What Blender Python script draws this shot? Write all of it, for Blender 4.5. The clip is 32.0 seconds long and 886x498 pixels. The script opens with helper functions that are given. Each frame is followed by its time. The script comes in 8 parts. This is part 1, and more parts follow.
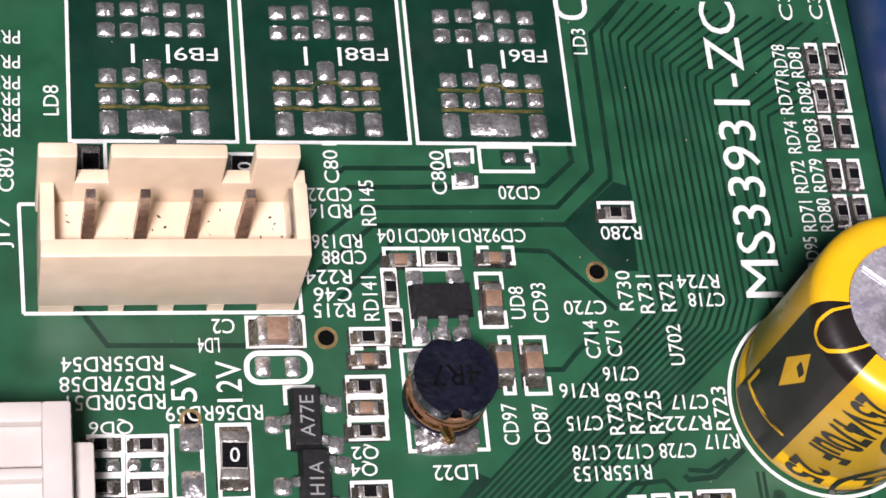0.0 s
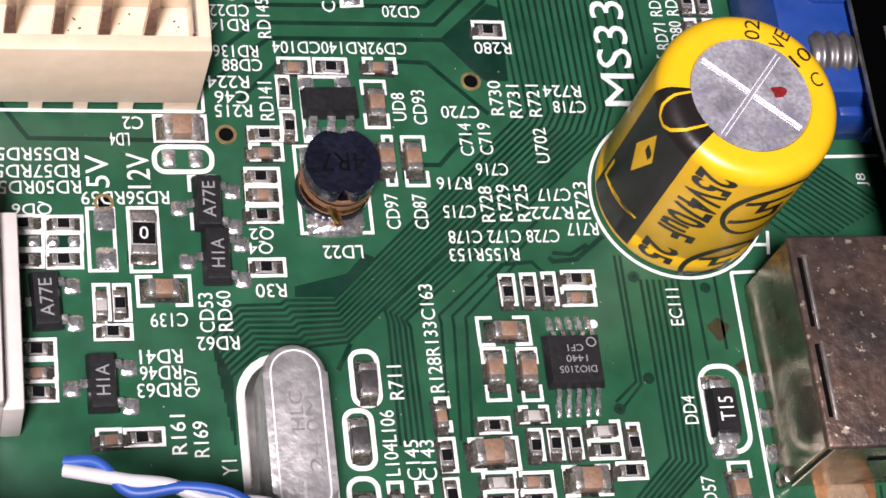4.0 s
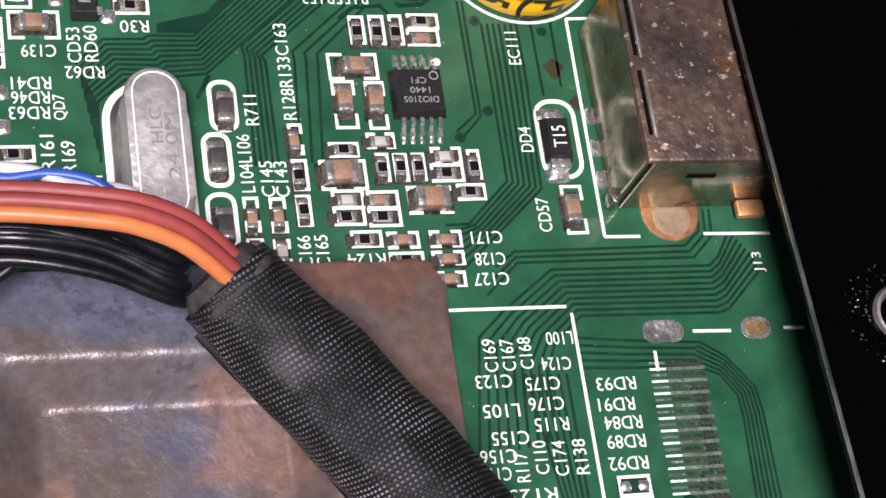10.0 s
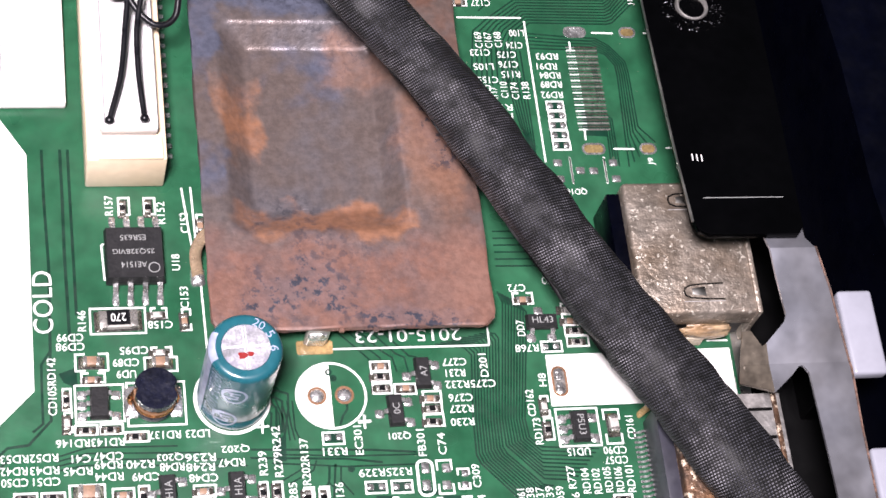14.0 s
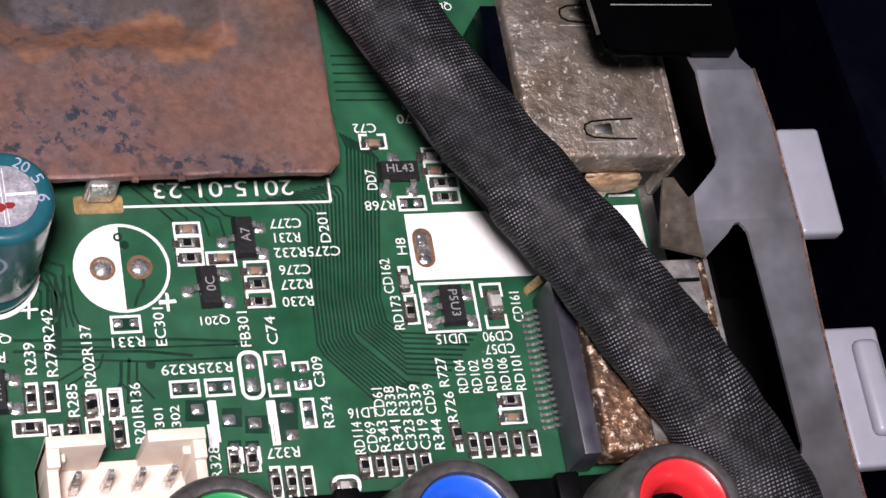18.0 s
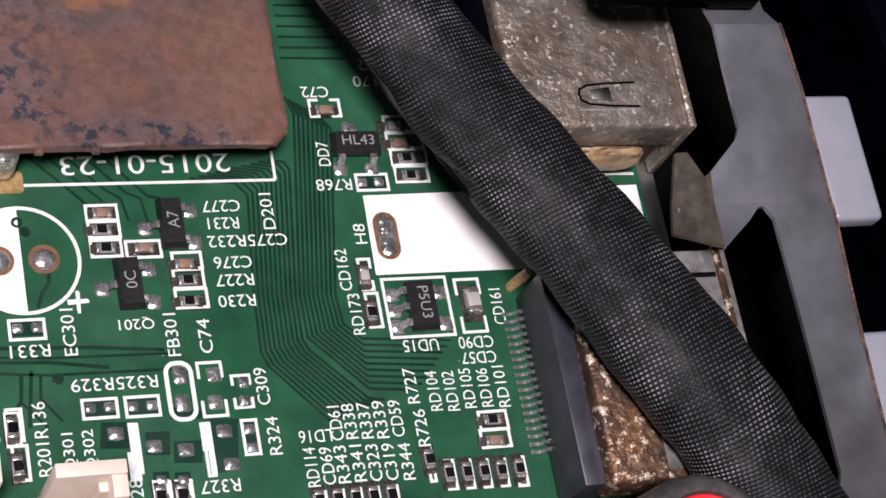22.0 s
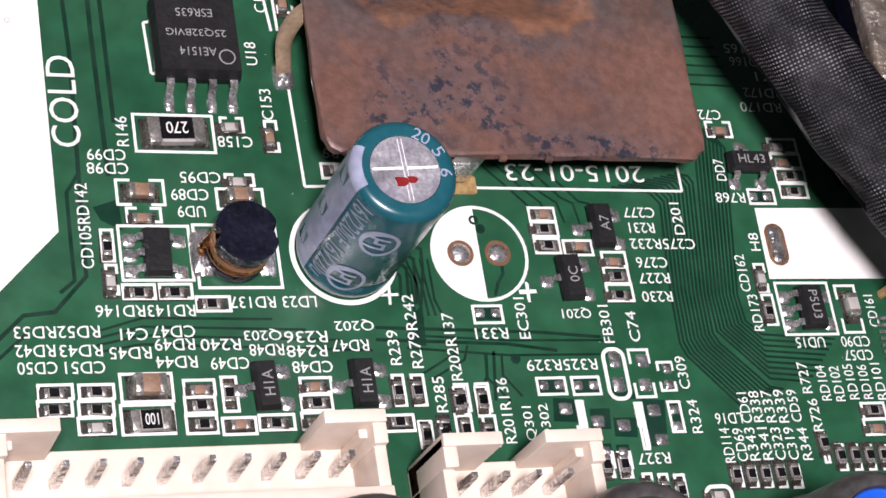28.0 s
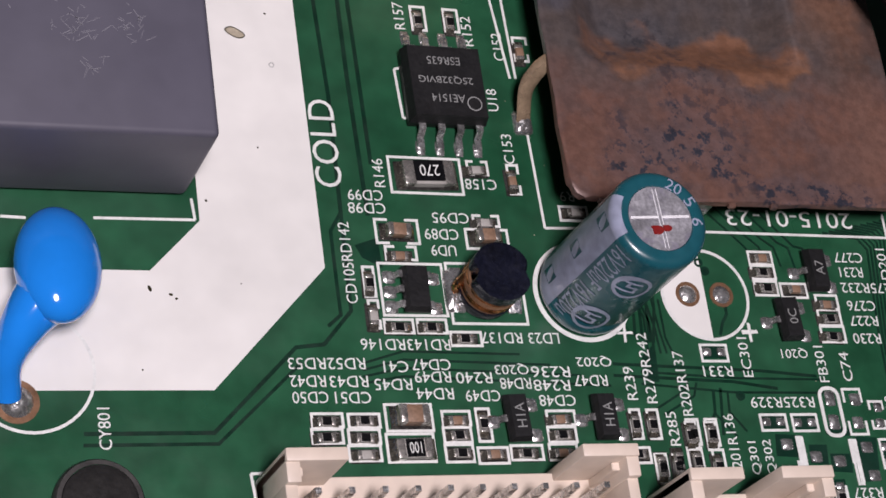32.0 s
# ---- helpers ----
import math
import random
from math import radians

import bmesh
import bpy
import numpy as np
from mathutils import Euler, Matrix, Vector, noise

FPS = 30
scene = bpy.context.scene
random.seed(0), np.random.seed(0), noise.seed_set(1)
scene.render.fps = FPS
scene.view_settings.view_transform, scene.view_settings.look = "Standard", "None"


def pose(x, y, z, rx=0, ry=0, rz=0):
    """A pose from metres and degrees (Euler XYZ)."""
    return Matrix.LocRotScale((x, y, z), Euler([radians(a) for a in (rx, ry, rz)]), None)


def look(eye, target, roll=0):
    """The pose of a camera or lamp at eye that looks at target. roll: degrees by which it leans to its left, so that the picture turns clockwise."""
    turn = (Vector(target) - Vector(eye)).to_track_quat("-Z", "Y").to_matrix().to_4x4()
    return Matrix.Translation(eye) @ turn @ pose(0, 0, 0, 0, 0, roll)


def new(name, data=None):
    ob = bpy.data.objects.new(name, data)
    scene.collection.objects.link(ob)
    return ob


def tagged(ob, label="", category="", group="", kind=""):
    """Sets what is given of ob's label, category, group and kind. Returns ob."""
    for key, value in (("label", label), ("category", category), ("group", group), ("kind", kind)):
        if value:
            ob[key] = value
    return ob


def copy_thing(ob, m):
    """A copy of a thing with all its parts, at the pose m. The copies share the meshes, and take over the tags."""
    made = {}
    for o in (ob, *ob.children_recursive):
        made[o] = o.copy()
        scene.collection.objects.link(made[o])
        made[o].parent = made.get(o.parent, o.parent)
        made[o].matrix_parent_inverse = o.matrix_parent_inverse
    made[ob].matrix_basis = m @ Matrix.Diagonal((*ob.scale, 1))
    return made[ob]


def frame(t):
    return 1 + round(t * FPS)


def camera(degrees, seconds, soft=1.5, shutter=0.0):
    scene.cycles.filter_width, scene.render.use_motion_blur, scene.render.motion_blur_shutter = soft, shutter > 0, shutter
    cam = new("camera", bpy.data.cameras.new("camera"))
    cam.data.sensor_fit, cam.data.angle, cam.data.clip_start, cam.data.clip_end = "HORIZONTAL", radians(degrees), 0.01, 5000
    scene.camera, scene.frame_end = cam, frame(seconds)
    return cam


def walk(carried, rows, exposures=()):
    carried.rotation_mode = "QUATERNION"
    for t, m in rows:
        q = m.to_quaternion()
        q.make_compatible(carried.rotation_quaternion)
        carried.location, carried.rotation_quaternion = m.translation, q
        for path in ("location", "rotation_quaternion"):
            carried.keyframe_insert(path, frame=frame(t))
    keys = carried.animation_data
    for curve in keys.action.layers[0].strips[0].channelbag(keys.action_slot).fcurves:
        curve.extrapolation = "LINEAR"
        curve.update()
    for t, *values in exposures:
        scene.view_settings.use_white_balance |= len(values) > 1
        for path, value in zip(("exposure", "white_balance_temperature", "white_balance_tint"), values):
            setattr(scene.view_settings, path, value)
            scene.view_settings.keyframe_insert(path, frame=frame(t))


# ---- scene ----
cam = camera(23.74, 32.0, soft=1.6)
PATH = [
    (0.0, -0.040556, -0.014440, 0.085975, 25.3802, -11.2081, -5.5217),
    (0.5, -0.040556, -0.013973, 0.086228, 25.2100, -11.2271, -5.5289),
    (1.0, -0.040410, -0.013835, 0.085763, 25.2353, -11.3880, -5.7297),
    (1.5, -0.041172, -0.014008, 0.085555, 25.3441, -12.0362, -5.9981),
    (2.0, -0.041405, -0.019414, 0.088064, 25.9803, -11.8646, -6.0715),
    (2.5, -0.041430, -0.021881, 0.090363, 25.8723, -12.1968, -6.0960),
    (3.0, -0.041063, -0.023740, 0.090317, 26.1144, -12.7596, -6.4755),
    (3.5, -0.041865, -0.026990, 0.091863, 26.0007, -12.9284, -6.7947),
    (5.5, -0.040856, -0.027409, 0.091802, 22.6799, -15.2541, -7.0616),
    (6.0, -0.036782, -0.025475, 0.087896, 22.4040, -15.6677, -7.6602),
    (6.5, -0.036516, -0.025117, 0.088577, 22.2160, -15.5650, -7.7533),
    (7.0, -0.036995, -0.025809, 0.088490, 22.5747, -15.6591, -7.9694),
    (7.5, -0.037353, -0.025375, 0.089138, 22.6004, -15.9379, -8.1287),
    (8.0, -0.037546, -0.025025, 0.088881, 22.2821, -16.0338, -8.1697),
    (8.5, -0.038197, -0.025311, 0.089072, 22.3768, -16.3773, -8.3046),
    (9.0, -0.038540, -0.026500, 0.089904, 21.9993, -16.1110, -8.1673),
    (9.5, -0.039902, -0.033055, 0.091327, 22.6679, -15.8104, -8.3604),
    (10.0, -0.040799, -0.040773, 0.095548, 24.2165, -15.0100, -8.3116),
    (10.5, -0.038125, -0.047194, 0.100721, 23.8705, -13.7469, -8.4939),
    (11.0, -0.040594, -0.054692, 0.105867, 24.8435, -11.8959, -7.8394),
    (11.4, -0.036313, -0.061417, 0.114580, 24.5455, -10.1855, -7.4559),
    (12.0, -0.039539, -0.064029, 0.110104, 25.1093, -12.0995, -7.0956),
    (12.5, -0.051250, -0.070501, 0.129360, 25.2364, -15.3728, -7.6393),
    (13.0, -0.048335, -0.082276, 0.139757, 26.5916, -12.5951, -6.9221),
    (13.2, -0.052748, -0.085463, 0.145621, 26.6739, -12.8373, -7.3105),
    (13.5, -0.053037, -0.097013, 0.149740, 28.4830, -12.2661, -6.6757),
    (14.0, -0.055746, -0.110405, 0.165985, 27.0306, -11.0540, -6.7183),
    (14.4, -0.056997, -0.120154, 0.167552, 28.5730, -9.5379, -7.1953),
    (15.0, -0.050226, -0.115394, 0.159171, 26.4707, -9.7760, -7.0252),
    (15.5, -0.041874, -0.108978, 0.134791, 27.2952, -12.0741, -8.9486),
    (17.5, -0.048786, -0.096551, 0.123104, 26.2701, -16.0764, -10.3287),
    (18.0, -0.049076, -0.097447, 0.122912, 26.1042, -16.1879, -9.9753),
    (18.5, -0.042299, -0.090231, 0.109199, 25.7906, -16.3343, -10.2906),
    (19.0, -0.041985, -0.088006, 0.104042, 25.6519, -16.6481, -10.3332),
    (19.5, -0.042772, -0.088102, 0.103569, 25.8288, -17.1338, -10.3815),
    (20.0, -0.042294, -0.086804, 0.102502, 25.6667, -17.8257, -10.8293),
    (20.5, -0.042612, -0.086762, 0.102586, 25.8794, -17.8062, -10.8685),
    (21.0, -0.043107, -0.085670, 0.101605, 25.7803, -18.5064, -11.2146),
    (21.5, -0.044143, -0.085958, 0.100276, 25.7931, -18.7384, -11.1980),
    (22.0, -0.045348, -0.086955, 0.101598, 25.8459, -18.8631, -11.1905),
    (22.5, -0.045796, -0.087113, 0.101320, 25.8119, -19.1410, -11.3787),
    (23.0, -0.046510, -0.087692, 0.101552, 26.1479, -19.1552, -11.4480),
    (23.5, -0.049013, -0.088135, 0.102067, 26.1794, -19.1315, -11.3199),
    (24.0, -0.052202, -0.087991, 0.102739, 26.3674, -19.3691, -11.1388),
    (24.5, -0.055757, -0.089114, 0.104078, 26.5025, -19.8038, -10.9384),
    (25.0, -0.060078, -0.090211, 0.103923, 27.2327, -20.5465, -11.0645),
    (25.5, -0.061756, -0.089651, 0.104552, 26.9739, -20.3319, -10.6708),
    (26.0, -0.061820, -0.088824, 0.103577, 26.7130, -20.6247, -10.8049),
    (26.5, -0.067543, -0.090834, 0.104022, 27.1042, -19.8762, -10.0083),
    (28.5, -0.075878, -0.089774, 0.104934, 26.0260, -20.3620, -9.3661),
    (29.0, -0.079606, -0.089987, 0.102608, 26.5224, -20.5928, -9.1511),
    (29.5, -0.083627, -0.083731, 0.099732, 25.1607, -20.7157, -8.4380),
    (30.0, -0.084231, -0.081631, 0.097750, 24.9255, -20.9586, -8.3968),
    (30.5, -0.083693, -0.081717, 0.097373, 24.5540, -20.8920, -8.5023),
    (31.0, -0.086632, -0.083263, 0.098080, 24.6827, -20.5181, -8.2482),
    (31.5, -0.090046, -0.088057, 0.106046, 25.7368, -20.6990, -8.1201),
    (32.0, -0.090334, -0.088190, 0.106748, 25.6593, -20.8202, -8.2109),
]
walk(cam, [(t, pose(*row)) for t, *row in PATH], [(0.0, -0.12), (5.0, 0.0), (8.0, 0.1), (10.2, 0.1), (11.0, 0.55), (12.0, 0.88), (13.0, 0.65), (14.5, 0.45), (15.5, 0.2), (17.5, -0.22), (24.0, -0.5), (26.5, -0.32), (29.0, -0.52), (30.5, -0.88), (31.0, -0.92), (32.0, -1.08)])

import itertools
import mathutils

# ---- light ----
world = bpy.data.worlds.new("world")
scene.world = world
world.use_nodes = True
world.node_tree.nodes["Background"].inputs["Color"].default_value = (0.80, 0.90, 1.0, 1)
world.node_tree.nodes["Background"].inputs["Strength"].default_value = 0.06

# one fixed lamp standing in for a flash that travels with the camera
lamp = bpy.data.lights.new("desk_lamp", "AREA")
lamp.shape, lamp.size, lamp.energy, lamp.color = "DISK", 0.08, 4.9, (1.0, 0.902, 0.966)
lamp_ob = new("desk_lamp", lamp)
lamp_ob.matrix_world = look((-0.124, -0.165, 0.40), (-0.02, -0.015, 0.0))

# ---- materials ----
MM = 0.001


def material(name, base, rough=0.5, metal=0.0, vary=0.15, scale=300.0, bump=0.0, bscale=2000.0, coat=0.0, tint=None, spots=None, spec=0.5):
    """Base colour with two scales of noise, an optional second tint, sharp spots and fine relief. Scales are per metre."""
    m = bpy.data.materials.new(name)
    m.use_nodes = True
    nt = m.node_tree
    b = nt.nodes["Principled BSDF"]
    b.inputs["Metallic"].default_value = metal
    b.inputs["Coat Weight"].default_value = coat
    b.inputs["Specular IOR Level"].default_value = spec
    b.inputs["Coat Roughness"].default_value = 0.12
    tc = nt.nodes.new("ShaderNodeTexCoord")

    def noise_tex(s, detail=3.0):
        n = nt.nodes.new("ShaderNodeTexNoise")
        n.inputs["Scale"].default_value = s
        n.inputs["Detail"].default_value = detail
        n.inputs["Roughness"].default_value = 0.68 if detail > 4 else 0.5
        nt.links.new(tc.outputs["Object"], n.inputs["Vector"])
        return n.outputs["Fac"]

    def ramp(src, lo, hi, c0, c1):
        r = nt.nodes.new("ShaderNodeValToRGB")
        r.color_ramp.elements[0].position, r.color_ramp.elements[1].position = lo, hi
        r.color_ramp.elements[0].color, r.color_ramp.elements[1].color = (*c0, 1), (*c1, 1)
        nt.links.new(src, r.inputs["Fac"])
        return r.outputs["Color"]

    def mix(fac, a, c, kind="MIX"):
        x = nt.nodes.new("ShaderNodeMix")
        x.data_type, x.blend_type = "RGBA", kind
        if isinstance(fac, float):
            x.inputs[0].default_value = fac
        else:
            nt.links.new(fac, x.inputs[0])
        for sock, v in ((x.inputs[6], a), (x.inputs[7], c)):
            if isinstance(v, tuple):
                sock.default_value = (*v, 1)
            else:
                nt.links.new(v, sock)
        return x.outputs[2]

    second = tint or tuple(v * (1 - vary * 1.6) for v in base)
    col = ramp(noise_tex(scale, 4), 0.35, 0.68, base, second)
    fine = ramp(noise_tex(scale * 7, 2), 0.3, 0.7, (1 - vary,) * 3, (1 + vary * 0.4,) * 3)
    col = mix(1.0, col, fine, "MULTIPLY")
    if spots:
        scolor, sscale, lo, hi = spots
        col = mix(ramp(noise_tex(sscale, 5), lo, hi, (0, 0, 0), (1, 1, 1)), col, scolor)
    nt.links.new(col, b.inputs["Base Color"])
    rr = ramp(noise_tex(scale * 2.3, 3), 0.3, 0.7, (max(rough - 0.09, 0.03),) * 3, (min(rough + 0.12, 1),) * 3)
    nt.links.new(rr, b.inputs["Roughness"])
    if bump:
        bp = nt.nodes.new("ShaderNodeBump")
        bp.inputs["Strength"].default_value = bump
        bp.inputs["Distance"].default_value = 0.0002
        nt.links.new(noise_tex(bscale, 3), bp.inputs["Height"])
        nt.links.new(bp.outputs["Normal"], b.inputs["Normal"])
    return m


M_MASK = material("green_solder_mask", (0.0175, 0.085, 0.0405), 0.32, vary=0.26, scale=75, bump=0.10, bscale=900, coat=0.06, tint=(0.0105, 0.063, 0.029))
M_POUR = material("dark_green_mask", (0.0035, 0.030, 0.017), 0.34, vary=0.2, scale=150, coat=0.1)
M_LAND = material("dull_solder_land", (0.10, 0.096, 0.090), 0.27, 0.5, vary=0.5, scale=800, bump=1.0, bscale=1300)
M_TRACE = material("track_edge_green", (0.0028, 0.026, 0.014), 0.42, vary=0.2, scale=400, spec=0.35)
M_INK = material("white_board_ink", (0.70, 0.71, 0.68), 0.6, vary=0.10, scale=900)
M_INKW = material("white_ink_field", (0.71, 0.70, 0.67), 0.55, vary=0.06, scale=60, spots=((0.35, 0.30, 0.22), 420, 0.735, 0.78))
M_TIN = material("solder", (0.90, 0.89, 0.88), 0.25, 0.88, vary=0.35, scale=900, bump=0.9, bscale=1300)
M_RESIN = material("amber_resin_residue", (0.14, 0.105, 0.030), 0.2, vary=0.5, scale=700, coat=0.4, tint=(0.03, 0.055, 0.020))
M_CAPEND = material("dull_tinned_end", (0.58, 0.55, 0.51), 0.27, 0.8, vary=0.3, scale=900, bump=0.5, bscale=1500)
M_TINDARK = material("fluxed_solder", (0.40, 0.37, 0.31), 0.2, 0.9, vary=0.3, scale=900, bump=0.5, bscale=2200)
M_STEEL = material("plated_steel", (0.60, 0.58, 0.54), 0.33, 1.0, vary=0.15, scale=200, bump=0.1, bscale=1500)
M_COPPER = material("copper_wire", (0.90, 0.40, 0.17), 0.20, 1.0, vary=0.2, scale=800)
M_GOLD = material("copper_pad", (0.74, 0.54, 0.24), 0.33, 0.8, vary=0.25, scale=700)
M_CHIP = material("black_epoxy", (0.013, 0.013, 0.014), 0.5, vary=0.2, scale=500, bump=0.15, bscale=4000, spec=0.25)
M_RES = material("black_resistor_glaze", (0.006, 0.006, 0.007), 0.3, vary=0.2, scale=900, spec=0.25)
M_CERAMIC = material("white_ceramic", (0.36, 0.345, 0.32), 0.6, vary=0.12, scale=900)
M_TAN = material("brown_ceramic", (0.25, 0.155, 0.10), 0.5, vary=0.22, scale=900)
M_GREYC = material("grey_ferrite", (0.050, 0.048, 0.046), 0.5, vary=0.25, scale=900, spec=0.3)
M_FERRITE = material("dark_ferrite", (0.008, 0.009, 0.018), 0.26, vary=0.35, scale=500, bump=0.6, bscale=1300, spec=0.30)
M_CREAM = material("cream_nylon", (0.66, 0.535, 0.395), 0.38, vary=0.08, scale=120, bump=0.06, bscale=900, tint=(0.60, 0.47, 0.32))
M_PIN = material("coppery_tinned_pin", (0.46, 0.34, 0.28), 0.28, 0.8, vary=0.25, scale=500, bump=0.1, bscale=1500)
M_IVORY = material("ivory_nylon", (0.66, 0.56, 0.47), 0.42, vary=0.06, scale=150, bump=0.05, bscale=900)
M_WHITEP = material("white_plastic", (0.52, 0.51, 0.51), 0.4, vary=0.05, scale=120)
M_MARK = material("pale_marking", (0.24, 0.245, 0.24), 0.6, vary=0.1, scale=900)
M_DARKM = material("shadow_hole", (0.002, 0.002, 0.002), 0.7, vary=0.1, scale=500, spec=0.05)

# ---- builders, in millimetres ----


def part(name, bm, mat, parent=None, label="", smooth=False, at=None):
    """Links a bmesh made in millimetres as one mesh object, under parent."""
    bmesh.ops.scale(bm, vec=(MM, MM, MM), verts=bm.verts)
    bmesh.ops.recalc_face_normals(bm, faces=bm.faces)
    me = bpy.data.meshes.new(name)
    bm.to_mesh(me)
    bm.free()
    me.materials.append(mat)
    if smooth:
        me.shade_smooth()
        me.set_sharp_from_angle(angle=radians(38))
    ob = new(name, me)
    if parent is not None:
        ob.parent = parent
    if at is not None:
        ob.matrix_basis = at
    if label:
        ob["label"] = label
    return ob


def mpose(x, y, z=0.0, rx=0, ry=0, rz=0):
    return pose(x * MM, y * MM, z * MM, rx, ry, rz)


def thing(name, x, y, z, rz, label, category, group="", kind=""):
    ob = new(name)
    ob.empty_display_size = 0.002
    ob.matrix_basis = mpose(x, y, z, rz=rz)
    return tagged(ob, label, category, group, kind)


def box(bm, cx, cy, cz, sx, sy, sz, bevel=0.0, seg=1):
    r = bmesh.ops.create_cube(bm, size=1.0, matrix=Matrix.LocRotScale((cx, cy, cz), None, (sx, sy, sz)))
    if bevel:
        edges = list({e for v in r["verts"] for e in v.link_edges})
        bmesh.ops.bevel(bm, geom=edges, offset=bevel, segments=seg, profile=0.5, affect="EDGES")
    return bm


def cyl(bm, cx, cy, z0, z1, r0, r1=None, seg=32, caps=True):
    bmesh.ops.create_cone(bm, cap_ends=caps, segments=seg, radius1=r0, radius2=r0 if r1 is None else r1, depth=z1 - z0,
                          matrix=Matrix.Translation((cx, cy, (z0 + z1) / 2)))
    return bm


def lathe(profile, seg=40, bm=None, cx=0.0, cy=0.0):
    """A solid of revolution about z from (radius, height) pairs."""
    bm = bm or bmesh.new()
    rings = []
    for r, z in profile:
        if r < 1e-6:
            rings.append([bm.verts.new((cx, cy, z))])
        else:
            rings.append([bm.verts.new((cx + r * math.cos(2 * math.pi * k / seg), cy + r * math.sin(2 * math.pi * k / seg), z)) for k in range(seg)])
    for a, b in zip(rings, rings[1:]):
        for k in range(seg):
            j = (k + 1) % seg
            if len(a) == 1 and len(b) > 1:
                bm.faces.new((a[0], b[k], b[j]))
            elif len(b) == 1 and len(a) > 1:
                bm.faces.new((a[k], a[j], b[0]))
            elif len(a) > 1:
                bm.faces.new((a[k], a[j], b[j], b[k]))
    return bm


def prism(points, z0, z1, bm=None, bevel=0.0, seg=2):
    """A plate from an outline of (x, y) pairs."""
    bm = bm or bmesh.new()
    low = [bm.verts.new((x, y, z0)) for x, y in points]
    high = [bm.verts.new((x, y, z1)) for x, y in points]
    n = len(points)
    bm.faces.new(low[::-1])
    top = bm.faces.new(high)
    for k in range(n):
        bm.faces.new((low[k], low[(k + 1) % n], high[(k + 1) % n], high[k]))
    if bevel:
        bmesh.ops.bevel(bm, geom=list(top.edges), offset=bevel, segments=seg, profile=0.5, affect="EDGES")
    return bm


def rounded(x0, y0, x1, y1, r, n=5):
    pts = []
    for cx, cy, a0 in ((x1 - r, y1 - r, 0), (x0 + r, y1 - r, 90), (x0 + r, y0 + r, 180), (x1 - r, y0 + r, 270)):
        pts += [(cx + r * math.cos(radians(a0 + 90 * k / n)), cy + r * math.sin(radians(a0 + 90 * k / n))) for k in range(n + 1)]
    return pts


def ring(outer, inner, z0, z1, bm=None):
    """A flat frame between two outlines with equally many points."""
    bm = bm or bmesh.new()
    n = len(outer)
    lv = [[bm.verts.new((x, y, z)) for x, y in pts] for pts, z in ((outer, z0), (outer, z1), (inner, z1), (inner, z0))]
    for a, b in zip(lv, lv[1:] + lv[:1]):
        for k in range(n):
            bm.faces.new((a[k], a[(k + 1) % n], b[(k + 1) % n], b[k]))
    return bm


def ribbon(bm, pts, width, z0, z1):
    """A raised line of the given width along (x, y) points, with mitred bends."""
    P = [Vector(p) for p in pts]
    left, right = [], []
    for k, p in enumerate(P):
        d0 = (P[k] - P[k - 1]).normalized() if k else (P[1] - P[0]).normalized()
        d1 = (P[k + 1] - P[k]).normalized() if k < len(P) - 1 else d0
        t = (d0 + d1).normalized()
        n = Vector((-t.y, t.x)) * (width / 2 / max(0.35, t.dot(d0)))
        left.append(p + n)
        right.append(p - n)
    rows = [[bm.verts.new((q.x, q.y, z)) for q in side] for side, z in ((left, z0), (left, z1), (right, z1), (right, z0))]
    for k in range(len(P) - 1):
        for a, b in ((0, 1), (1, 2), (2, 3)):
            bm.faces.new((rows[a][k], rows[a][k + 1], rows[b][k + 1], rows[b][k]))
    for k in (0, len(P) - 1):
        bm.faces.new([rows[i][k] for i in range(4)])
    return bm


def smooth_path(pts, n=8):
    """Catmull-Rom points through 3D points."""
    P = [Vector(p) for p in pts]
    P = [2 * P[0] - P[1]] + P + [2 * P[-1] - P[-2]]
    out = []
    for a, b, c, d in zip(P, P[1:], P[2:], P[3:]):
        for k in range(n):
            t = k / n
            out.append(0.5 * (2 * b + (c - a) * t + (2 * a - 5 * b + 4 * c - d) * t * t + (3 * b - a - 3 * c + d) * t ** 3))
    out.append(P[-2])
    return out


def tube(bm, path, radius, seg=10, flat=1.0, wobble=0.0, up=None, ridge=0.0):
    """A round or flattened tube along 3D points; radius may be a function of the share of its length."""
    up = Vector(up or (0, 0, 1))
    rings = []
    n = len(path)
    for k, p in enumerate(path):
        d = (path[min(k + 1, n - 1)] - path[max(k - 1, 0)]).normalized()
        side = d.cross(up)
        side = side.normalized() if side.length > 1e-4 else Vector((1, 0, 0))
        top = side.cross(d).normalized()
        r = radius(k / (n - 1)) if callable(radius) else radius
        row = []
        for j in range(seg):
            a = 2 * math.pi * j / seg
            w = 1 + ridge * (math.cos(6 * a + k * 0.045) + 0.6 * math.cos(9 * a - k * 0.03)) + (wobble * noise.noise(Vector((p.x * 0.35 + math.cos(a) * 1.2, p.y * 0.35 + math.sin(a) * 1.2, p.z * 0.35))) if wobble else 0)
            row.append(bm.verts.new(p + side * (math.cos(a) * r * w) + top * (math.sin(a) * r * flat * w)))
        rings.append(row)
    for a, b in zip(rings, rings[1:]):
        for j in range(seg):
            bm.faces.new((a[j], a[(j + 1) % seg], b[(j + 1) % seg], b[j]))
    bm.faces.new(rings[0][::-1])
    bm.faces.new(rings[-1])
    return bm


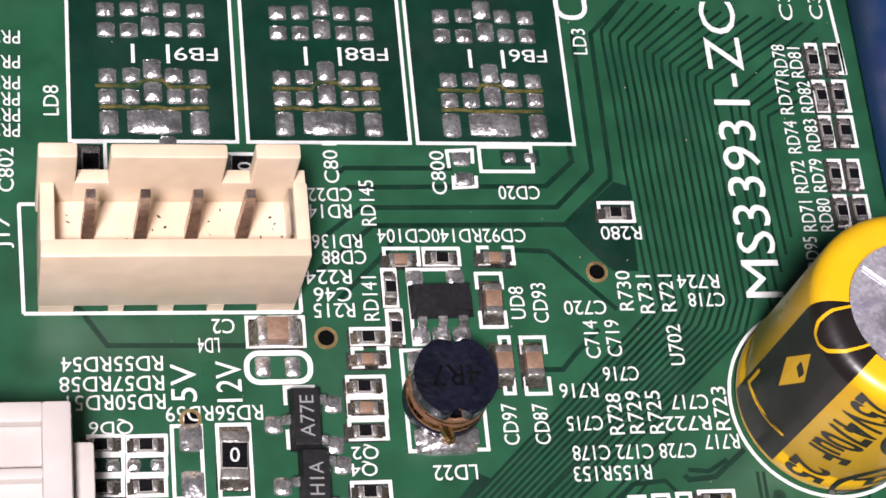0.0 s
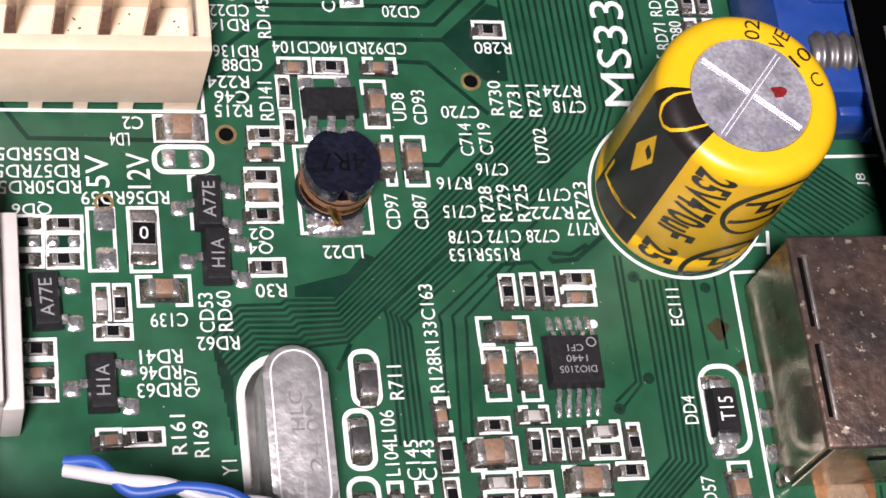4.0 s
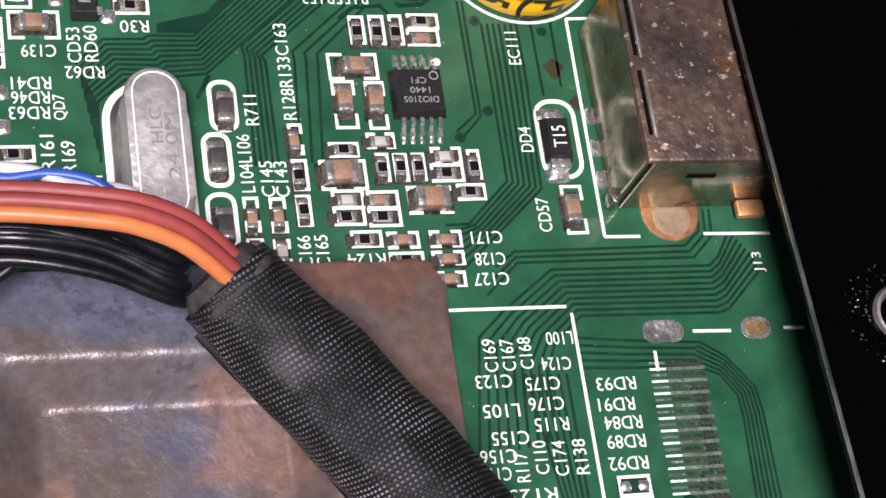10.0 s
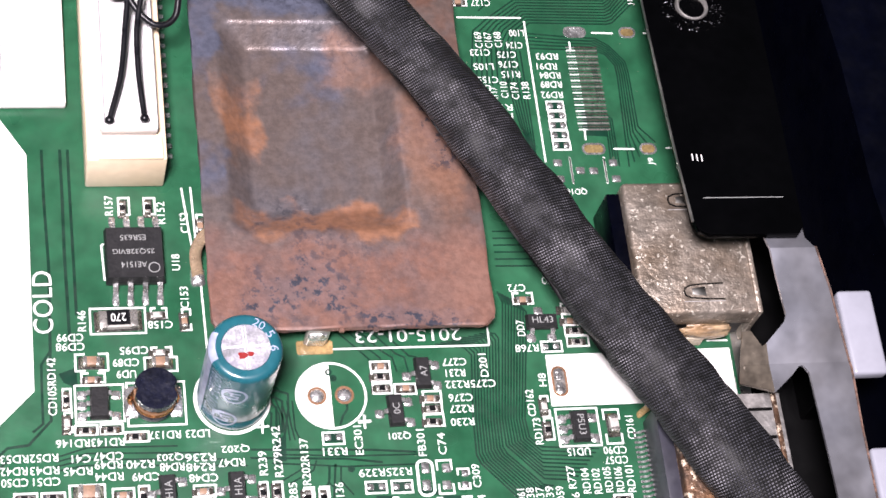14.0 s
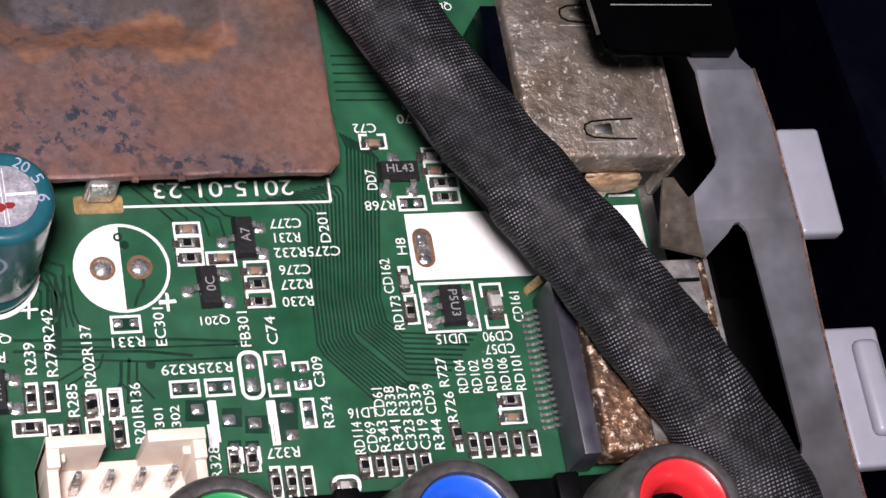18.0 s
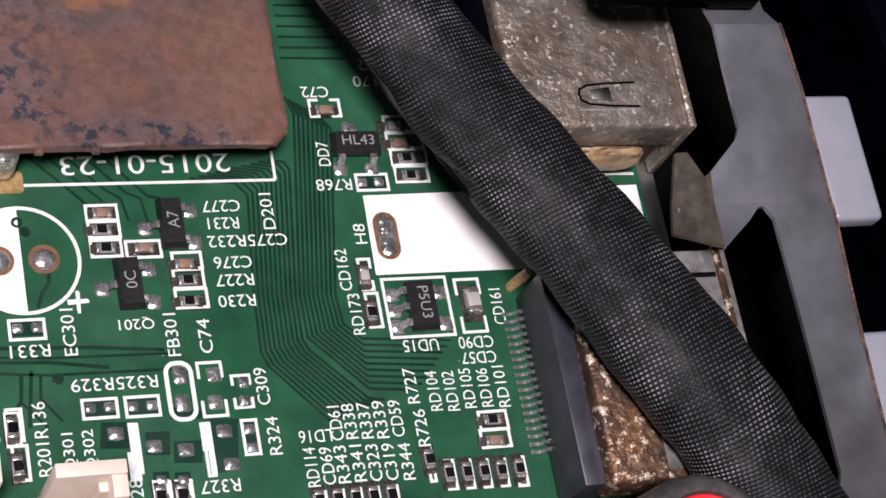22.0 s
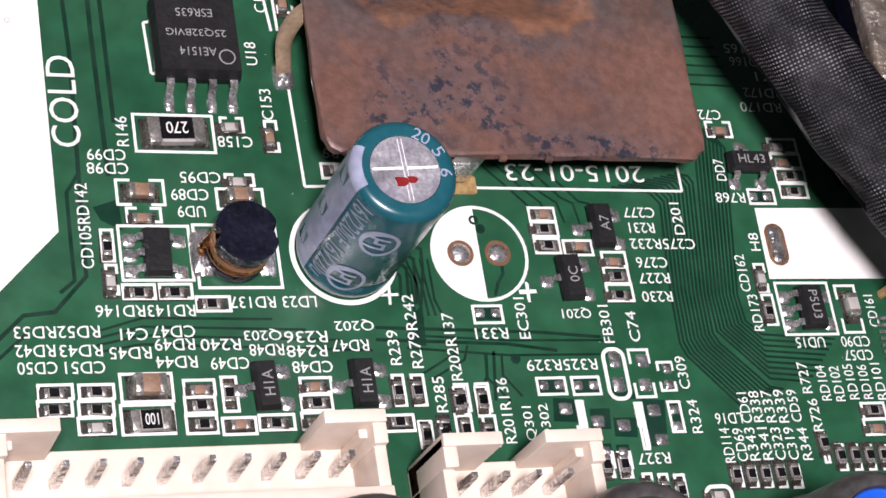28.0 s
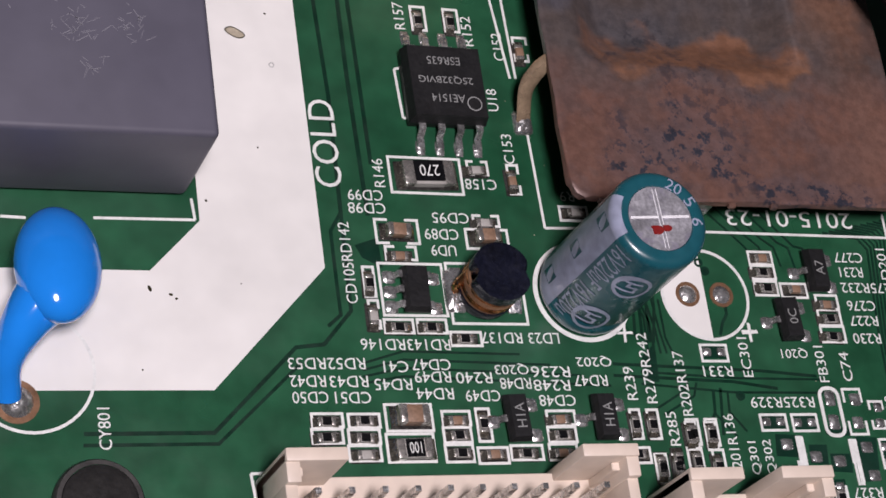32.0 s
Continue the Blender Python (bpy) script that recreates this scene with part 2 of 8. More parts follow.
def text_mesh(name, body, width, height, depth, mat, parent, at, label="", bold=0.0):
    """Letters in the built-in font, centred, stretched to width and height in millimetres."""
    cu = bpy.data.curves.new(name, "FONT")
    cu.body, cu.size, cu.align_x, cu.align_y = body, 1.0, "LEFT", "BOTTOM"
    cu.extrude, cu.offset, cu.resolution_u = 0.0, bold, 3
    tmp = bpy.data.objects.new(name, cu)
    scene.collection.objects.link(tmp)
    me = bpy.data.meshes.new_from_object(tmp)
    bpy.data.objects.remove(tmp)
    bpy.data.curves.remove(cu)
    co = np.zeros(len(me.vertices) * 3)
    me.vertices.foreach_get("co", co)
    co = co.reshape(-1, 3)
    lo, hi = co.min(0), co.max(0)
    co = (co - (lo + hi) / 2) / np.maximum(hi - lo, 1e-6) * np.array([width, height, 0]) * MM
    co[:, 2] = depth * MM
    me.vertices.foreach_set("co", co.reshape(-1))
    me.update()
    me.materials.append(mat)
    ob = new(name, me)
    ob.parent = parent
    ob.matrix_basis = at
    if label:
        ob["label"] = label
    return ob


# ---- the board ----
board = thing("circuit_board", 0, 0, 0, 0, "green printed circuit board with white lettering and solder pads", "circuit board", kind="structure")
BX0, BY0, BX1, BY1 = -120.0, -95.0, 12.2, 70.0
part("substrate", prism([(BX0, BY0), (BX1, BY0), (BX1, BY1), (BX0, BY1)], -1.6, 0.0), M_MASK, board)

INK0, INK1 = -0.01, 0.035
layer = itertools.count()


def lift():
    """A slightly different height for each print, so that crossing prints never share a plane."""
    return INK1 + (next(layer) % 9) * 0.0015


ink_w = 0.165


def label(words, x, y, turn, width, height):
    text_mesh("printed_label", words, width, height * 0.86, INK1, M_INK, board, mpose(x, y, 0, rz=turn))


def line_print(x0, y0, x1, y1, w=None):
    top = lift()
    part("printed_line", ribbon(bmesh.new(), [(x0, y0), (x1, y1)], w or ink_w, INK0, top), M_INK, board)


def frame_print(x0, y0, x1, y1):
    top = lift()
    x0, x1 = sorted((x0, x1))
    y0, y1 = sorted((y0, y1))
    w = ink_w
    o = [(x0, y0), (x1, y0), (x1, y1), (x0, y1)]
    part("printed_frame", ring(o, [(x0 + w, y0 + w), (x1 - w, y0 + w), (x1 - w, y1 - w), (x0 + w, y1 - w)], INK0, top), M_INK, board)


def bracket_print(x0, y0, x1, y1):
    """Two facing brackets, round a part."""
    top = lift()
    x0, x1 = sorted((x0, x1))
    y0, y1 = sorted((y0, y1))
    w, bm = ink_w, bmesh.new()
    if x1 - x0 > y1 - y0:
        d = (x1 - x0) * 0.28
        for a, s in ((x0 + w / 2, 1), (x1 - w / 2, -1)):
            ribbon(bm, [(a + s * d, y0 + w / 2), (a, y0 + w / 2), (a, y1 - w / 2), (a + s * d, y1 - w / 2)], w, INK0, top)
    else:
        d = (y1 - y0) * 0.28
        for a, s in ((y0 + w / 2, 1), (y1 - w / 2, -1)):
            ribbon(bm, [(x0 + w / 2, a + s * d), (x0 + w / 2, a), (x1 - w / 2, a), (x1 - w / 2, a + s * d)], w, INK0, top)
    part("printed_bracket", bm, M_INK, board)


def fill_print(x0, y0, x1, y1):
    x0, x1 = sorted((x0, x1))
    y0, y1 = sorted((y0, y1))
    part("printed_bar", prism([(x0, y0), (x1, y0), (x1, y1), (x0, y1)], INK0, lift()), M_INK, board)


def oval_print(x0, y0, x1, y1):
    top = lift()
    x0, x1 = sorted((x0, x1))
    y0, y1 = sorted((y0, y1))
    r = min(x1 - x0, y1 - y0) * 0.42
    w = 0.24
    part("printed_oval", ring(rounded(x0, y0, x1, y1, r), rounded(x0 + w, y0 + w, x1 - w, y1 - w, r - w), INK0, top), M_INK, board)


def bar_print(x0, y0, x1, y1):
    frame_print(x0, y0, x1, y1)


def dot_print(x, y, r):
    top = lift()
    part("printed_dot", cyl(bmesh.new(), x, y, INK0, top, r / 2, seg=20), M_INK, board)


def solder_blob(bm, x, y, sx, sy, h, seg=10):
    """A low, domed pad of solder."""
    rings = []
    for k, (s, z) in enumerate(((1.0, 0.0), (0.94, h * 0.30), (0.82, h * 0.52), (0.34, h))):
        rings.append([bm.verts.new((x + s * sx / 2 * max(-0.74, min(0.74, math.cos(a))) / 0.74, y + s * sy / 2 * max(-0.74, min(0.74, math.sin(a))) / 0.74, z))
                      for a in (2 * math.pi * (j + 0.5) / seg for j in range(seg))])
    for a, b in zip(rings, rings[1:]):
        for j in range(seg):
            bm.faces.new((a[j], a[(j + 1) % seg], b[(j + 1) % seg], b[j]))
    bm.faces.new(rings[-1])
    return bm


def big_pad(x, y, sx, sy):
    part("solder_pad", solder_blob(bmesh.new(), x, y, abs(sx), abs(sy), 0.16, 14), M_TIN, board, smooth=True)


def bare_pads(x, y, way):
    for s in (-1, 1):
        dx, dy = (0.5 * s, 0) if way == "h" else (0, 0.5 * s)
        part("solder_pad", solder_blob(bmesh.new(), x + dx, y + dy, 0.62, 0.56, 0.15), M_TIN, board, smooth=True)
    part("pad_ground", prism([(x - 0.95, y - 0.42), (x + 0.95, y - 0.42), (x + 0.95, y + 0.42), (x - 0.95, y + 0.42)] if way == "h" else
                             [(x - 0.42, y - 0.95), (x + 0.42, y - 0.95), (x + 0.42, y + 0.95), (x - 0.42, y + 0.95)], 0.0, 0.012), M_POUR, board)


def via(x, y, r):
    circ = lambda q: [(x + q * math.cos(2 * math.pi * k / 24), y + q * math.sin(2 * math.pi * k / 24)) for k in range(24)]
    small = r < 0.32
    part("via_ring", ring(circ(r / 2 + 0.16), circ(r / 2), 0.0, 0.05), M_POUR if small else M_GOLD, board)
    part("via_hole", cyl(bmesh.new(), x, y, 0.0, 0.02, r / 2, seg=24), M_TRACE if small else M_DARKM, board)


# ---- small parts on the board ----
made = {}


def place(key, build, x, y, way, jitter=True):
    """Builds a kind of part once and copies it to every further place."""
    rz = (0 if way == "h" else 90) + (random.uniform(-2.5, 2.5) if jitter else 0)
    m = mpose(x, y, 0, rz=rz)
    if key in made:
        return copy_thing(made[key], m)
    ob = build()
    ob.matrix_basis = m
    made[key] = ob
    return ob


SIZES = {4: (1.04, 0.53, 0.34), 6: (1.45, 0.80, 0.65), 8: (1.75, 1.12, 0.8)}


def chip_ends(ob, L, W, H, cap):
    e = L * (0.24 if cap else 0.22)
    for s in (-1, 1):
        part("end_cap", box(bmesh.new(), s * (L / 2 - e / 2), 0, H / 2 + 0.04, e, W, H, 0.05, 2), M_CAPEND, ob, smooth=True)
        bm = bmesh.new()
        q = 0.3 if L < 1.5 else 0.36
        a = [(s * (L / 2 - 0.02), H * 0.72), (s * (L / 2 + q * 0.35), H * 0.28), (s * (L / 2 + q), 0.03), (s * (L / 2 - 0.15), 0.0)]
        lo = [bm.verts.new((x, -W * 0.52, z)) for x, z in a]
        hi = [bm.verts.new((x, W * 0.52, z)) for x, z in a]
        for k in range(4):
            bm.faces.new((lo[k], lo[(k + 1) % 4], hi[(k + 1) % 4], hi[k]))
        bm.faces.new(lo[::-1])
        bm.faces.new(hi)
        part("solder_fillet", bm, M_TINDARK, ob, smooth=True)
    part("solder_land", prism(rounded(-L / 2 - 0.4, -W / 2 - 0.17, L / 2 + 0.4, W / 2 + 0.17, 0.08, 2), 0.0, 0.02), M_LAND, ob)


def resistor(x, y, way, size=4, mark=""):
    L, W, H = SIZES[size]
    if size == 8:
        L, W, H = 2.15, 1.2, 0.5

    def build():
        ob = thing("chip_resistor", 0, 0, 0, 0, "tiny black chip resistor with tinned ends soldered on the board", "resistor", "chip resistors")
        part("ceramic_body", box(bmesh.new(), 0, 0, H / 2 + 0.03, L * 0.9, W * 0.96, H * 0.86, 0.03), M_CERAMIC, ob)
        glaze = part("black_glaze", box(bmesh.new(), 0, 0, H + 0.015, L * 0.52, W * 0.9, 0.05, 0.015), M_RES, ob)
        chip_ends(ob, L, W, H, False)
        if mark:
            text_mesh("value_mark", mark, L * 0.34 if len(mark) > 1 else 0.42, W * 0.55, H + 0.055, M_INK, glaze, mpose(0, 0, 0, rz=180 if len(mark) > 1 else -90))
        return ob
    place(("r", size, mark), build, x, y, way)


def capacitor(x, y, way, size=4, grey=None):
    L, W, H = SIZES[size]
    kind = random.choice((0, 0, 1)) if size == 4 else 0
    kind = kind if grey is None else grey

    def build():
        ob = thing("chip_capacitor", 0, 0, 0, 0, "small %s ceramic chip capacitor with tinned ends" % ("brown" if not kind else "pale grey"), "capacitor", "chip capacitors")
        part("ceramic_body", box(bmesh.new(), 0, 0, H / 2 + 0.04, L * 0.62, W * 0.97, H * 0.97, 0.05, 2), M_TAN if not kind else M_CERAMIC, ob, smooth=True)
        chip_ends(ob, L, W, H, True)
        if size > 4:
            for s in (-1, 1):
                blot = [(s * (L / 2 + 0.10 + 0.22 * math.cos(a) * (1 + 0.3 * math.sin(3 * a + s))), W * 0.62 * math.sin(a) * (1 + 0.2 * math.cos(2 * a))) for a in (2 * math.pi * k / 14 for k in range(14))]
                part("flux_residue", prism(blot if s > 0 else blot[::-1], 0.015, 0.034), M_RESIN, ob)
        return ob
    place(("c", size, kind), build, x, y, way)


def bead(x, y):
    def build():
        ob = thing("chip_inductor", 0, 0, 0, 0, "dark grey chip inductor with soldered ends", "inductor", "chip inductors")
        part("ferrite_body", box(bmesh.new(), 0, 0, 0.38, 0.95, 0.82, 0.7, 0.08, 2), M_GREYC, ob, smooth=True)
        chip_ends(ob, 1.6, 0.8, 0.68, True)
        return ob
    place("bead", build, x, y, "v")


def gull_lead(bm, x, y, way, w=0.4, reach=0.75, top=0.55, start=0.0):
    """A bent lead that leaves a body at (x, y) towards +y or -y."""
    prof = [(start - 0.1, top), (reach * 0.30, top), (reach * 0.55, 0.14), (reach * 1.05, 0.12)]
    t = 0.13
    up = [(a, z + t) for a, z in prof]
    loop = up + prof[::-1]
    lo = [bm.verts.new((x - w / 2, y + way * a, z)) for a, z in loop]
    hi = [bm.verts.new((x + w / 2, y + way * a, z)) for a, z in loop]
    n = len(loop)
    for k in range(n):
        bm.faces.new((lo[k], lo[(k + 1) % n], hi[(k + 1) % n], hi[k]))
    for k in range(3):
        for side in (lo, hi):
            bm.faces.new((side[k], side[k + 1], side[n - 2 - k], side[n - 1 - k]))
    return bm


def epoxy(sx, sy, h, z0=0.12):
    """A moulded body with drafted sides."""
    bm = bmesh.new()
    lv = []
    for z, s in ((z0, 0.14), (z0 + h * 0.45, 0.0), (z0 + h, 0.16)):
        lv.append([bm.verts.new((a * (sx / 2 - s), b * (sy / 2 - s), z)) for a, b in ((-1, -1), (1, -1), (1, 1), (-1, 1))])
    for a, b in zip(lv, lv[1:]):
        for k in range(4):
            bm.faces.new((a[k], a[(k + 1) % 4], b[(k + 1) % 4], b[k]))
    bm.faces.new(lv[0][::-1])
    bm.faces.new(lv[-1])
    bmesh.ops.bevel(bm, geom=list(lv[-1][0].link_faces[0].edges), offset=0.03, segments=1, affect="EDGES")
    return bm


def sot(x, y, way, mark):
    five = mark in ("UD8", "UD9", "P5U3")

    def build():
        ob = thing("transistor_chip", 0, 0, 0, 0, "small black %s chip with soldered gull leads" % ("regulator" if five else "transistor"), "transistor", "small transistor chips")
        sx, sy = (2.9, 1.6) if five else (2.9, 1.4)
        body = part("epoxy_body", epoxy(sx, sy, 1.0), M_CHIP, ob)
        pins = [(-0.95, 1), (0, 1), (0.95, 1), (-0.95, -1), (0.95, -1)] if five and mark != "UD8" else [(-0.95, -1), (0, -1), (0.95, -1), (-0.95, 1), (0.95, 1)] if five else [(-0.95, -1), (0.95, -1), (0, 1)]
        for px, s in pins:
            lead = part("lead", gull_lead(bmesh.new(), px, s * sy / 2, s, 0.42), M_TIN, ob)
            part("solder_joint", solder_blob(bmesh.new(), px, s * (sy / 2 + 0.62), 0.85, 0.8, 0.15), M_TIN, lead, smooth=True)
        if not five or mark == "P5U3":
            text_mesh("body_mark", mark, min(0.5 * len(mark), 1.9), 0.62, 1.13, M_MARK, body, mpose(0, 0, 0, rz=180 if five else 0))
        return ob
    place(("sot", mark), build, x, y, {"h": "h", "v": "v", "V": "v"}[way])


def diode(x, y, mark):
    def build():
        ob = thing("diode", 0, 0, 0, 0, "black moulded diode with silvery end terminals", "diode")
        part("epoxy_body", epoxy(2.5, 1.5, 1.05), M_CHIP, ob)
        for s in (-1, 1):
            part("terminal", box(bmesh.new(), s * 1.38, 0, 0.5, 0.55, 1.15, 0.8, 0.12, 2), M_TIN, ob, smooth=True)
            part("solder_joint", solder_blob(bmesh.new(), s * 1.75, 0, 0.9, 1.35, 0.3), M_TIN, ob, smooth=True)
        text_mesh("body_mark", mark, 1.25, 0.75, 1.2, M_INK, ob, mpose(0, 0, 0))
        return ob
    place("diode", build, x, y, "v", False)


# ---- more materials ----
M_RUST = material("rusty_steel", (0.176, 0.090, 0.064), 0.40, 0.36, vary=0.34, scale=120, bump=0.36, bscale=1900, tint=(0.130, 0.098, 0.092), spots=((0.036, 0.036, 0.050), 330, 0.575, 0.67))
M_SHIELD = material("tarnished_tinplate", (0.150, 0.098, 0.075), 0.40, 0.6, vary=0.40, scale=210, bump=0.40, bscale=2400, tint=(0.050, 0.043, 0.043), spots=((0.42, 0.35, 0.27), 1700, 0.61, 0.65))
M_HDMI = material("pitted_nickel", (0.33, 0.295, 0.255), 0.42, 0.7, vary=0.35, scale=160, bump=0.5, bscale=2600, tint=(0.20, 0.155, 0.115), spots=((0.70, 0.64, 0.55), 1900, 0.60, 0.63))
M_MIRROR = material("bright_plated_side", (0.44, 0.38, 0.28), 0.20, 0.9, vary=0.3, scale=200, bump=0.10, bscale=900, spots=((0.10, 0.055, 0.030), 420, 0.60, 0.70))
M_NICKEL = material("dull_nickel", (0.50, 0.48, 0.46), 0.36, 0.85, vary=0.2, scale=300, bump=0.3, bscale=1600, spots=((0.30, 0.16, 0.08), 500, 0.68, 0.74))
M_RUSTY2 = material("corroded_nickel", (0.18, 0.092, 0.046), 0.45, 0.65, vary=0.45, scale=330, bump=0.8, bscale=1500, tint=(0.055, 0.042, 0.035), spots=((0.56, 0.45, 0.34), 1500, 0.56, 0.60))
M_PANEL = material("galvanised_panel", (0.20, 0.20, 0.228), 0.30, 0.85, vary=0.22, scale=170, bump=0.14, bscale=420, tint=(0.36, 0.36, 0.40), spots=((0.60, 0.60, 0.62), 620, 0.66, 0.72))
M_PANEL_EDGE = material("rusty_cut_edge", (0.17, 0.10, 0.075), 0.6, 0.4, vary=0.5, scale=500, bump=0.6, spots=((0.05, 0.035, 0.03), 900, 0.55, 0.62))
M_STAIN = material("brown_stained_steel", (0.135, 0.115, 0.090), 0.36, 0.6, vary=0.4, scale=180, bump=0.15, bscale=700, tint=(0.060, 0.046, 0.034), spots=((0.30, 0.26, 0.21), 1500, 0.66, 0.70))
# pale bluish tint clouds imitate reflections on the bracket's smooth steel
M_BRACKET = material("grey_steel_painted_sheen", (0.150, 0.142, 0.138), 0.30, 0.75, vary=0.22, scale=70, bump=0.06, bscale=300, tint=(0.34, 0.35, 0.40), spots=((0.34, 0.33, 0.32), 1700, 0.71, 0.74))
M_GLOSSK = material("gloss_black_plastic", (0.0007, 0.0007, 0.0009), 0.16, vary=0.2, scale=120, spots=((0.20, 0.20, 0.20), 900, 0.80, 0.83), spec=0.10)
M_MATTK = material("black_plastic", (0.0012, 0.0012, 0.0014), 0.5, vary=0.2, scale=200, spec=0.10, spots=((0.10, 0.10, 0.10), 1300, 0.76, 0.80))
M_NAVY = material("dark_blue_plastic", (0.0006, 0.0008, 0.0028), 0.30, vary=0.2, scale=200, spec=0.10)
M_BLUE = material("blue_plastic", (0.010, 0.043, 0.215), 0.35, vary=0.12, scale=150)
M_YELLOW = material("yellow_sleeve", (0.70, 0.415, 0.008), 0.36, vary=0.06, scale=150, coat=0.10)
M_SLEEVEK = material("dark_sleeve_stripe", (0.014, 0.011, 0.010), 0.36, vary=0.15, scale=200, coat=0.05)
M_TEAL = material("teal_sleeve", (0.010, 0.085, 0.110), 0.30, vary=0.12, scale=200, coat=0.4)
M_LILAC = material("pale_violet_stripe", (0.36, 0.39, 0.52), 0.35, vary=0.2, scale=200, coat=0.3)
M_CANTOP = material("brushed_aluminium", (0.60, 0.59, 0.64), 0.40, 0.6, vary=0.30, scale=700, bump=0.30, bscale=1500, spots=((0.36, 0.34, 0.42), 900, 0.54, 0.64))
M_LIDLINE = material("painted_bright_line", (0.86, 0.86, 0.88), 0.5, 0.2, vary=0.05, scale=700)
M_DRUMMARK = material("faint_black_ink", (0.0025, 0.0025, 0.003), 0.25, vary=0.1, scale=900)
M_PLUG = material("milky_plastic", (0.56, 0.52, 0.48), 0.4, vary=0.06, scale=120)
M_HOLE = material("dull_copper_ring", (0.34, 0.19, 0.11), 0.4, 0.6, vary=0.2, scale=700)
M_REDMARK = material("red_ink", (0.20, 0.004, 0.004), 0.5, vary=0.2, scale=900)
M_CAN = material("crystal_can", (0.62, 0.60, 0.59), 0.36, 0.65, vary=0.22, scale=420, bump=0.30, bscale=2200, spots=((0.36, 0.34, 0.33), 2600, 0.62, 0.68))
M_CANMARK = material("engraved_can", (0.30, 0.29, 0.285), 0.5, 0.6, vary=0.1, scale=600)
M_RELAY = material("grey_violet_plastic", (0.092, 0.088, 0.118), 0.48, vary=0.08, scale=60, bump=0.06, bscale=700)
M_SCUFF = material("rubbed_plastic", (0.20, 0.195, 0.225), 0.5, vary=0.1, scale=300)
M_DISC = material("blue_epoxy", (0.012, 0.21, 0.72), 0.14, vary=0.05, scale=100, coat=0.6)
M_RUBBER = material("black_foam", (0.012, 0.011, 0.010), 0.9, vary=0.4, scale=900, bump=0.8, bscale=1800)
M_DUSTY = material("dusty_tape", (0.040, 0.038, 0.038), 0.85, vary=0.4, scale=350, bump=0.9, bscale=1300, tint=(0.020, 0.019, 0.020), spots=((0.085, 0.07, 0.058), 500, 0.60, 0.72), spec=0.2)
M_WIREK = material("black_wire", (0.005, 0.005, 0.007), 0.33, vary=0.2, scale=300, bump=0.15, bscale=700, spec=0.30)
M_WIRER = material("dull_red_wire", (0.22, 0.036, 0.032), 0.5, vary=0.12, scale=200)
M_WIREO = material("orange_wire", (0.46, 0.14, 0.045), 0.4, vary=0.1, scale=200)
M_WIREW = material("white_wire", (0.50, 0.49, 0.50), 0.45, vary=0.1, scale=200)
M_WIREB = material("blue_wire", (0.020, 0.075, 0.32), 0.4, vary=0.1, scale=200)
M_FLUX = material("amber_flux", (0.40, 0.27, 0.12), 0.25, vary=0.3, scale=500, coat=0.3)
M_AMBER = material("amber_coated_solder", (0.56, 0.41, 0.27), 0.27, 0.60, vary=0.2, scale=500, coat=0.3)
M_FLUXD = material("brown_flux_stain", (0.040, 0.035, 0.016), 0.35, vary=0.3, scale=900)
M_DUST = material("dried_glue", (0.46, 0.40, 0.30), 0.6, vary=0.25, scale=500, bump=0.4)
M_GLUE = material("yellowed_glue", (0.33, 0.245, 0.15), 0.45, vary=0.4, scale=380, bump=0.5, bscale=900, tint=(0.20, 0.11, 0.05))
M_RED = material("red_plastic", (0.60, 0.022, 0.030), 0.30, vary=0.06, scale=200)
M_GREEN = material("green_plastic", (0.020, 0.25, 0.075), 0.30, vary=0.06, scale=200)
M_JBLUE = material("bright_blue_plastic", (0.012, 0.09, 0.55), 0.30, vary=0.06, scale=200)
M_JWHITE = material("white_jack_plastic", (0.72, 0.72, 0.70), 0.30, vary=0.06, scale=200)
M_BARREL = material("dull_barrel_metal", (0.20, 0.19, 0.185), 0.38, 0.7, vary=0.25, scale=300, bump=0.15, bscale=1400)
M_KEY = material("pale_grey_plastic", (0.245, 0.25, 0.29), 0.4, vary=0.06, scale=120)
M_VERDE = material("grey_green_metal", (0.10, 0.125, 0.12), 0.5, 0.3, vary=0.2, scale=500)
M_SLATE = material("slate_plastic", (0.030, 0.030, 0.042), 0.38, vary=0.2, scale=200, bump=0.08, bscale=900)
M_COPPAD = material("tarnished_copper_pad", (0.60, 0.31, 0.15), 0.36, 0.7, vary=0.2, scale=600, bump=0.1)
M_STICKER = material("white_sticker", (0.80, 0.79, 0.77), 0.45, vary=0.04, scale=100)


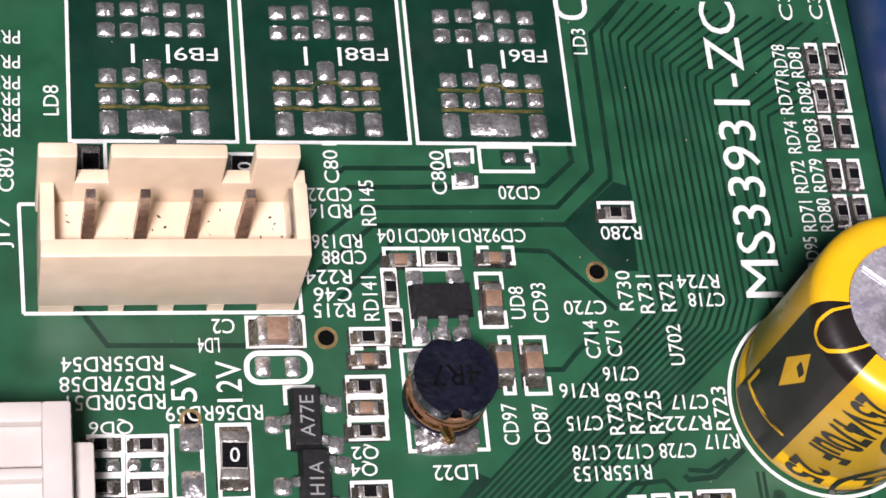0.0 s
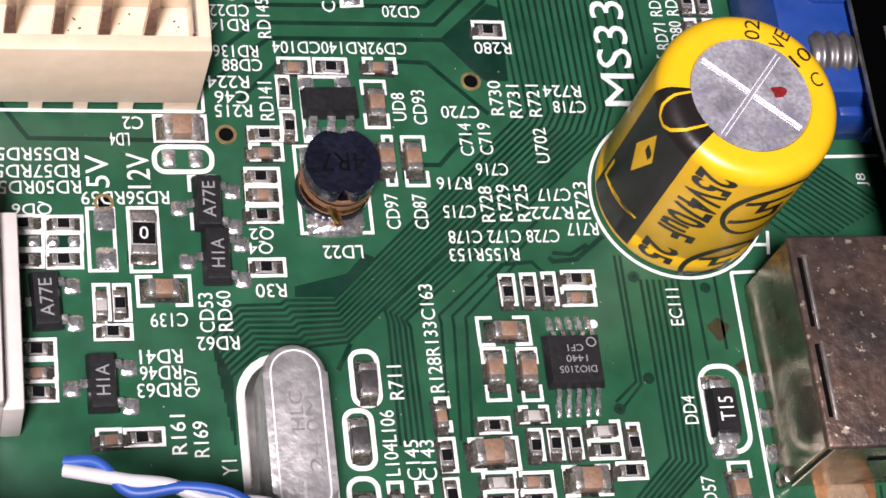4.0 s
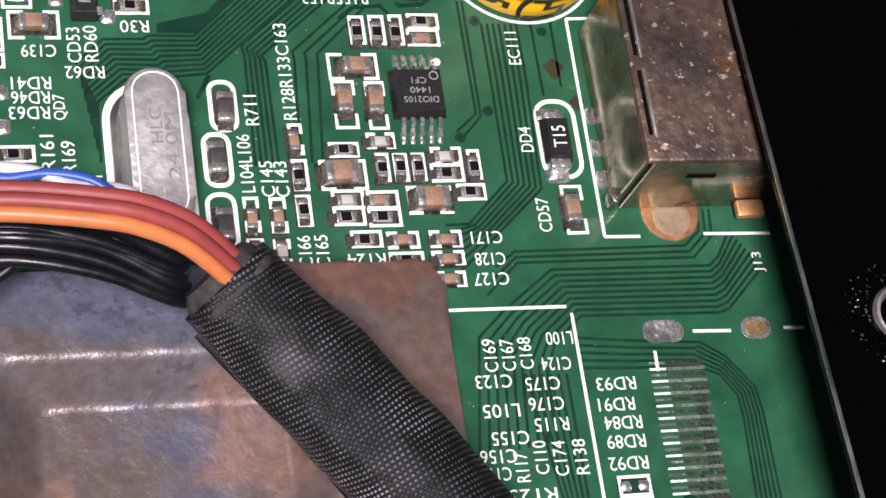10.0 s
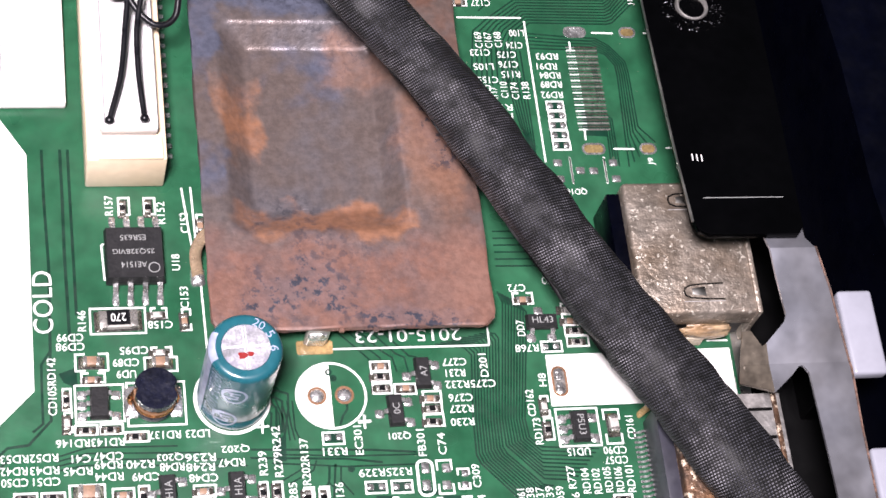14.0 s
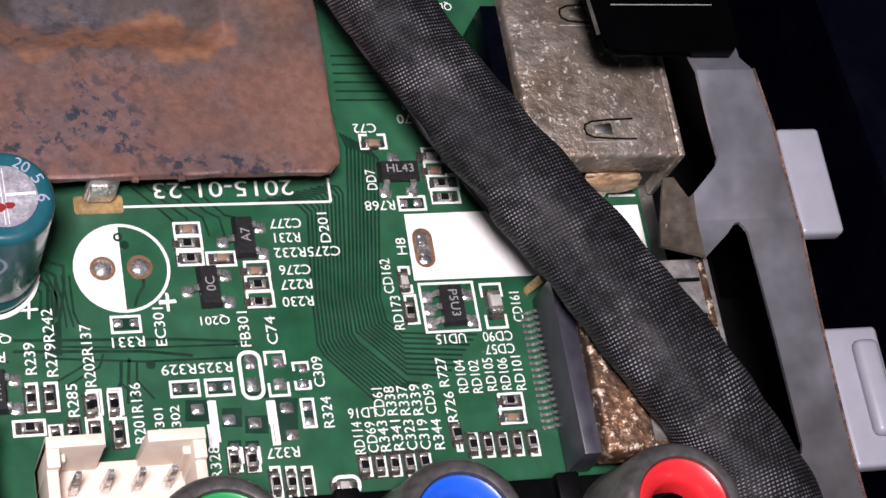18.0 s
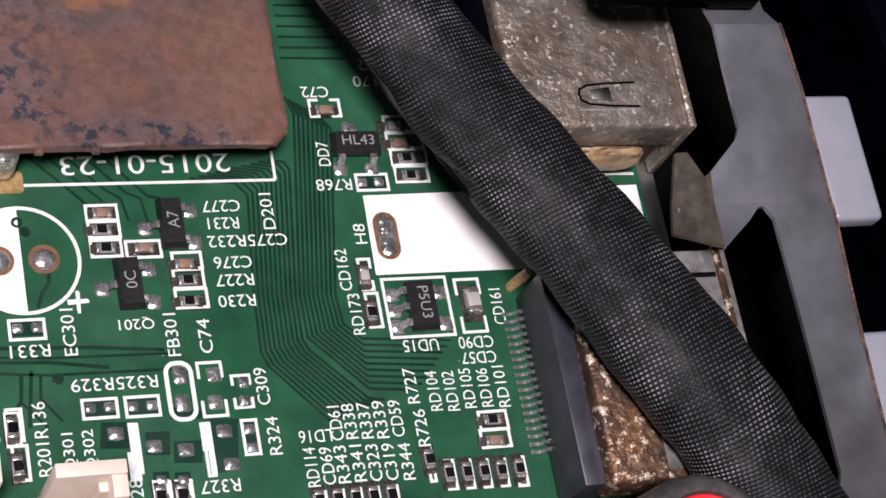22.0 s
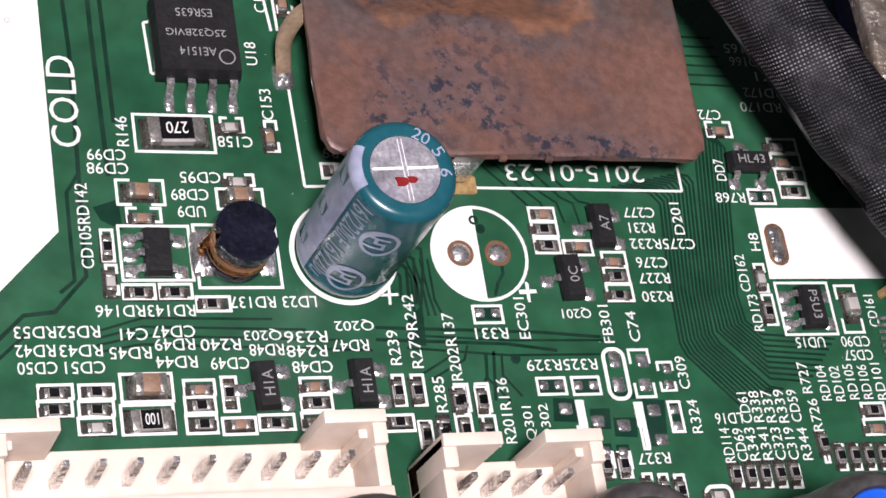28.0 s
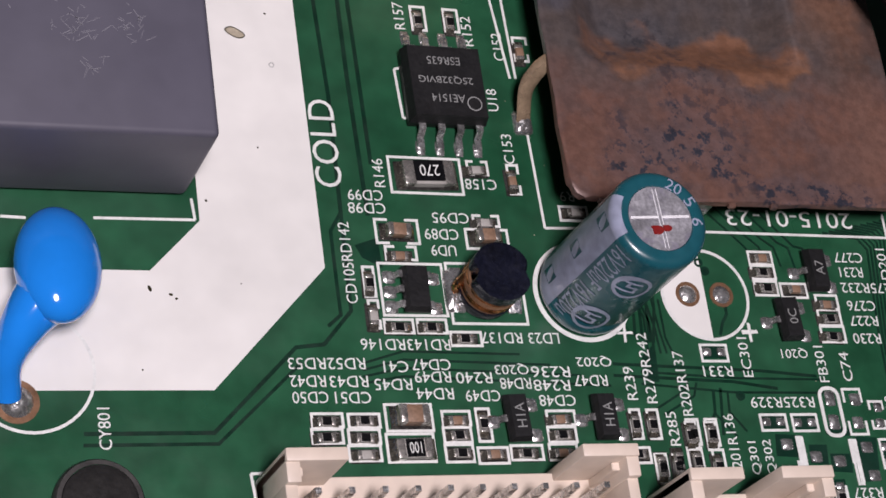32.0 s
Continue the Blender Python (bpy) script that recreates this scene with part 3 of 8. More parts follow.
def woven(name):
    """Black woven tape: two crossing sets of ridges laid out along the sleeve, their shading painted into the colour.
    """
    m = bpy.data.materials.new(name)
    m.use_nodes = True
    nt = m.node_tree
    b = nt.nodes["Principled BSDF"]
    uv = nt.nodes.new("ShaderNodeUVMap")
    uv.uv_map = "weave"
    twist = nt.nodes.new("ShaderNodeMapping")
    twist.inputs["Rotation"].default_value = (0, 0, radians(19))
    nt.links.new(uv.outputs["UV"], twist.inputs["Vector"])
    waves = []
    for direction, scale, src in (("X", 1.30, twist.outputs["Vector"]), ("Y", 1.0, twist.outputs["Vector"])):
        w = nt.nodes.new("ShaderNodeTexWave")
        w.wave_type, w.bands_direction, w.wave_profile = "BANDS", direction, "SIN"
        w.inputs["Scale"].default_value = scale
        w.inputs["Distortion"].default_value = 1.5
        w.inputs["Detail"].default_value = 2.0
        w.inputs["Detail Scale"].default_value = 0.35
        nt.links.new(src, w.inputs["Vector"])
        waves.append(w.outputs["Fac"])
    soft = nt.nodes.new("ShaderNodeMapRange")
    soft.inputs["To Min"].default_value, soft.inputs["To Max"].default_value = 0.28, 1.0
    nt.links.new(waves[1], soft.inputs["Value"])
    mul = nt.nodes.new("ShaderNodeMath")
    mul.operation = "MULTIPLY_ADD"
    mul.inputs[2].default_value = 0.02
    nt.links.new(waves[0], mul.inputs[0])
    nt.links.new(soft.outputs["Result"], mul.inputs[1])
    tc = nt.nodes.new("ShaderNodeTexCoord")
    rub = nt.nodes.new("ShaderNodeTexNoise")
    rub.inputs["Scale"].default_value, rub.inputs["Detail"].default_value = 210, 5
    nt.links.new(tc.outputs["Object"], rub.inputs["Vector"])
    flat = nt.nodes.new("ShaderNodeMapRange")
    flat.inputs["From Min"].default_value, flat.inputs["From Max"].default_value = 0.47, 0.66
    flat.inputs["To Min"].default_value, flat.inputs["To Max"].default_value = 0.0, 0.7
    nt.links.new(rub.outputs["Fac"], flat.inputs["Value"])
    felted = nt.nodes.new("ShaderNodeMix")
    felted.inputs[3].default_value = 0.425
    nt.links.new(flat.outputs["Result"], felted.inputs[0])
    nt.links.new(mul.outputs[0], felted.inputs[2])
    n = nt.nodes.new("ShaderNodeTexNoise")
    n.inputs["Scale"].default_value, n.inputs["Detail"].default_value = 260, 4
    nt.links.new(tc.outputs["Object"], n.inputs["Vector"])
    dust = nt.nodes.new("ShaderNodeValToRGB")
    dust.color_ramp.elements[0].position, dust.color_ramp.elements[1].position = 0.45, 0.75
    dust.color_ramp.elements[0].color, dust.color_ramp.elements[1].color = (0.0085, 0.0085, 0.010, 1), (0.040, 0.039, 0.041, 1)
    nt.links.new(n.outputs["Fac"], dust.inputs["Fac"])
    # shading by ridge height in the colour: gaps near black, crests brightened as glints
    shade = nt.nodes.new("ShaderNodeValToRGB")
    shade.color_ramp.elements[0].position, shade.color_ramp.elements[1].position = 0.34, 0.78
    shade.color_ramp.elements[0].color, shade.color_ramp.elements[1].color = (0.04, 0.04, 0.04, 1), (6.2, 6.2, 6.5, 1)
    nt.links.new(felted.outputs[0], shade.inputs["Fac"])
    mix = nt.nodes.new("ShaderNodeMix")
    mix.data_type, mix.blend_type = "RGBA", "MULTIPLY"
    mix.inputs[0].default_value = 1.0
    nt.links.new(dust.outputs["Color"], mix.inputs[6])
    patchy = nt.nodes.new("ShaderNodeTexNoise")
    patchy.inputs["Scale"].default_value, patchy.inputs["Detail"].default_value = 1100, 3
    nt.links.new(tc.outputs["Object"], patchy.inputs["Vector"])
    fibre = nt.nodes.new("ShaderNodeMapRange")
    fibre.inputs["From Min"].default_value, fibre.inputs["From Max"].default_value = 0.35, 0.65
    fibre.inputs["To Min"].default_value, fibre.inputs["To Max"].default_value = 0.25, 1.25
    nt.links.new(patchy.outputs["Fac"], fibre.inputs["Value"])
    # the painted ridge shading, weakened in random patches
    worn = nt.nodes.new("ShaderNodeMix")
    worn.data_type, worn.blend_type = "RGBA", "MULTIPLY"
    worn.inputs[0].default_value = 1.0
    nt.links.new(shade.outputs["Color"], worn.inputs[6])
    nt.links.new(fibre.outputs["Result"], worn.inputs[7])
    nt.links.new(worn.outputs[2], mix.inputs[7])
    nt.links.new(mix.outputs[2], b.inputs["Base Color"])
    b.inputs["Roughness"].default_value = 0.6
    b.inputs["Specular IOR Level"].default_value = 0.32
    bp = nt.nodes.new("ShaderNodeBump")
    bp.inputs["Strength"].default_value, bp.inputs["Distance"].default_value = 0.8, 0.00012
    nt.links.new(felted.outputs[0], bp.inputs["Height"])
    nt.links.new(bp.outputs["Normal"], b.inputs["Normal"])
    return m


def stained_plate(name):
    """Steel, grey-violet round the pressed field with blue reflections painted on, orange where water stood, red-brown
    and pitted along the lower margin.
    """
    m = bpy.data.materials.new(name)
    m.use_nodes = True
    nt = m.node_tree
    b = nt.nodes["Principled BSDF"]
    tc = nt.nodes.new("ShaderNodeTexCoord")
    ragged = nt.nodes.new("ShaderNodeTexNoise")
    ragged.inputs["Scale"].default_value, ragged.inputs["Detail"].default_value = 230, 5
    nt.links.new(tc.outputs["Object"], ragged.inputs["Vector"])
    shift = nt.nodes.new("ShaderNodeVectorMath")
    shift.operation = "MULTIPLY_ADD"
    shift.inputs[1].default_value, shift.inputs[2].default_value = (0.0075, 0.0075, 0.0), (-0.00375, -0.00375, 0.0)
    nt.links.new(ragged.outputs["Color"], shift.inputs[0])
    warp = nt.nodes.new("ShaderNodeVectorMath")
    warp.operation = "ADD"
    nt.links.new(tc.outputs["Object"], warp.inputs[0])
    nt.links.new(shift.outputs[0], warp.inputs[1])
    sep = nt.nodes.new("ShaderNodeSeparateXYZ")
    nt.links.new(warp.outputs[0], sep.inputs[0])

    def grain(scale, detail=4.0, rough=0.6):
        n = nt.nodes.new("ShaderNodeTexNoise")
        n.inputs["Scale"].default_value, n.inputs["Detail"].default_value, n.inputs["Roughness"].default_value = scale, detail, rough
        nt.links.new(tc.outputs["Object"], n.inputs["Vector"])
        return n.outputs["Fac"]

    def ease(src, lo, hi, out0=0.0, out1=1.0):
        r = nt.nodes.new("ShaderNodeMapRange")
        r.interpolation_type = "SMOOTHSTEP"
        for key, v in (("From Min", lo), ("From Max", hi), ("To Min", out0), ("To Max", out1)):
            r.inputs[key].default_value = v
        nt.links.new(src, r.inputs["Value"])
        return r.outputs["Result"]

    def calc(kind, p, q):
        x = nt.nodes.new("ShaderNodeMath")
        x.operation, x.use_clamp = kind, kind != "SUBTRACT"
        for sock, v in zip(x.inputs, (p, q)):
            if isinstance(v, float):
                sock.default_value = v
            else:
                nt.links.new(v, sock)
        return x.outputs[0]

    def blend(fac, p, q, kind="MIX"):
        x = nt.nodes.new("ShaderNodeMix")
        x.data_type, x.blend_type = "RGBA", kind
        if isinstance(fac, float):
            x.inputs[0].default_value = fac
        else:
            nt.links.new(fac, x.inputs[0])
        for sock, v in ((x.inputs[6], p), (x.inputs[7], q)):
            if isinstance(v, tuple):
                sock.default_value = (*v, 1)
            else:
                nt.links.new(v, sock)
        return x.outputs[2]

    def near(axis, at, reach):
        d = calc("SUBTRACT", sep.outputs[axis], at)
        a = nt.nodes.new("ShaderNodeMath")
        a.operation = "ABSOLUTE"
        nt.links.new(d, a.inputs[0])
        return ease(a.outputs[0], reach * 0.45, reach, 1.0, 0.0)

    cloud, patch = grain(95), grain(170, 5, 0.7)
    col = blend(ease(cloud, 0.38, 0.62), (0.154, 0.121, 0.110), (0.135, 0.123, 0.133))
    low = calc("MULTIPLY", ease(sep.outputs["Y"], -0.0265, -0.0315), ease(patch, 0.30, 0.50, 0.55, 1.0))
    col = blend(low, col, blend(ease(patch, 0.36, 0.62), (0.165, 0.076, 0.052), (0.125, 0.074, 0.064)))
    # bluish reflections painted into the colour, mainly at the left and top edges
    blue = calc("MULTIPLY", calc("MAXIMUM", calc("MAXIMUM", calc("MULTIPLY", near("X", -0.0346, 0.0016), ease(sep.outputs["Y"], -0.0260, -0.0225)), calc("MULTIPLY", near("Y", -0.0040, 0.0024), ease(sep.outputs["X"], -0.0190, -0.0230))), calc("MULTIPLY", near("X", -0.0265, 0.0048), near("Y", -0.0125, 0.0040))), ease(cloud, 0.36, 0.52))
    col = blend(calc("MULTIPLY", blue, 0.85), col, (0.112, 0.124, 0.178))
    margin = calc("MULTIPLY", near("Y", -0.0030, 0.0026), ease(sep.outputs["X"], -0.0215, -0.0165))
    margin = calc("MAXIMUM", margin, calc("MULTIPLY", ease(sep.outputs["X"], -0.0172, -0.0128), ease(patch, 0.36, 0.60, 0.10, 0.75)))
    col = blend(calc("MULTIPLY", margin, 0.8), col, (0.200, 0.104, 0.075))
    band = calc("MULTIPLY", near("Y", -0.0272, 0.0021), calc("MULTIPLY", ease(sep.outputs["X"], -0.0335, -0.0315), ease(sep.outputs["X"], -0.0160, -0.0180)))
    left = calc("MULTIPLY", near("X", -0.0318, 0.0022), near("Y", -0.0165, 0.0048))
    corner = calc("MULTIPLY", near("X", -0.0200, 0.0042), near("Y", -0.0110, 0.0036))
    side = calc("MULTIPLY", near("X", -0.0145, 0.0034), near("Y", -0.0200, 0.0090))
    orange = calc("MULTIPLY", calc("MAXIMUM", calc("MAXIMUM", band, left), calc("MULTIPLY", calc("MAXIMUM", corner, side), 0.6)), ease(patch, 0.24, 0.56, 0.35, 1.0))
    orange = calc("MAXIMUM", orange, ease(patch, 0.62, 0.76, 0.0, 0.4))
    col = blend(calc("MULTIPLY", orange, 0.85), col, (0.222, 0.100, 0.052))
    worn = calc("MAXIMUM", calc("MULTIPLY", near("X", -0.0275, 0.0062), near("Y", -0.0342, 0.0028)), calc("MULTIPLY", near("X", -0.0185, 0.0072), near("Y", -0.0366, 0.0014)))
    worn = calc("MAXIMUM", worn, calc("MULTIPLY", calc("MULTIPLY", near("X", -0.0125, 0.0022), near("Y", -0.0195, 0.0050)), 0.8))
    pits = grain(1150, 5, 0.7)
    dark = calc("MULTIPLY", calc("MAXIMUM", worn, calc("MULTIPLY", ease(cloud, 0.50, 0.62), 0.45)), ease(pits, 0.51, 0.59))
    col = blend(calc("MULTIPLY", worn, 0.25), col, (0.070, 0.072, 0.095))
    col = blend(dark, col, (0.030, 0.031, 0.044))
    fine = ease(grain(1500, 3), 0.30, 0.70, 0.82, 1.10)
    col = blend(1.0, col, fine, "MULTIPLY")
    nt.links.new(col, b.inputs["Base Color"])
    nt.links.new(calc("ADD", ease(cloud, 0.3, 0.7, 0.28, 0.40), calc("MULTIPLY", calc("MAXIMUM", orange, low), 0.12)), b.inputs["Roughness"])
    nt.links.new(calc("SUBTRACT", 0.55, calc("MULTIPLY", calc("MAXIMUM", orange, low), 0.3)), b.inputs["Metallic"])
    bp = nt.nodes.new("ShaderNodeBump")
    bp.inputs["Strength"].default_value, bp.inputs["Distance"].default_value = 0.32, 0.0002
    nt.links.new(calc("ADD", calc("MULTIPLY", grain(2000, 3), 0.5), calc("MULTIPLY", pits, 0.5)), bp.inputs["Height"])
    nt.links.new(bp.outputs["Normal"], b.inputs["Normal"])
    return m


M_PLATE = stained_plate("stained_steel")
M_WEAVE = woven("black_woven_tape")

# ---- tracks and ink fields on the board ----


def track(points, width=0.155):
    """One dark gap between copper tracks along (x, y) points."""
    part("circuit_track", ribbon(bmesh.new(), points, width, -0.01, 0.012 + (next(layer) % 13) * 0.0012), M_TRACE, board)


def fan(first, last, count):
    """Tracks that follow one another from the first bent line to the last."""
    for i in range(count):
        f = i / (count - 1)
        track([(a + (c - a) * f, b + (d - b) * f) for (a, b), (c, d) in zip(first, last)], 0.152)


def pour(points):
    part("dark_field", prism(points, 0, 0.010), M_POUR, board)


part("ink_field", prism([(-57.3, -14), (-52.8, -14), (-50, -18.5), (-50, -41.1), (-57.4, -48.7), (-95, -48.7), (-95, -41.5), (-60.5, -41.5), (-57.3, -38.3)], 0, 0.03), M_INKW, board, "white ink field with small brown specks")
part("ink_field", prism([(-5.4, -39.2), (-5.5, -44.1), (11.9, -44.1), (11.9, -39.0)], 0, 0.03), M_INKW, board)
part("bare_margin", box(bmesh.new(), 12.75, -15.5, -0.7, 1.1, 61, 1.0), M_STEEL, board, "narrow grey metal lip along the board edge")


def circle(x, y, r, n=40, a0=0, a1=360):
    return [(x + r * math.cos(radians(a0 + (a1 - a0) * k / n)), y + r * math.sin(radians(a0 + (a1 - a0) * k / n))) for k in range(n if a1 - a0 == 360 else n + 1)]


# empty capacitor footprint: ring, filled half and two holes
EX, EY = -24.95, -42.38
part("printed_ring", ring(circle(EX, EY, 3.13), circle(EX, EY, 2.93), 0, 0.035), M_INK, board)
part("printed_half", prism(circle(EX, EY, 2.95, 32, 90, 270), 0, 0.03), M_INKW, board)
for hx in (-26.2, -23.8):
    part("solder_hole_ring", ring(circle(hx, EY, 0.84, 24), circle(hx, EY, 0.62, 24), 0, 0.07), M_HOLE, board)
    part("solder_pad", lathe([(0.0, 0.22), (0.3, 0.2), (0.55, 0.10), (0.64, 0.0)], 24, cx=hx, cy=EY), M_TIN, board, smooth=True)
via(-25.0, -40.2, 0.3)

# three rows of ferrite pads
for fx in (-32.55, -24.42, -16.42):
    part("dark_field", prism([(fx - 3.85, 30.9), (fx + 3.75, 30.9), (fx + 3.75, 46), (fx - 3.85, 46)], 0, 0.010), M_POUR, board)
    frame_print(fx - 3.95, 30.7, fx + 3.85, 46.5)
    for bx0, by0 in ((fx, 0.0), (fx, 3.55)):
        spots = [(-2.1, 34.2), (-1.0, 34.25), (0.0, 34.6), (1.0, 34.25), (2.1, 34.2), (-2.1, 33.1), (-1.05, 33.1), (0.0, 33.35), (1.05, 33.15), (2.1, 33.15)]
        if by0 == 0.0:
            spots += [(-2.1, 31.75), (0.0, 31.8), (2.1, 31.75)]
        for dx, py in spots:
            w, h = (0.84, 0.80)
            if dx == 0.0:
                w, h = (0.86, 1.08)
            if py < 32:
                w, h = (2.5, 1.3) if dx == 0.0 else (0.88, 1.3)
            part("solder_pad", solder_blob(bmesh.new(), bx0 + dx + random.uniform(-0.04, 0.04), py + by0, w, h, 0.22, 14), M_TIN, board, smooth=True)
    for line_pts in ([(-2.5, 32.56), (-1.6, 32.60), (-0.6, 32.50), (0.0, 32.60), (0.7, 32.50), (2.5, 32.58)], [(-2.6, 33.66), (-0.75, 33.64), (-0.5, 33.98), (0.5, 33.96), (0.75, 33.66), (2.6, 33.68)]):
        part("flux_residue", ribbon(bmesh.new(), [(fx + x + random.uniform(-0.05, 0.05), y + random.uniform(-0.04, 0.04)) for x, y in line_pts], 0.17, 0, 0.014), M_RESIN, board)
    for mx in (-0.87, 0.76):
        line_print(fx + mx, 34.9, fx + mx, 35.9)
oval_print(-12.75, 37.7, -11.05, 41.0)

# holes and slots along the board edge
for sx, sy, w, mat in ((2.25, -5.47, 2.3, M_TIN), (7.55, -5.47, 1.7, M_GOLD), (2.25, -18.33, 2.3, M_GOLD), (7.6, -18.36, 1.7, M_GOLD)):
    part("slot_pad", ring(rounded(sx - w / 2, sy - 0.62, sx + w / 2, sy + 0.62, 0.6), rounded(sx - w / 2 + 0.2, sy - 0.42, sx + w / 2 - 0.2, sy + 0.42, 0.4), 0, 0.05), M_TIN, board)
    part("slot_fill", prism(rounded(sx - w / 2 + 0.2, sy - 0.42, sx + w / 2 - 0.2, sy + 0.42, 0.4), 0, 0.03, bevel=0.02), mat, board)
part("slot_pad", ring(rounded(-5.15, -43.2, -3.75, -40.3, 0.68), rounded(-4.95, -43.0, -3.95, -40.5, 0.48), 0.03, 0.10), M_HOLE, board)
part("slot_fill", prism(rounded(-4.95, -43.0, -3.95, -40.5, 0.48), 0.03, 0.08, bevel=0.04), M_CAPEND, board)
for by in (-41.1, -42.4):
    part("solder_dome", solder_blob(bmesh.new(), -4.45, by, 0.8, 1.2, 0.2, 14), M_TIN, board, smooth=True)
part("copper_pad", lathe([(0.0, 0.07), (1.5, 0.07), (1.62, 0.05), (1.66, 0.0)], 32, cx=3.92, cy=1.3), M_COPPAD, board, "round copper pad half under the jack shell", smooth=True)
part("solder_pad", lathe([(0.0, 0.13), (0.7, 0.125), (0.95, 0.10), (1.08, 0.07)], 28, cx=3.95, cy=0.95), M_AMBER, board, "pale solder puddle on the copper pad", smooth=True)
# a row of fine connector lands
for k in range(28):
    ky = -7.2 - k * 0.335
    part("contact_land", prism([(2.0, ky - 0.09), (4.2, ky - 0.09), (4.2, ky + 0.09), (2.0, ky + 0.09)], 0, 0.03), M_CAPEND if k % 2 else M_TINDARK, board)
    part("contact_lead", prism([(1.1, ky - 0.06), (2.0, ky - 0.06), (2.0, ky + 0.06), (1.1, ky + 0.06)], 0, 0.03), M_INK if k % 2 else M_TIN, board)

for sx, sy, sr in ((-1.2, 10.0, 0.55), (-0.2, 7.9, 0.4)):
    part("flux_stain", prism([(sx + sr * (1 + 0.25 * math.sin(3 * a)) * math.cos(a), sy + sr * (1 + 0.2 * math.cos(4 * a)) * math.sin(a)) for a in (2 * math.pi * k / 20 for k in range(20))], 0, 0.012), M_FLUXD, board)

# ---- wrapped printing on cans ----


def wrapped(name, shapes, r, mat, parent, z=0.0):
    """Flat outlines of (arc millimetres, height) laid on a cylinder of radius r."""
    bm = bmesh.new()
    for pts in shapes:
        long = []
        for (u0, v0), (u1, v1) in zip(pts, pts[1:] + pts[:1]):
            n = max(1, int(abs(u1 - u0) / 0.35))
            long += [(u0 + (u1 - u0) * k / n, v0 + (v1 - v0) * k / n) for k in range(n)]
        bm.faces.new([bm.verts.new((r * math.cos(u / r), r * math.sin(u / r), v + z)) for u, v in long])
    return part(name, bm, mat, parent)


def wrapped_text(words, r, angle, zc, length, height, mat, parent, name="printed_text", along=True, bold=0.0):
    """Letters that run down a can (along) or round it, at an angle in degrees."""
    ob = text_mesh(name, words, length, height, 0, mat, parent, Matrix(), bold=bold)
    bm = bmesh.new()
    bm.from_mesh(ob.data)
    run = height if along else length
    for k in range(1, int(run / 0.3) + 1):
        cut = (k * 0.3 - run / 2) * MM
        bmesh.ops.bisect_plane(bm, geom=bm.verts[:] + bm.edges[:] + bm.faces[:], plane_co=(0, cut, 0) if along else (cut, 0, 0), plane_no=(0, 1, 0) if along else (1, 0, 0))
    bm.to_mesh(ob.data)
    bm.free()
    for v in ob.data.vertices:
        x, y = v.co.x / MM, v.co.y / MM
        u, h = (y, zc - x) if along else (x, zc + y)
        a = radians(angle) + u / r
        v.co = (r * math.cos(a) * MM, r * math.sin(a) * MM, h * MM)
    return ob


def band(a0, a1, z0, z1, r, name, mat, parent):
    bm = bmesh.new()
    n = max(3, int(abs(a1 - a0) / 5))
    lo = [bm.verts.new((r * math.cos(radians(a0 + (a1 - a0) * k / n)), r * math.sin(radians(a0 + (a1 - a0) * k / n)), z0)) for k in range(n + 1)]
    hi = [bm.verts.new((v.co.x, v.co.y, z1)) for v in lo]
    for k in range(n):
        bm.faces.new((lo[k], lo[k + 1], hi[k + 1], hi[k]))
    return part(name, bm, mat, parent, smooth=True)


def logo_ring(ob, r, angle, zc, size, mat, wide=0.82):
    """An oval mark with a bent bar inside, on the side of a can."""
    for k, (rad, wid) in enumerate(((size, 0.26),)):
        bm = bmesh.new()
        n = 36
        rows = []
        for inner in (0, 1):
            rows.append([])
            for j in range(n):
                q = rad - inner * wid * (1 + 0.9 * max(0.0, math.cos(2 * math.pi * j / n - 2.2)) ** 2)
                u, v = q * wide * math.cos(2 * math.pi * j / n), q * math.sin(2 * math.pi * j / n)
                a = radians(angle) + u / r
                rows[-1].append(bm.verts.new((r * math.cos(a), r * math.sin(a), zc + v)))
        for j in range(n):
            bm.faces.new((rows[0][j], rows[0][(j + 1) % n], rows[1][(j + 1) % n], rows[1][j]))
        part("printed_logo", bm, mat, ob)
    s = size
    u0 = radians(angle) * r
    shapes = [[(u0 + a * s * wide / 0.82, zc + b * s) for a, b in q] for q in (
        [(-0.55, 0.30), (0.35, 0.30), (0.35, 0.44), (-0.55, 0.44)], [(-0.62, -0.44), (0.30, -0.44), (0.30, -0.30), (-0.62, -0.30)],
        [(-0.25, -0.07), (0.28, -0.07), (0.28, 0.07), (-0.25, 0.07)], [(-0.25, 0.07), (-0.11, 0.07), (-0.11, 0.36), (-0.25, 0.36)], [(0.14, -0.36), (0.28, -0.36), (0.28, -0.07), (0.14, -0.07)])]
    wrapped("printed_logo_bar", shapes, r, mat, ob)


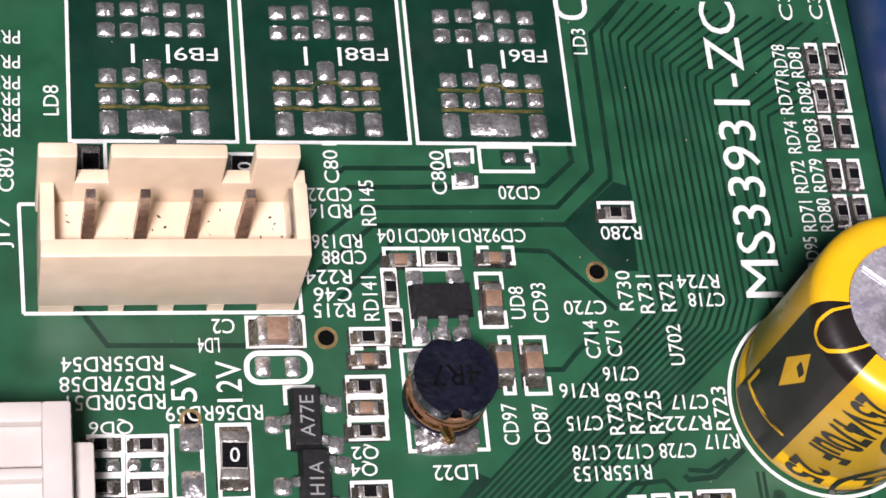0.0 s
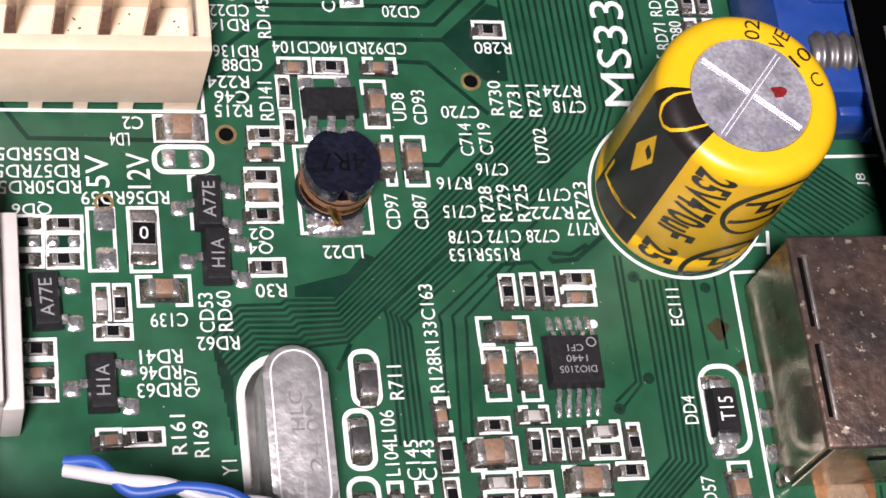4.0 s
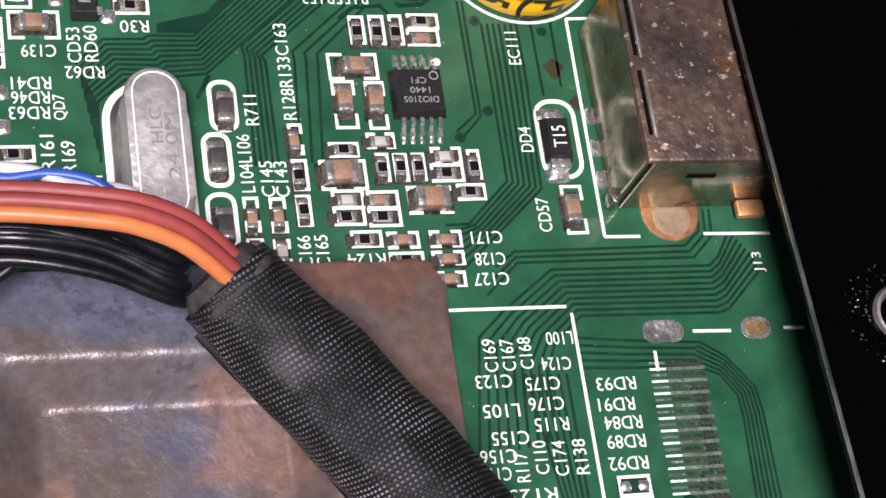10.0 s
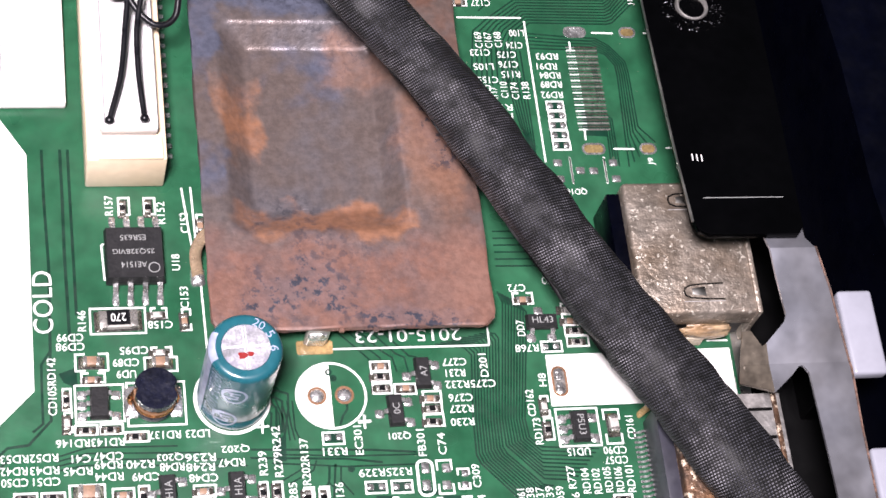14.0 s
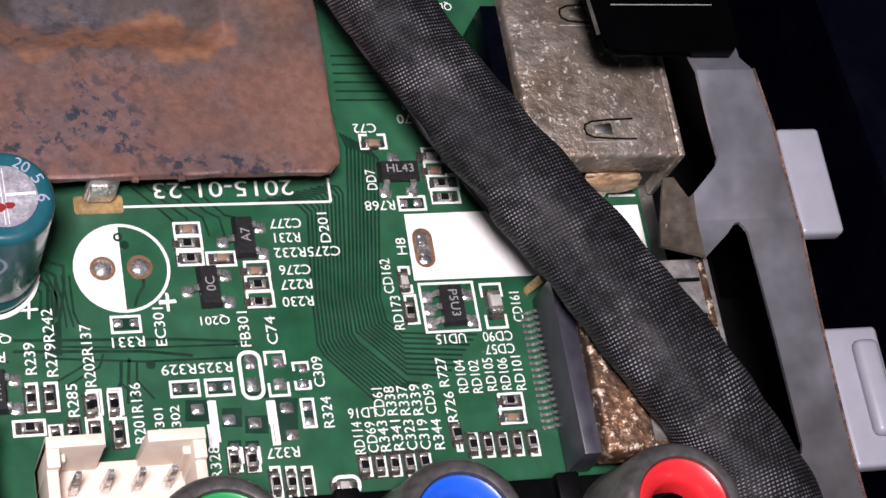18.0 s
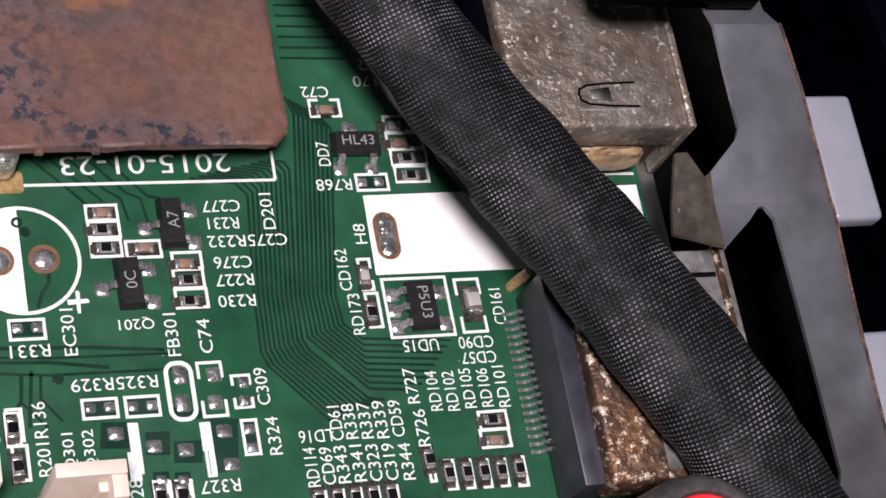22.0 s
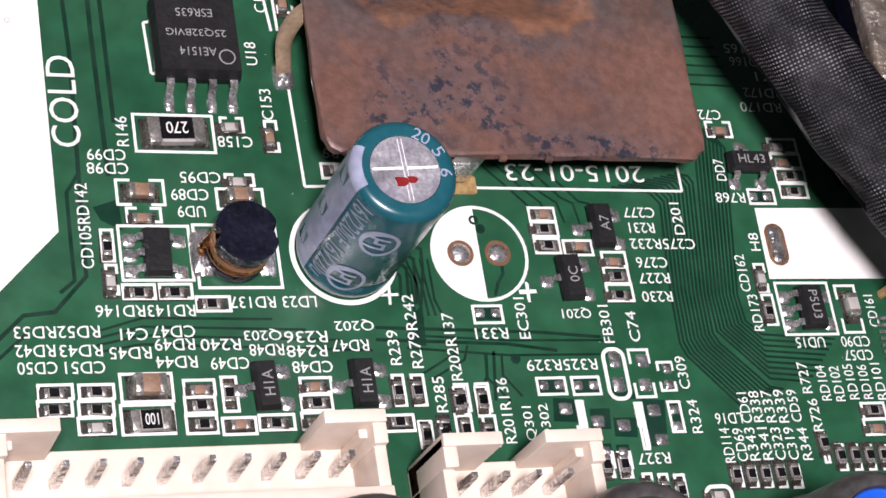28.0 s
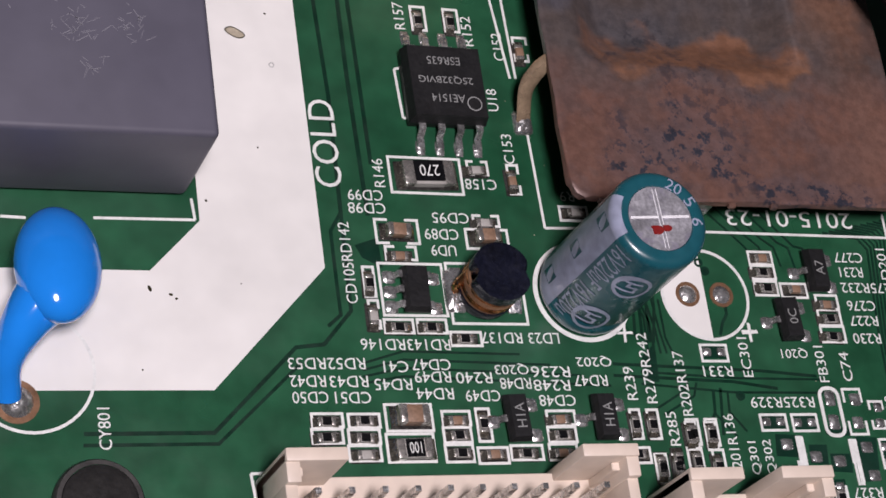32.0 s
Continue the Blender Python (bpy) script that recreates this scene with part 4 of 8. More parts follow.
def can_top(ob, r, h, turn, marks):
    """Bare aluminium lid with a pressed cross and a dab of red."""
    part("lid", cyl(bmesh.new(), 0, 0, h - 0.25, h - 0.06, r, seg=48), M_CANTOP, ob, "scored bare aluminium lid")
    # groove edges coloured near-white in place of the glint along them
    for s in (-1, 1):
        part("pressed_groove", box(bmesh.new(), s * r * 0.5, 0.08, h - 0.045, r * 0.9, 0.15, 0.05, 0.04), M_LIDLINE, ob, at=mpose(0, 0, 0, rz=turn))
        part("pressed_groove", box(bmesh.new(), s * r * 0.5, -0.10, h - 0.05, r * 0.9, 0.07, 0.05, 0.03), M_CANTOP, ob, at=mpose(0, 0, 0, rz=turn))
        part("pressed_groove", box(bmesh.new(), 0, 0.11 * s, h - 0.049, r * 1.86, 0.05, 0.05, 0.02), M_LIDLINE, ob, at=mpose(0, 0, 0, rz=turn + 90))
    for mx, my, mr in marks:
        bm = prism([(mx + mr * (1 + 0.3 * math.sin(3 * a + 1)) * math.cos(a), my + mr * (1 + 0.25 * math.cos(2 * a)) * math.sin(a)) for a in (2 * math.pi * k / 18 for k in range(18))], h - 0.05, h - 0.01)
        part("red_dab", bm, M_REDMARK, ob)


def shoulder(ob, name, quads, r, h, e, lid, lift, mat):
    """Print on the rounded shoulder of a can; each corner is (degrees, 0 at the lid to 1 at the side)."""
    bm = bmesh.new()
    flat = r - e - r * lid
    run = flat + e * math.pi / 2

    def spot(ang, s):
        d = s * run
        if d < flat:
            rr, z = r * lid + d, h + lift
        else:
            a = (d - flat) / e
            rr, z = r - e + (e + lift) * math.sin(a), h - e + (e + lift) * math.cos(a)
        return (rr * math.cos(radians(ang)), rr * math.sin(radians(ang)), z)
    for (a0, s0), (a1, s1), (a2, s2), (a3, s3) in quads:
        rows = []
        for k in range(9):
            f = k / 8
            rows.append((bm.verts.new(spot(a0 + (a3 - a0) * f, s0 + (s3 - s0) * f)), bm.verts.new(spot(a1 + (a2 - a1) * f, s1 + (s2 - s1) * f))))
        for p, q in zip(rows, rows[1:]):
            bm.faces.new((p[0], p[1], q[1], q[0]))
    part(name, bm, mat, ob, smooth=True)


def big_can(name, x, y, r, h, mat, label, e=0.4, lid=0.75):
    ob = thing(name, x, y, 0, 0, label, "capacitor")
    prof = [(0.0, 0.05), (r - 0.5, 0.05), (r - 0.1, 0.25), (r, 0.6), (r, 1.35), (r - 0.12, 1.6), (r - 0.12, 1.85), (r, 2.15), (r, h - e)]
    prof += [(r - e + e * math.cos(a), h - e + e * math.sin(a)) for a in (math.pi / 2 * k / 6 for k in range(1, 7))]
    prof += [(r * lid + 0.05, h), (r * lid - 0.03, h - 0.14), (0.0, h - 0.16)]
    part("sleeve", lathe(prof, 64), mat, ob, smooth=True)
    return ob


# yellow electrolytic
YR, YH = 4.55, 10.9
can = big_can("electrolytic_capacitor", -2.2, 17.5, YR, YH, M_YELLOW, "large yellow electrolytic capacitor with a dark stripe and silver top", 0.8, 0.665)
can.matrix_basis = mpose(-2.2, 17.5, 0, rz=5)
sleeve = can.children[0]
can_top(can, YR * 0.66, YH, -45, [(1.42, 0.0, 0.36)])
shoulder(sleeve, "polarity_stripe", [[(170 + k * 4.7, 0.0), (174.7 + k * 4.7, 0.0), (174.7 + k * 4.7, 1.0), (170 + k * 4.7, 1.0)] for k in range(10)], YR, YH, 0.8, 0.665, 0.02, M_SLEEVEK)
loop = [(174, 0.02), (176.5, 0.42), (181, 0.76), (186, 0.95), (191.5, 0.98), (197, 0.84), (203, 0.52), (208, 0.02)]
quads = []
for (a, p), (c, q) in zip(loop, loop[1:]):
    du, ds = radians(c - a) * YR, (q - p) * 2.0
    n = math.hypot(du, ds)
    oa, op = math.degrees(0.085 * ds / n / YR), -0.085 * du / n / 2.0
    a, c, p, q = a - 0.05 * (c - a), c + 0.05 * (c - a), p - 0.05 * (q - p), q + 0.05 * (q - p)
    quads.append([(a - oa, p - op), (a + oa, p + op), (c + oa, q + op), (c - oa, q - op)])
shoulder(sleeve, "stripe_mark", quads, YR, YH, 0.8, 0.665, 0.045, M_YELLOW)
band(170, 217, 0.7, YH - 0.8, YR + 0.02, "polarity_stripe", M_SLEEVEK, sleeve)
ua = radians(193.5) * YR
wrapped("stripe_mark", [[(ua - 0.75, 7.0), (ua - 0.1, 5.3), (ua + 0.65, 7.5), (ua, 9.2)]], YR + 0.04, M_YELLOW, sleeve)
for pts in ([(-1.5, 3.9), (-1.3, 3.9), (-1.3, 2.3), (-1.5, 2.3)], [(-1.5, 2.5), (-1.5, 2.25), (1.6, 3.0), (1.6, 3.2)]):
    wrapped("stripe_mark", [[(ua + a, b) for a, b in pts]], YR + 0.04, M_YELLOW, sleeve)
wrapped_text("25V470uF", YR + 0.03, 237, 6.95, 6.7, 2.1, M_SLEEVEK, sleeve, bold=0.028)
wrapped_text("25", YR + 0.03, 235, 1.75, 1.7, 1.9, M_SLEEVEK, sleeve, bold=0.028)
logo_ring(sleeve, YR + 0.03, 283, 7.4, 2.6, M_SLEEVEK, 0.92)
logo_ring(sleeve, YR + 0.03, 279, 1.3, 2.3, M_SLEEVEK, 0.92)
wrapped_text("105C", YR + 0.03, 320, 9.5, 2.6, 0.9, M_SLEEVEK, sleeve, along=False)
for k, (ch, ang) in enumerate((("02", 74), ("VE", 51), ("10", 30), ("C", 8))):
    text_mesh("rim_mark", ch, 0.54 * len(ch), 0.78, YH + 0.02, M_SLEEVEK, can, mpose(3.55 * math.cos(radians(ang)), 3.55 * math.sin(radians(ang)), 0, 0, 0, ang))
part("printed_ring", ring(circle(-2.2, 17.5, 4.76, 56), circle(-2.2, 17.5, 4.6, 56), 0, 0.035), M_INK, board)

# teal electrolytic
GR, GH = 3.05, 10.9
can = big_can("electrolytic_capacitor", -33.5, -42.35, GR, GH, M_TEAL, "slim teal electrolytic capacitor with a pale violet stripe", 0.55, 0.66)
sleeve = can.children[0]
shoulder(sleeve, "polarity_stripe", [[(150 + k * 5.3, 0.35), (155.3 + k * 5.3, 0.35), (155.3 + k * 5.3, 1.0), (150 + k * 5.3, 1.0)] for k in range(10)], GR, GH, 0.55, 0.66, 0.02, M_LILAC)
can_top(can, GR * 0.655, GH, 3, [(-0.35, -0.75, 0.36), (0.3, -0.62, 0.26)])
band(150, 203, 0.7, GH - 0.55, GR + 0.02, "polarity_stripe", M_LILAC, sleeve)
ub = radians(177) * GR
for z0 in (1.3, 5.0, 8.8):
    wrapped("stripe_mark", [[(ub - 0.55, z0), (ub + 0.55, z0 + 0.5), (ub + 0.55, z0 + 1.6), (ub - 0.55, z0 + 1.1)]], GR + 0.035, M_TEAL, sleeve)
wrapped_text("16V220uF 16V220u", GR + 0.03, 219, 5.75, 8.8, 1.3, M_LILAC, sleeve)
logo_ring(sleeve, GR + 0.03, 254, 7.6, 1.4, M_LILAC)
logo_ring(sleeve, GR + 0.03, 247, 2.7, 1.4, M_LILAC)
for ch, ang in (("20", 59), ("5", 28), ("6", -5)):
    text_mesh("rim_mark", ch, 0.5 * len(ch), 0.72, GH + 0.01, M_LILAC, can, mpose(2.32 * math.cos(radians(ang)), 2.32 * math.sin(radians(ang)), 0.01, 0, 0, ang - 90))
part("printed_ring", ring(circle(-33.5, -42.35, 3.3, 48), circle(-33.5, -42.35, 3.0, 48), 0, 0.035), M_INK, board)

# ---- wound inductors ----


def inductor(x, y, rz, mark, label):
    ob = thing("power_inductor", x, y, 0, rz, label, "inductor", "wound power inductors")
    r = 1.86
    part("base_flange", lathe([(0.0, 0.15), (r, 0.15), (r + 0.03, 0.4), (r, 0.75), (1.2, 0.8)], 36), M_FERRITE, ob, smooth=True)
    for k in range(7):
        z = 0.9 + k * 0.2
        path = [Vector(((1.70 + 0.05 * math.sin(k)) * math.cos(a), 1.70 * math.sin(a), z)) for a in (2 * math.pi * j / 28 for j in range(29))]
        part("winding", tube(bmesh.new(), path, 0.12, 6), M_COPPER if k in (1, 2, 5) else M_HOLE, ob, smooth=True)
    top = []
    for j in range(56):
        a = 2 * math.pi * j / 56
        q = r
        for notch in (math.pi * 0.5, math.pi * 1.5):
            d = abs((a - notch + math.pi) % (2 * math.pi) - math.pi)
            if d < 0.26:
                q = r - 0.48 * math.cos(d / 0.26 * math.pi / 2)
        top.append((q * math.cos(a), q * math.sin(a)))
    part("drum_top", prism(top, 2.3, 3.15, bevel=0.12), M_FERRITE, ob, smooth=True)
    for s in (-1, 1):
        part("end_plate", box(bmesh.new(), 0, s * 1.75, 0.16, 2.9, 0.75, 0.3, 0.08, 2), M_TIN, ob, smooth=True)
        part("lead_end", tube(bmesh.new(), smooth_path([(-0.5, s * 1.5, 1.6), (-0.1, s * 1.98, 1.0), (0.1, s * 1.95, 0.3)], 5), 0.14 if s > 0 else 0.27, 8), M_COPPER, ob, smooth=True)
    part("solder_joint", solder_blob(bmesh.new(), 0, -2.0, 2.8, 1.1, 0.45, 14), M_TIN, ob, smooth=True)
    part("solder_joint", solder_blob(bmesh.new(), 0, 2.0, 2.8, 0.9, 0.3, 14), M_TIN, ob, smooth=True)
    if mark:
        text_mesh("value_mark", mark, 2.2, 1.0, 3.165, M_DRUMMARK, ob, mpose(0, 0, 0, rz=180))
    return ob


inductor(-20.35, 17.85, 0, "4R7", "round dark ferrite power inductor with a copper winding")
inductor(-40.15, -42.45, -90, "", "round dark ferrite inductor showing orange copper wire")

# ---- crystal ----
ob = thing("crystal_oscillator", -24.1, 3.65, 0, 0, "long oval silver crystal can standing flat on the board", "crystal")


def stadium(w, l):
    r = w / 2
    return [(r * math.cos(a), l / 2 - r + r * math.sin(a)) for a in (math.pi * k / 14 for k in range(15))] + [(r * math.cos(a), -l / 2 + r + r * math.sin(a)) for a in (math.pi + math.pi * k / 14 for k in range(15))]


part("flange", prism([(x + 0.35, y + 0.2) for x, y in stadium(3.7, 9.75)], 0.1, 0.5, bevel=0.12), M_STEEL, ob, smooth=True)
part("can", prism([(x + 0.35, y + 0.4) for x, y in stadium(3.0, 8.6)], 0.45, 3.55, bevel=0.34, seg=4), M_CAN, ob, smooth=True)
part("rim_crease", ring([(x + 0.35, y + 0.4) for x, y in stadium(2.36, 7.96)], [(x + 0.35, y + 0.4) for x, y in stadium(2.22, 7.82)], 3.5, 3.565), M_LIDLINE, ob)
text_mesh("can_mark", "HLC", 1.9, 0.62, 3.56, M_CANMARK, ob, mpose(0.25, 1.4, 0, rz=90))
text_mesh("can_mark", "24.0M", 3.6, 0.62, 3.56, M_CANMARK, ob, mpose(0.95, 0.3, 0, rz=90))
part("printed_ring", ring([(x - 23.7, y + 3.9) for x, y in stadium(4.45, 10.7)], [(x - 23.7, y + 3.9) for x, y in stadium(3.6, 9.7)], 0, 0.035), M_INKW, board)

# ---- integrated circuits ----
ob = thing("amplifier_chip", -9.35, 8.2, 0, 0, "small ten-pin black chip with pale lettering", "microchip")
part("epoxy_body", epoxy(2.9, 2.75, 0.95), M_CHIP, ob)
for k in range(5):
    for s in (-1, 1):
        px = -1.0 + 0.5 * k + (0.1 if s < 0 else 0.22)
        part("lead", gull_lead(bmesh.new(), px, s * 1.35, s, 0.22, 0.95, 0.45), M_TIN, ob)
        part("solder_joint", solder_blob(bmesh.new(), px, s * 2.28, 0.3, 0.75, 0.12), M_TIN, ob, smooth=True)
for words, px in (("DIO2105", 0.62), ("1440", 0.0), ("CF1", -0.62)):
    text_mesh("body_mark", words, 0.27 * len(words), 0.36, 1.09, M_MARK, ob, mpose(0.05, -px * 0.9, 0, rz=180))
part("pin_mark", ring(circle(0.9, 0.85, 0.26, 18), circle(0.9, 0.85, 0.2, 18), 1.07, 1.09), M_MARK, ob)

ob = thing("memory_chip", -41.15, -29.1, 0, 0, "eight-pin black chip with faint grey lettering", "microchip")
part("epoxy_body", epoxy(5.1, 5.1, 1.6), M_CHIP, ob)
for k in range(4):
    for s in (-1, 1):
        px = -1.905 + 1.27 * k + 0.2
        part("lead", gull_lead(bmesh.new(), px, s * 2.5, s, 0.45, 1.35, 0.75), M_TIN, ob)
        part("solder_joint", solder_blob(bmesh.new(), px, s * 3.85, 0.62, 1.0, 0.15), M_TIN, ob, smooth=True)
for words, py, w in (("AE1514", -1.2, 2.2), ("25Q32BVIG", 0.1, 3.6), ("ESR635", 1.4, 2.2)):
    text_mesh("body_mark", words, w, 0.55, 1.74, M_MARK, ob, mpose(-0.1, py, 0, rz=180))
part("pin_mark", ring(circle(1.6, -1.5, 0.5, 22), circle(1.6, -1.5, 0.42, 22), 1.71, 1.735), M_MARK, ob)

# large chip resistor
ob = thing("chip_resistor", -42.75, -34.85, 0, 1.5, "large chip resistor marked 270 with thick solder at both ends", "resistor")
part("ceramic_body", box(bmesh.new(), 0, 0, 0.35, 3.0, 1.6, 0.55, 0.04), M_CERAMIC, ob)
part("black_glaze", box(bmesh.new(), 0, 0.08, 0.655, 1.95, 1.4, 0.06, 0.02), M_RES, ob)
chip_ends(ob, 3.3, 1.6, 0.6, False)
text_mesh("value_mark", "270", 1.3, 0.75, 0.69, M_INK, ob, mpose(0, 0.08, 0, rz=180))
frame_print(-45.2, -36.1, -40.35, -33.55)

# ---- pin headers ----


def pin(parent, x, y, z0, z1, w=0.62, mat=None):
    bm = box(bmesh.new(), x, y, (z0 + z1) / 2, w, w, z1 - z0)
    top = [v for v in bm.verts if v.co.z > z1 - 0.01]
    for v in top:
        v.co.x, v.co.y = x + (v.co.x - x) * 0.6, y + (v.co.y - y) * 0.6
    part("pin", bm, mat or M_TIN, parent)


ob = thing("pin_header", -32.35, 22.3, 0, 0, "cream four-pin connector header with notched rear wall", "connector")
W2 = 5.65
part("front_wall", box(bmesh.new(), 0, 0.42, 3.3, W2 * 2, 0.85, 5.18, 0.10, 2), M_CREAM, ob, smooth=True)
for fx0, fx1 in ((-5.6, -4.1), (-2.6, -1.94), (-0.44, 0.23), (1.73, 2.45), (3.95, 5.6)):
    part("foot", box(bmesh.new(), (fx0 + fx1) / 2, 0.42, 0.37, fx1 - fx0, 0.8, 0.72), M_CREAM, ob)
part("floor", box(bmesh.new(), 0, 2.1, 2.45, W2 * 2 - 0.1, 2.7, 3.3, 0.05), M_CREAM, ob)
for s in (-1, 1):
    part("side_wall", box(bmesh.new(), s * (W2 - 0.31), 2.1, 3.3, 0.62, 2.7, 5.18, 0.08, 2), M_CREAM, ob, smooth=True)
part("rear_sill", box(bmesh.new(), 0, 3.78, 3.2, W2 * 2 - 0.1, 0.66, 5.2, 0.06, 2), M_CREAM, ob, smooth=True)
for x0, x1, back in ((-5.75, -4.15, 4.15), (-2.8, 2.03, 4.11), (3.2, 5.1, 4.15)):
    part("rear_latch", prism(rounded(x0, 3.44, x1, back, 0.12, 3), 3.0, 8.15, bevel=0.08), M_CREAM, ob, smooth=True)
part("latch_strip", box(bmesh.new(), W2 - 0.72, 2.2, 4.9, 0.16, 2.2, 1.6, 0.04), M_STEEL, ob, "grey metal strip inside the wall")
for px0 in (-3.65, -1.43, 0.73, 2.9):
    pin(ob, px0, 1.85, 0.2, 8.05, 0.66, M_PIN)
for mx in (-2.5, 1.85):
    part("moulding_mark", ring(circle(mx, 2.3, 0.5, 24), circle(mx, 2.3, 0.44, 24), 4.05, 4.13), M_CREAM, ob)
bm = bmesh.new()
for k in range(30):
    sx, sy, sr = random.choice((-4.4, -1.0, 1.4, 3.6, 4.3)) + random.gauss(0, 0.4), 2.1 + random.gauss(0, 0.6), random.uniform(0.025, 0.06)
    if abs(sx) < 4.8 and 1.0 < sy < 3.3:
        bmesh.ops.create_icosphere(bm, subdivisions=1, radius=sr, matrix=Matrix.LocRotScale((sx, sy, 4.11), Euler((0, 0, random.uniform(0, 3))), (1, random.uniform(0.5, 2.5), 0.5)))
tagged(part("dirt_speck", bm, M_FLUXD, ob), kind="stuff")


def shrouded(x, y, n, pitch, label):
    """A white low header with two sloping latch arms at the back; x is its middle, y its back."""
    L = n * pitch + 1.9
    ob = thing("pin_header", x, y, 0, 0, label, "connector", "white shrouded headers")
    part("floor", box(bmesh.new(), 0, -2.6, 0.8, L, 4.5, 1.4, 0.05), M_IVORY, ob)
    part("front_wall", box(bmesh.new(), 0, -4.6, 2.9, L, 0.7, 5.3, 0.08, 2), M_IVORY, ob, smooth=True)
    for s in (-1, 1):
        part("side_wall", box(bmesh.new(), s * (L / 2 - 0.35), -3.2, 2.7, 0.7, 2.7, 5.0, 0.08, 2), M_IVORY, ob, smooth=True)
        part("latch_post", box(bmesh.new(), s * (L / 2 - 0.4), -1.1, 2.95, 0.8, 1.7, 5.5, 0.08, 2), M_IVORY, ob, smooth=True)
        part("latch_arm", box(bmesh.new(), s * (L / 2 - 1.75), -0.45, 3.05, 3.5, 0.75, 5.7, 0.08, 2), M_IVORY, ob, smooth=True)
        part("corner_rib", box(bmesh.new(), s * (L / 2 - 1.0), -1.05, 2.6, 0.5, 0.5, 4.2, 0.06), M_IVORY, ob)
    for k in range(n):
        pin(ob, (k - (n - 1) / 2) * pitch, -2.2, 0.2, 5.0, 0.55)
    return ob


shrouded(-45.2, -54.0, 10, 1.9, "long ivory ten-pin connector header with tinned pins")
shrouded(-27.0, -55.5, 4, 1.9, "short ivory four-pin connector header with tinned pins")

ob = thing("wire_connector", -40.0, 10.5, 0, 0, "white plastic wire plug with a red lead", "connector")
part("housing", box(bmesh.new(), -0.9, 0.3, 2.4, 8.2, 11.0, 4.2, 0.25, 2), M_PLUG, ob, smooth=True)
part("side_step", box(bmesh.new(), 3.6, -0.3, 2.0, 1.0, 9.6, 3.6, 0.15, 2), M_PLUG, ob, smooth=True)
part("rim", box(bmesh.new(), 2.55, 0.3, 4.7, 1.2, 11.0, 0.9, 0.15, 2), M_PLUG, ob, smooth=True)
for ry, rw in ((5.35, 0.9), (2.75, 0.5), (0.2, 0.5), (-2.4, 0.5), (-4.9, 0.7)):
    part("cell_wall", box(bmesh.new(), -1.5, ry, 4.68, 7.0, rw, 0.84, 0.12, 2), M_PLUG, ob, smooth=True)
part("lead_wire", tube(bmesh.new(), smooth_path([(-0.5, -1.0, 5.0), (0.2, -2.2, 5.8), (0.4, -4.5, 6.0), (0.2, -8.0, 5.4)], 6), 0.55, 8), M_WIRER, ob, smooth=True)

# ---- shield box of the side connector ----
ob = thing("side_jack", 0.55, 1.5, 0, 0, "tarnished metal jack shell with two dark slits", "connector")
JX, JY, JZ = 10.0, 10.9, 6.0
part("shell_top", box(bmesh.new(), JX / 2, JY / 2, JZ - 0.2, JX, JY, 0.4, 0.18, 3), M_SHIELD, ob, smooth=True)
part("shell_side", box(bmesh.new(), 0.15, JY / 2, 2.9, 0.3, JY - 0.3, 5.6, 0.05), M_MIRROR, ob, "dull plated side wall tinted by the board")
part("shell_side", box(bmesh.new(), JX / 2 + 0.2, 0.16, 2.95, JX - 0.5, 0.3, 5.5, 0.05), M_MIRROR, ob, "plated front wall mirroring the green board")
part("shell_side", box(bmesh.new(), JX / 2, JY - 0.16, 2.95, JX - 0.3, 0.3, 5.5, 0.05), M_SHIELD, ob)
for y0, y1 in ((6.1, 9.7), (1.5, 5.2)):
    part("slit", box(bmesh.new(), 0.42, (y0 + y1) / 2, JZ + 0.005, 0.22, y1 - y0, 0.06), M_DARKM, ob)
    part("slit_lip", box(bmesh.new(), 0.70, (y0 + y1) / 2, JZ + 0.02, 0.16, y1 - y0 + 0.3, 0.10, 0.04, 2), M_NICKEL, ob, smooth=True)
for k in range(3):
    part("slit", box(bmesh.new(), 7.0, 2.0 + k * 3.3, JZ + 0.005, 0.5, 0.9, 0.06, 0.02), M_DARKM, ob)
part("slit", box(bmesh.new(), 3.6, -0.01, 4.2, 1.6, 0.08, 0.35), M_DARKM, ob)
part("solder_tab", box(bmesh.new(), 7.6, -0.5, 0.9, 1.6, 1.0, 0.5, 0.15, 2), M_COPPAD, ob, smooth=True)
part("rust_spot", prism([(5.4 + 0.6 * math.cos(a) * (1 + 0.3 * math.sin(3 * a)), 5.6 + 0.5 * math.sin(a)) for a in (2 * math.pi * k / 16 for k in range(16))], JZ - 0.01, JZ + 0.006), M_RUSTY2, ob)
part("glue_bead", box(bmesh.new(), -0.1, 0.35, 0.7, 0.5, 0.9, 1.3, 0.2, 2), M_TINDARK, ob, smooth=True)
for k in range(3):
    part("solder_joint", solder_blob(bmesh.new(), -0.15, 5.6 - k * 1.9, 0.6, 1.0, 0.4), M_TIN, ob, smooth=True)

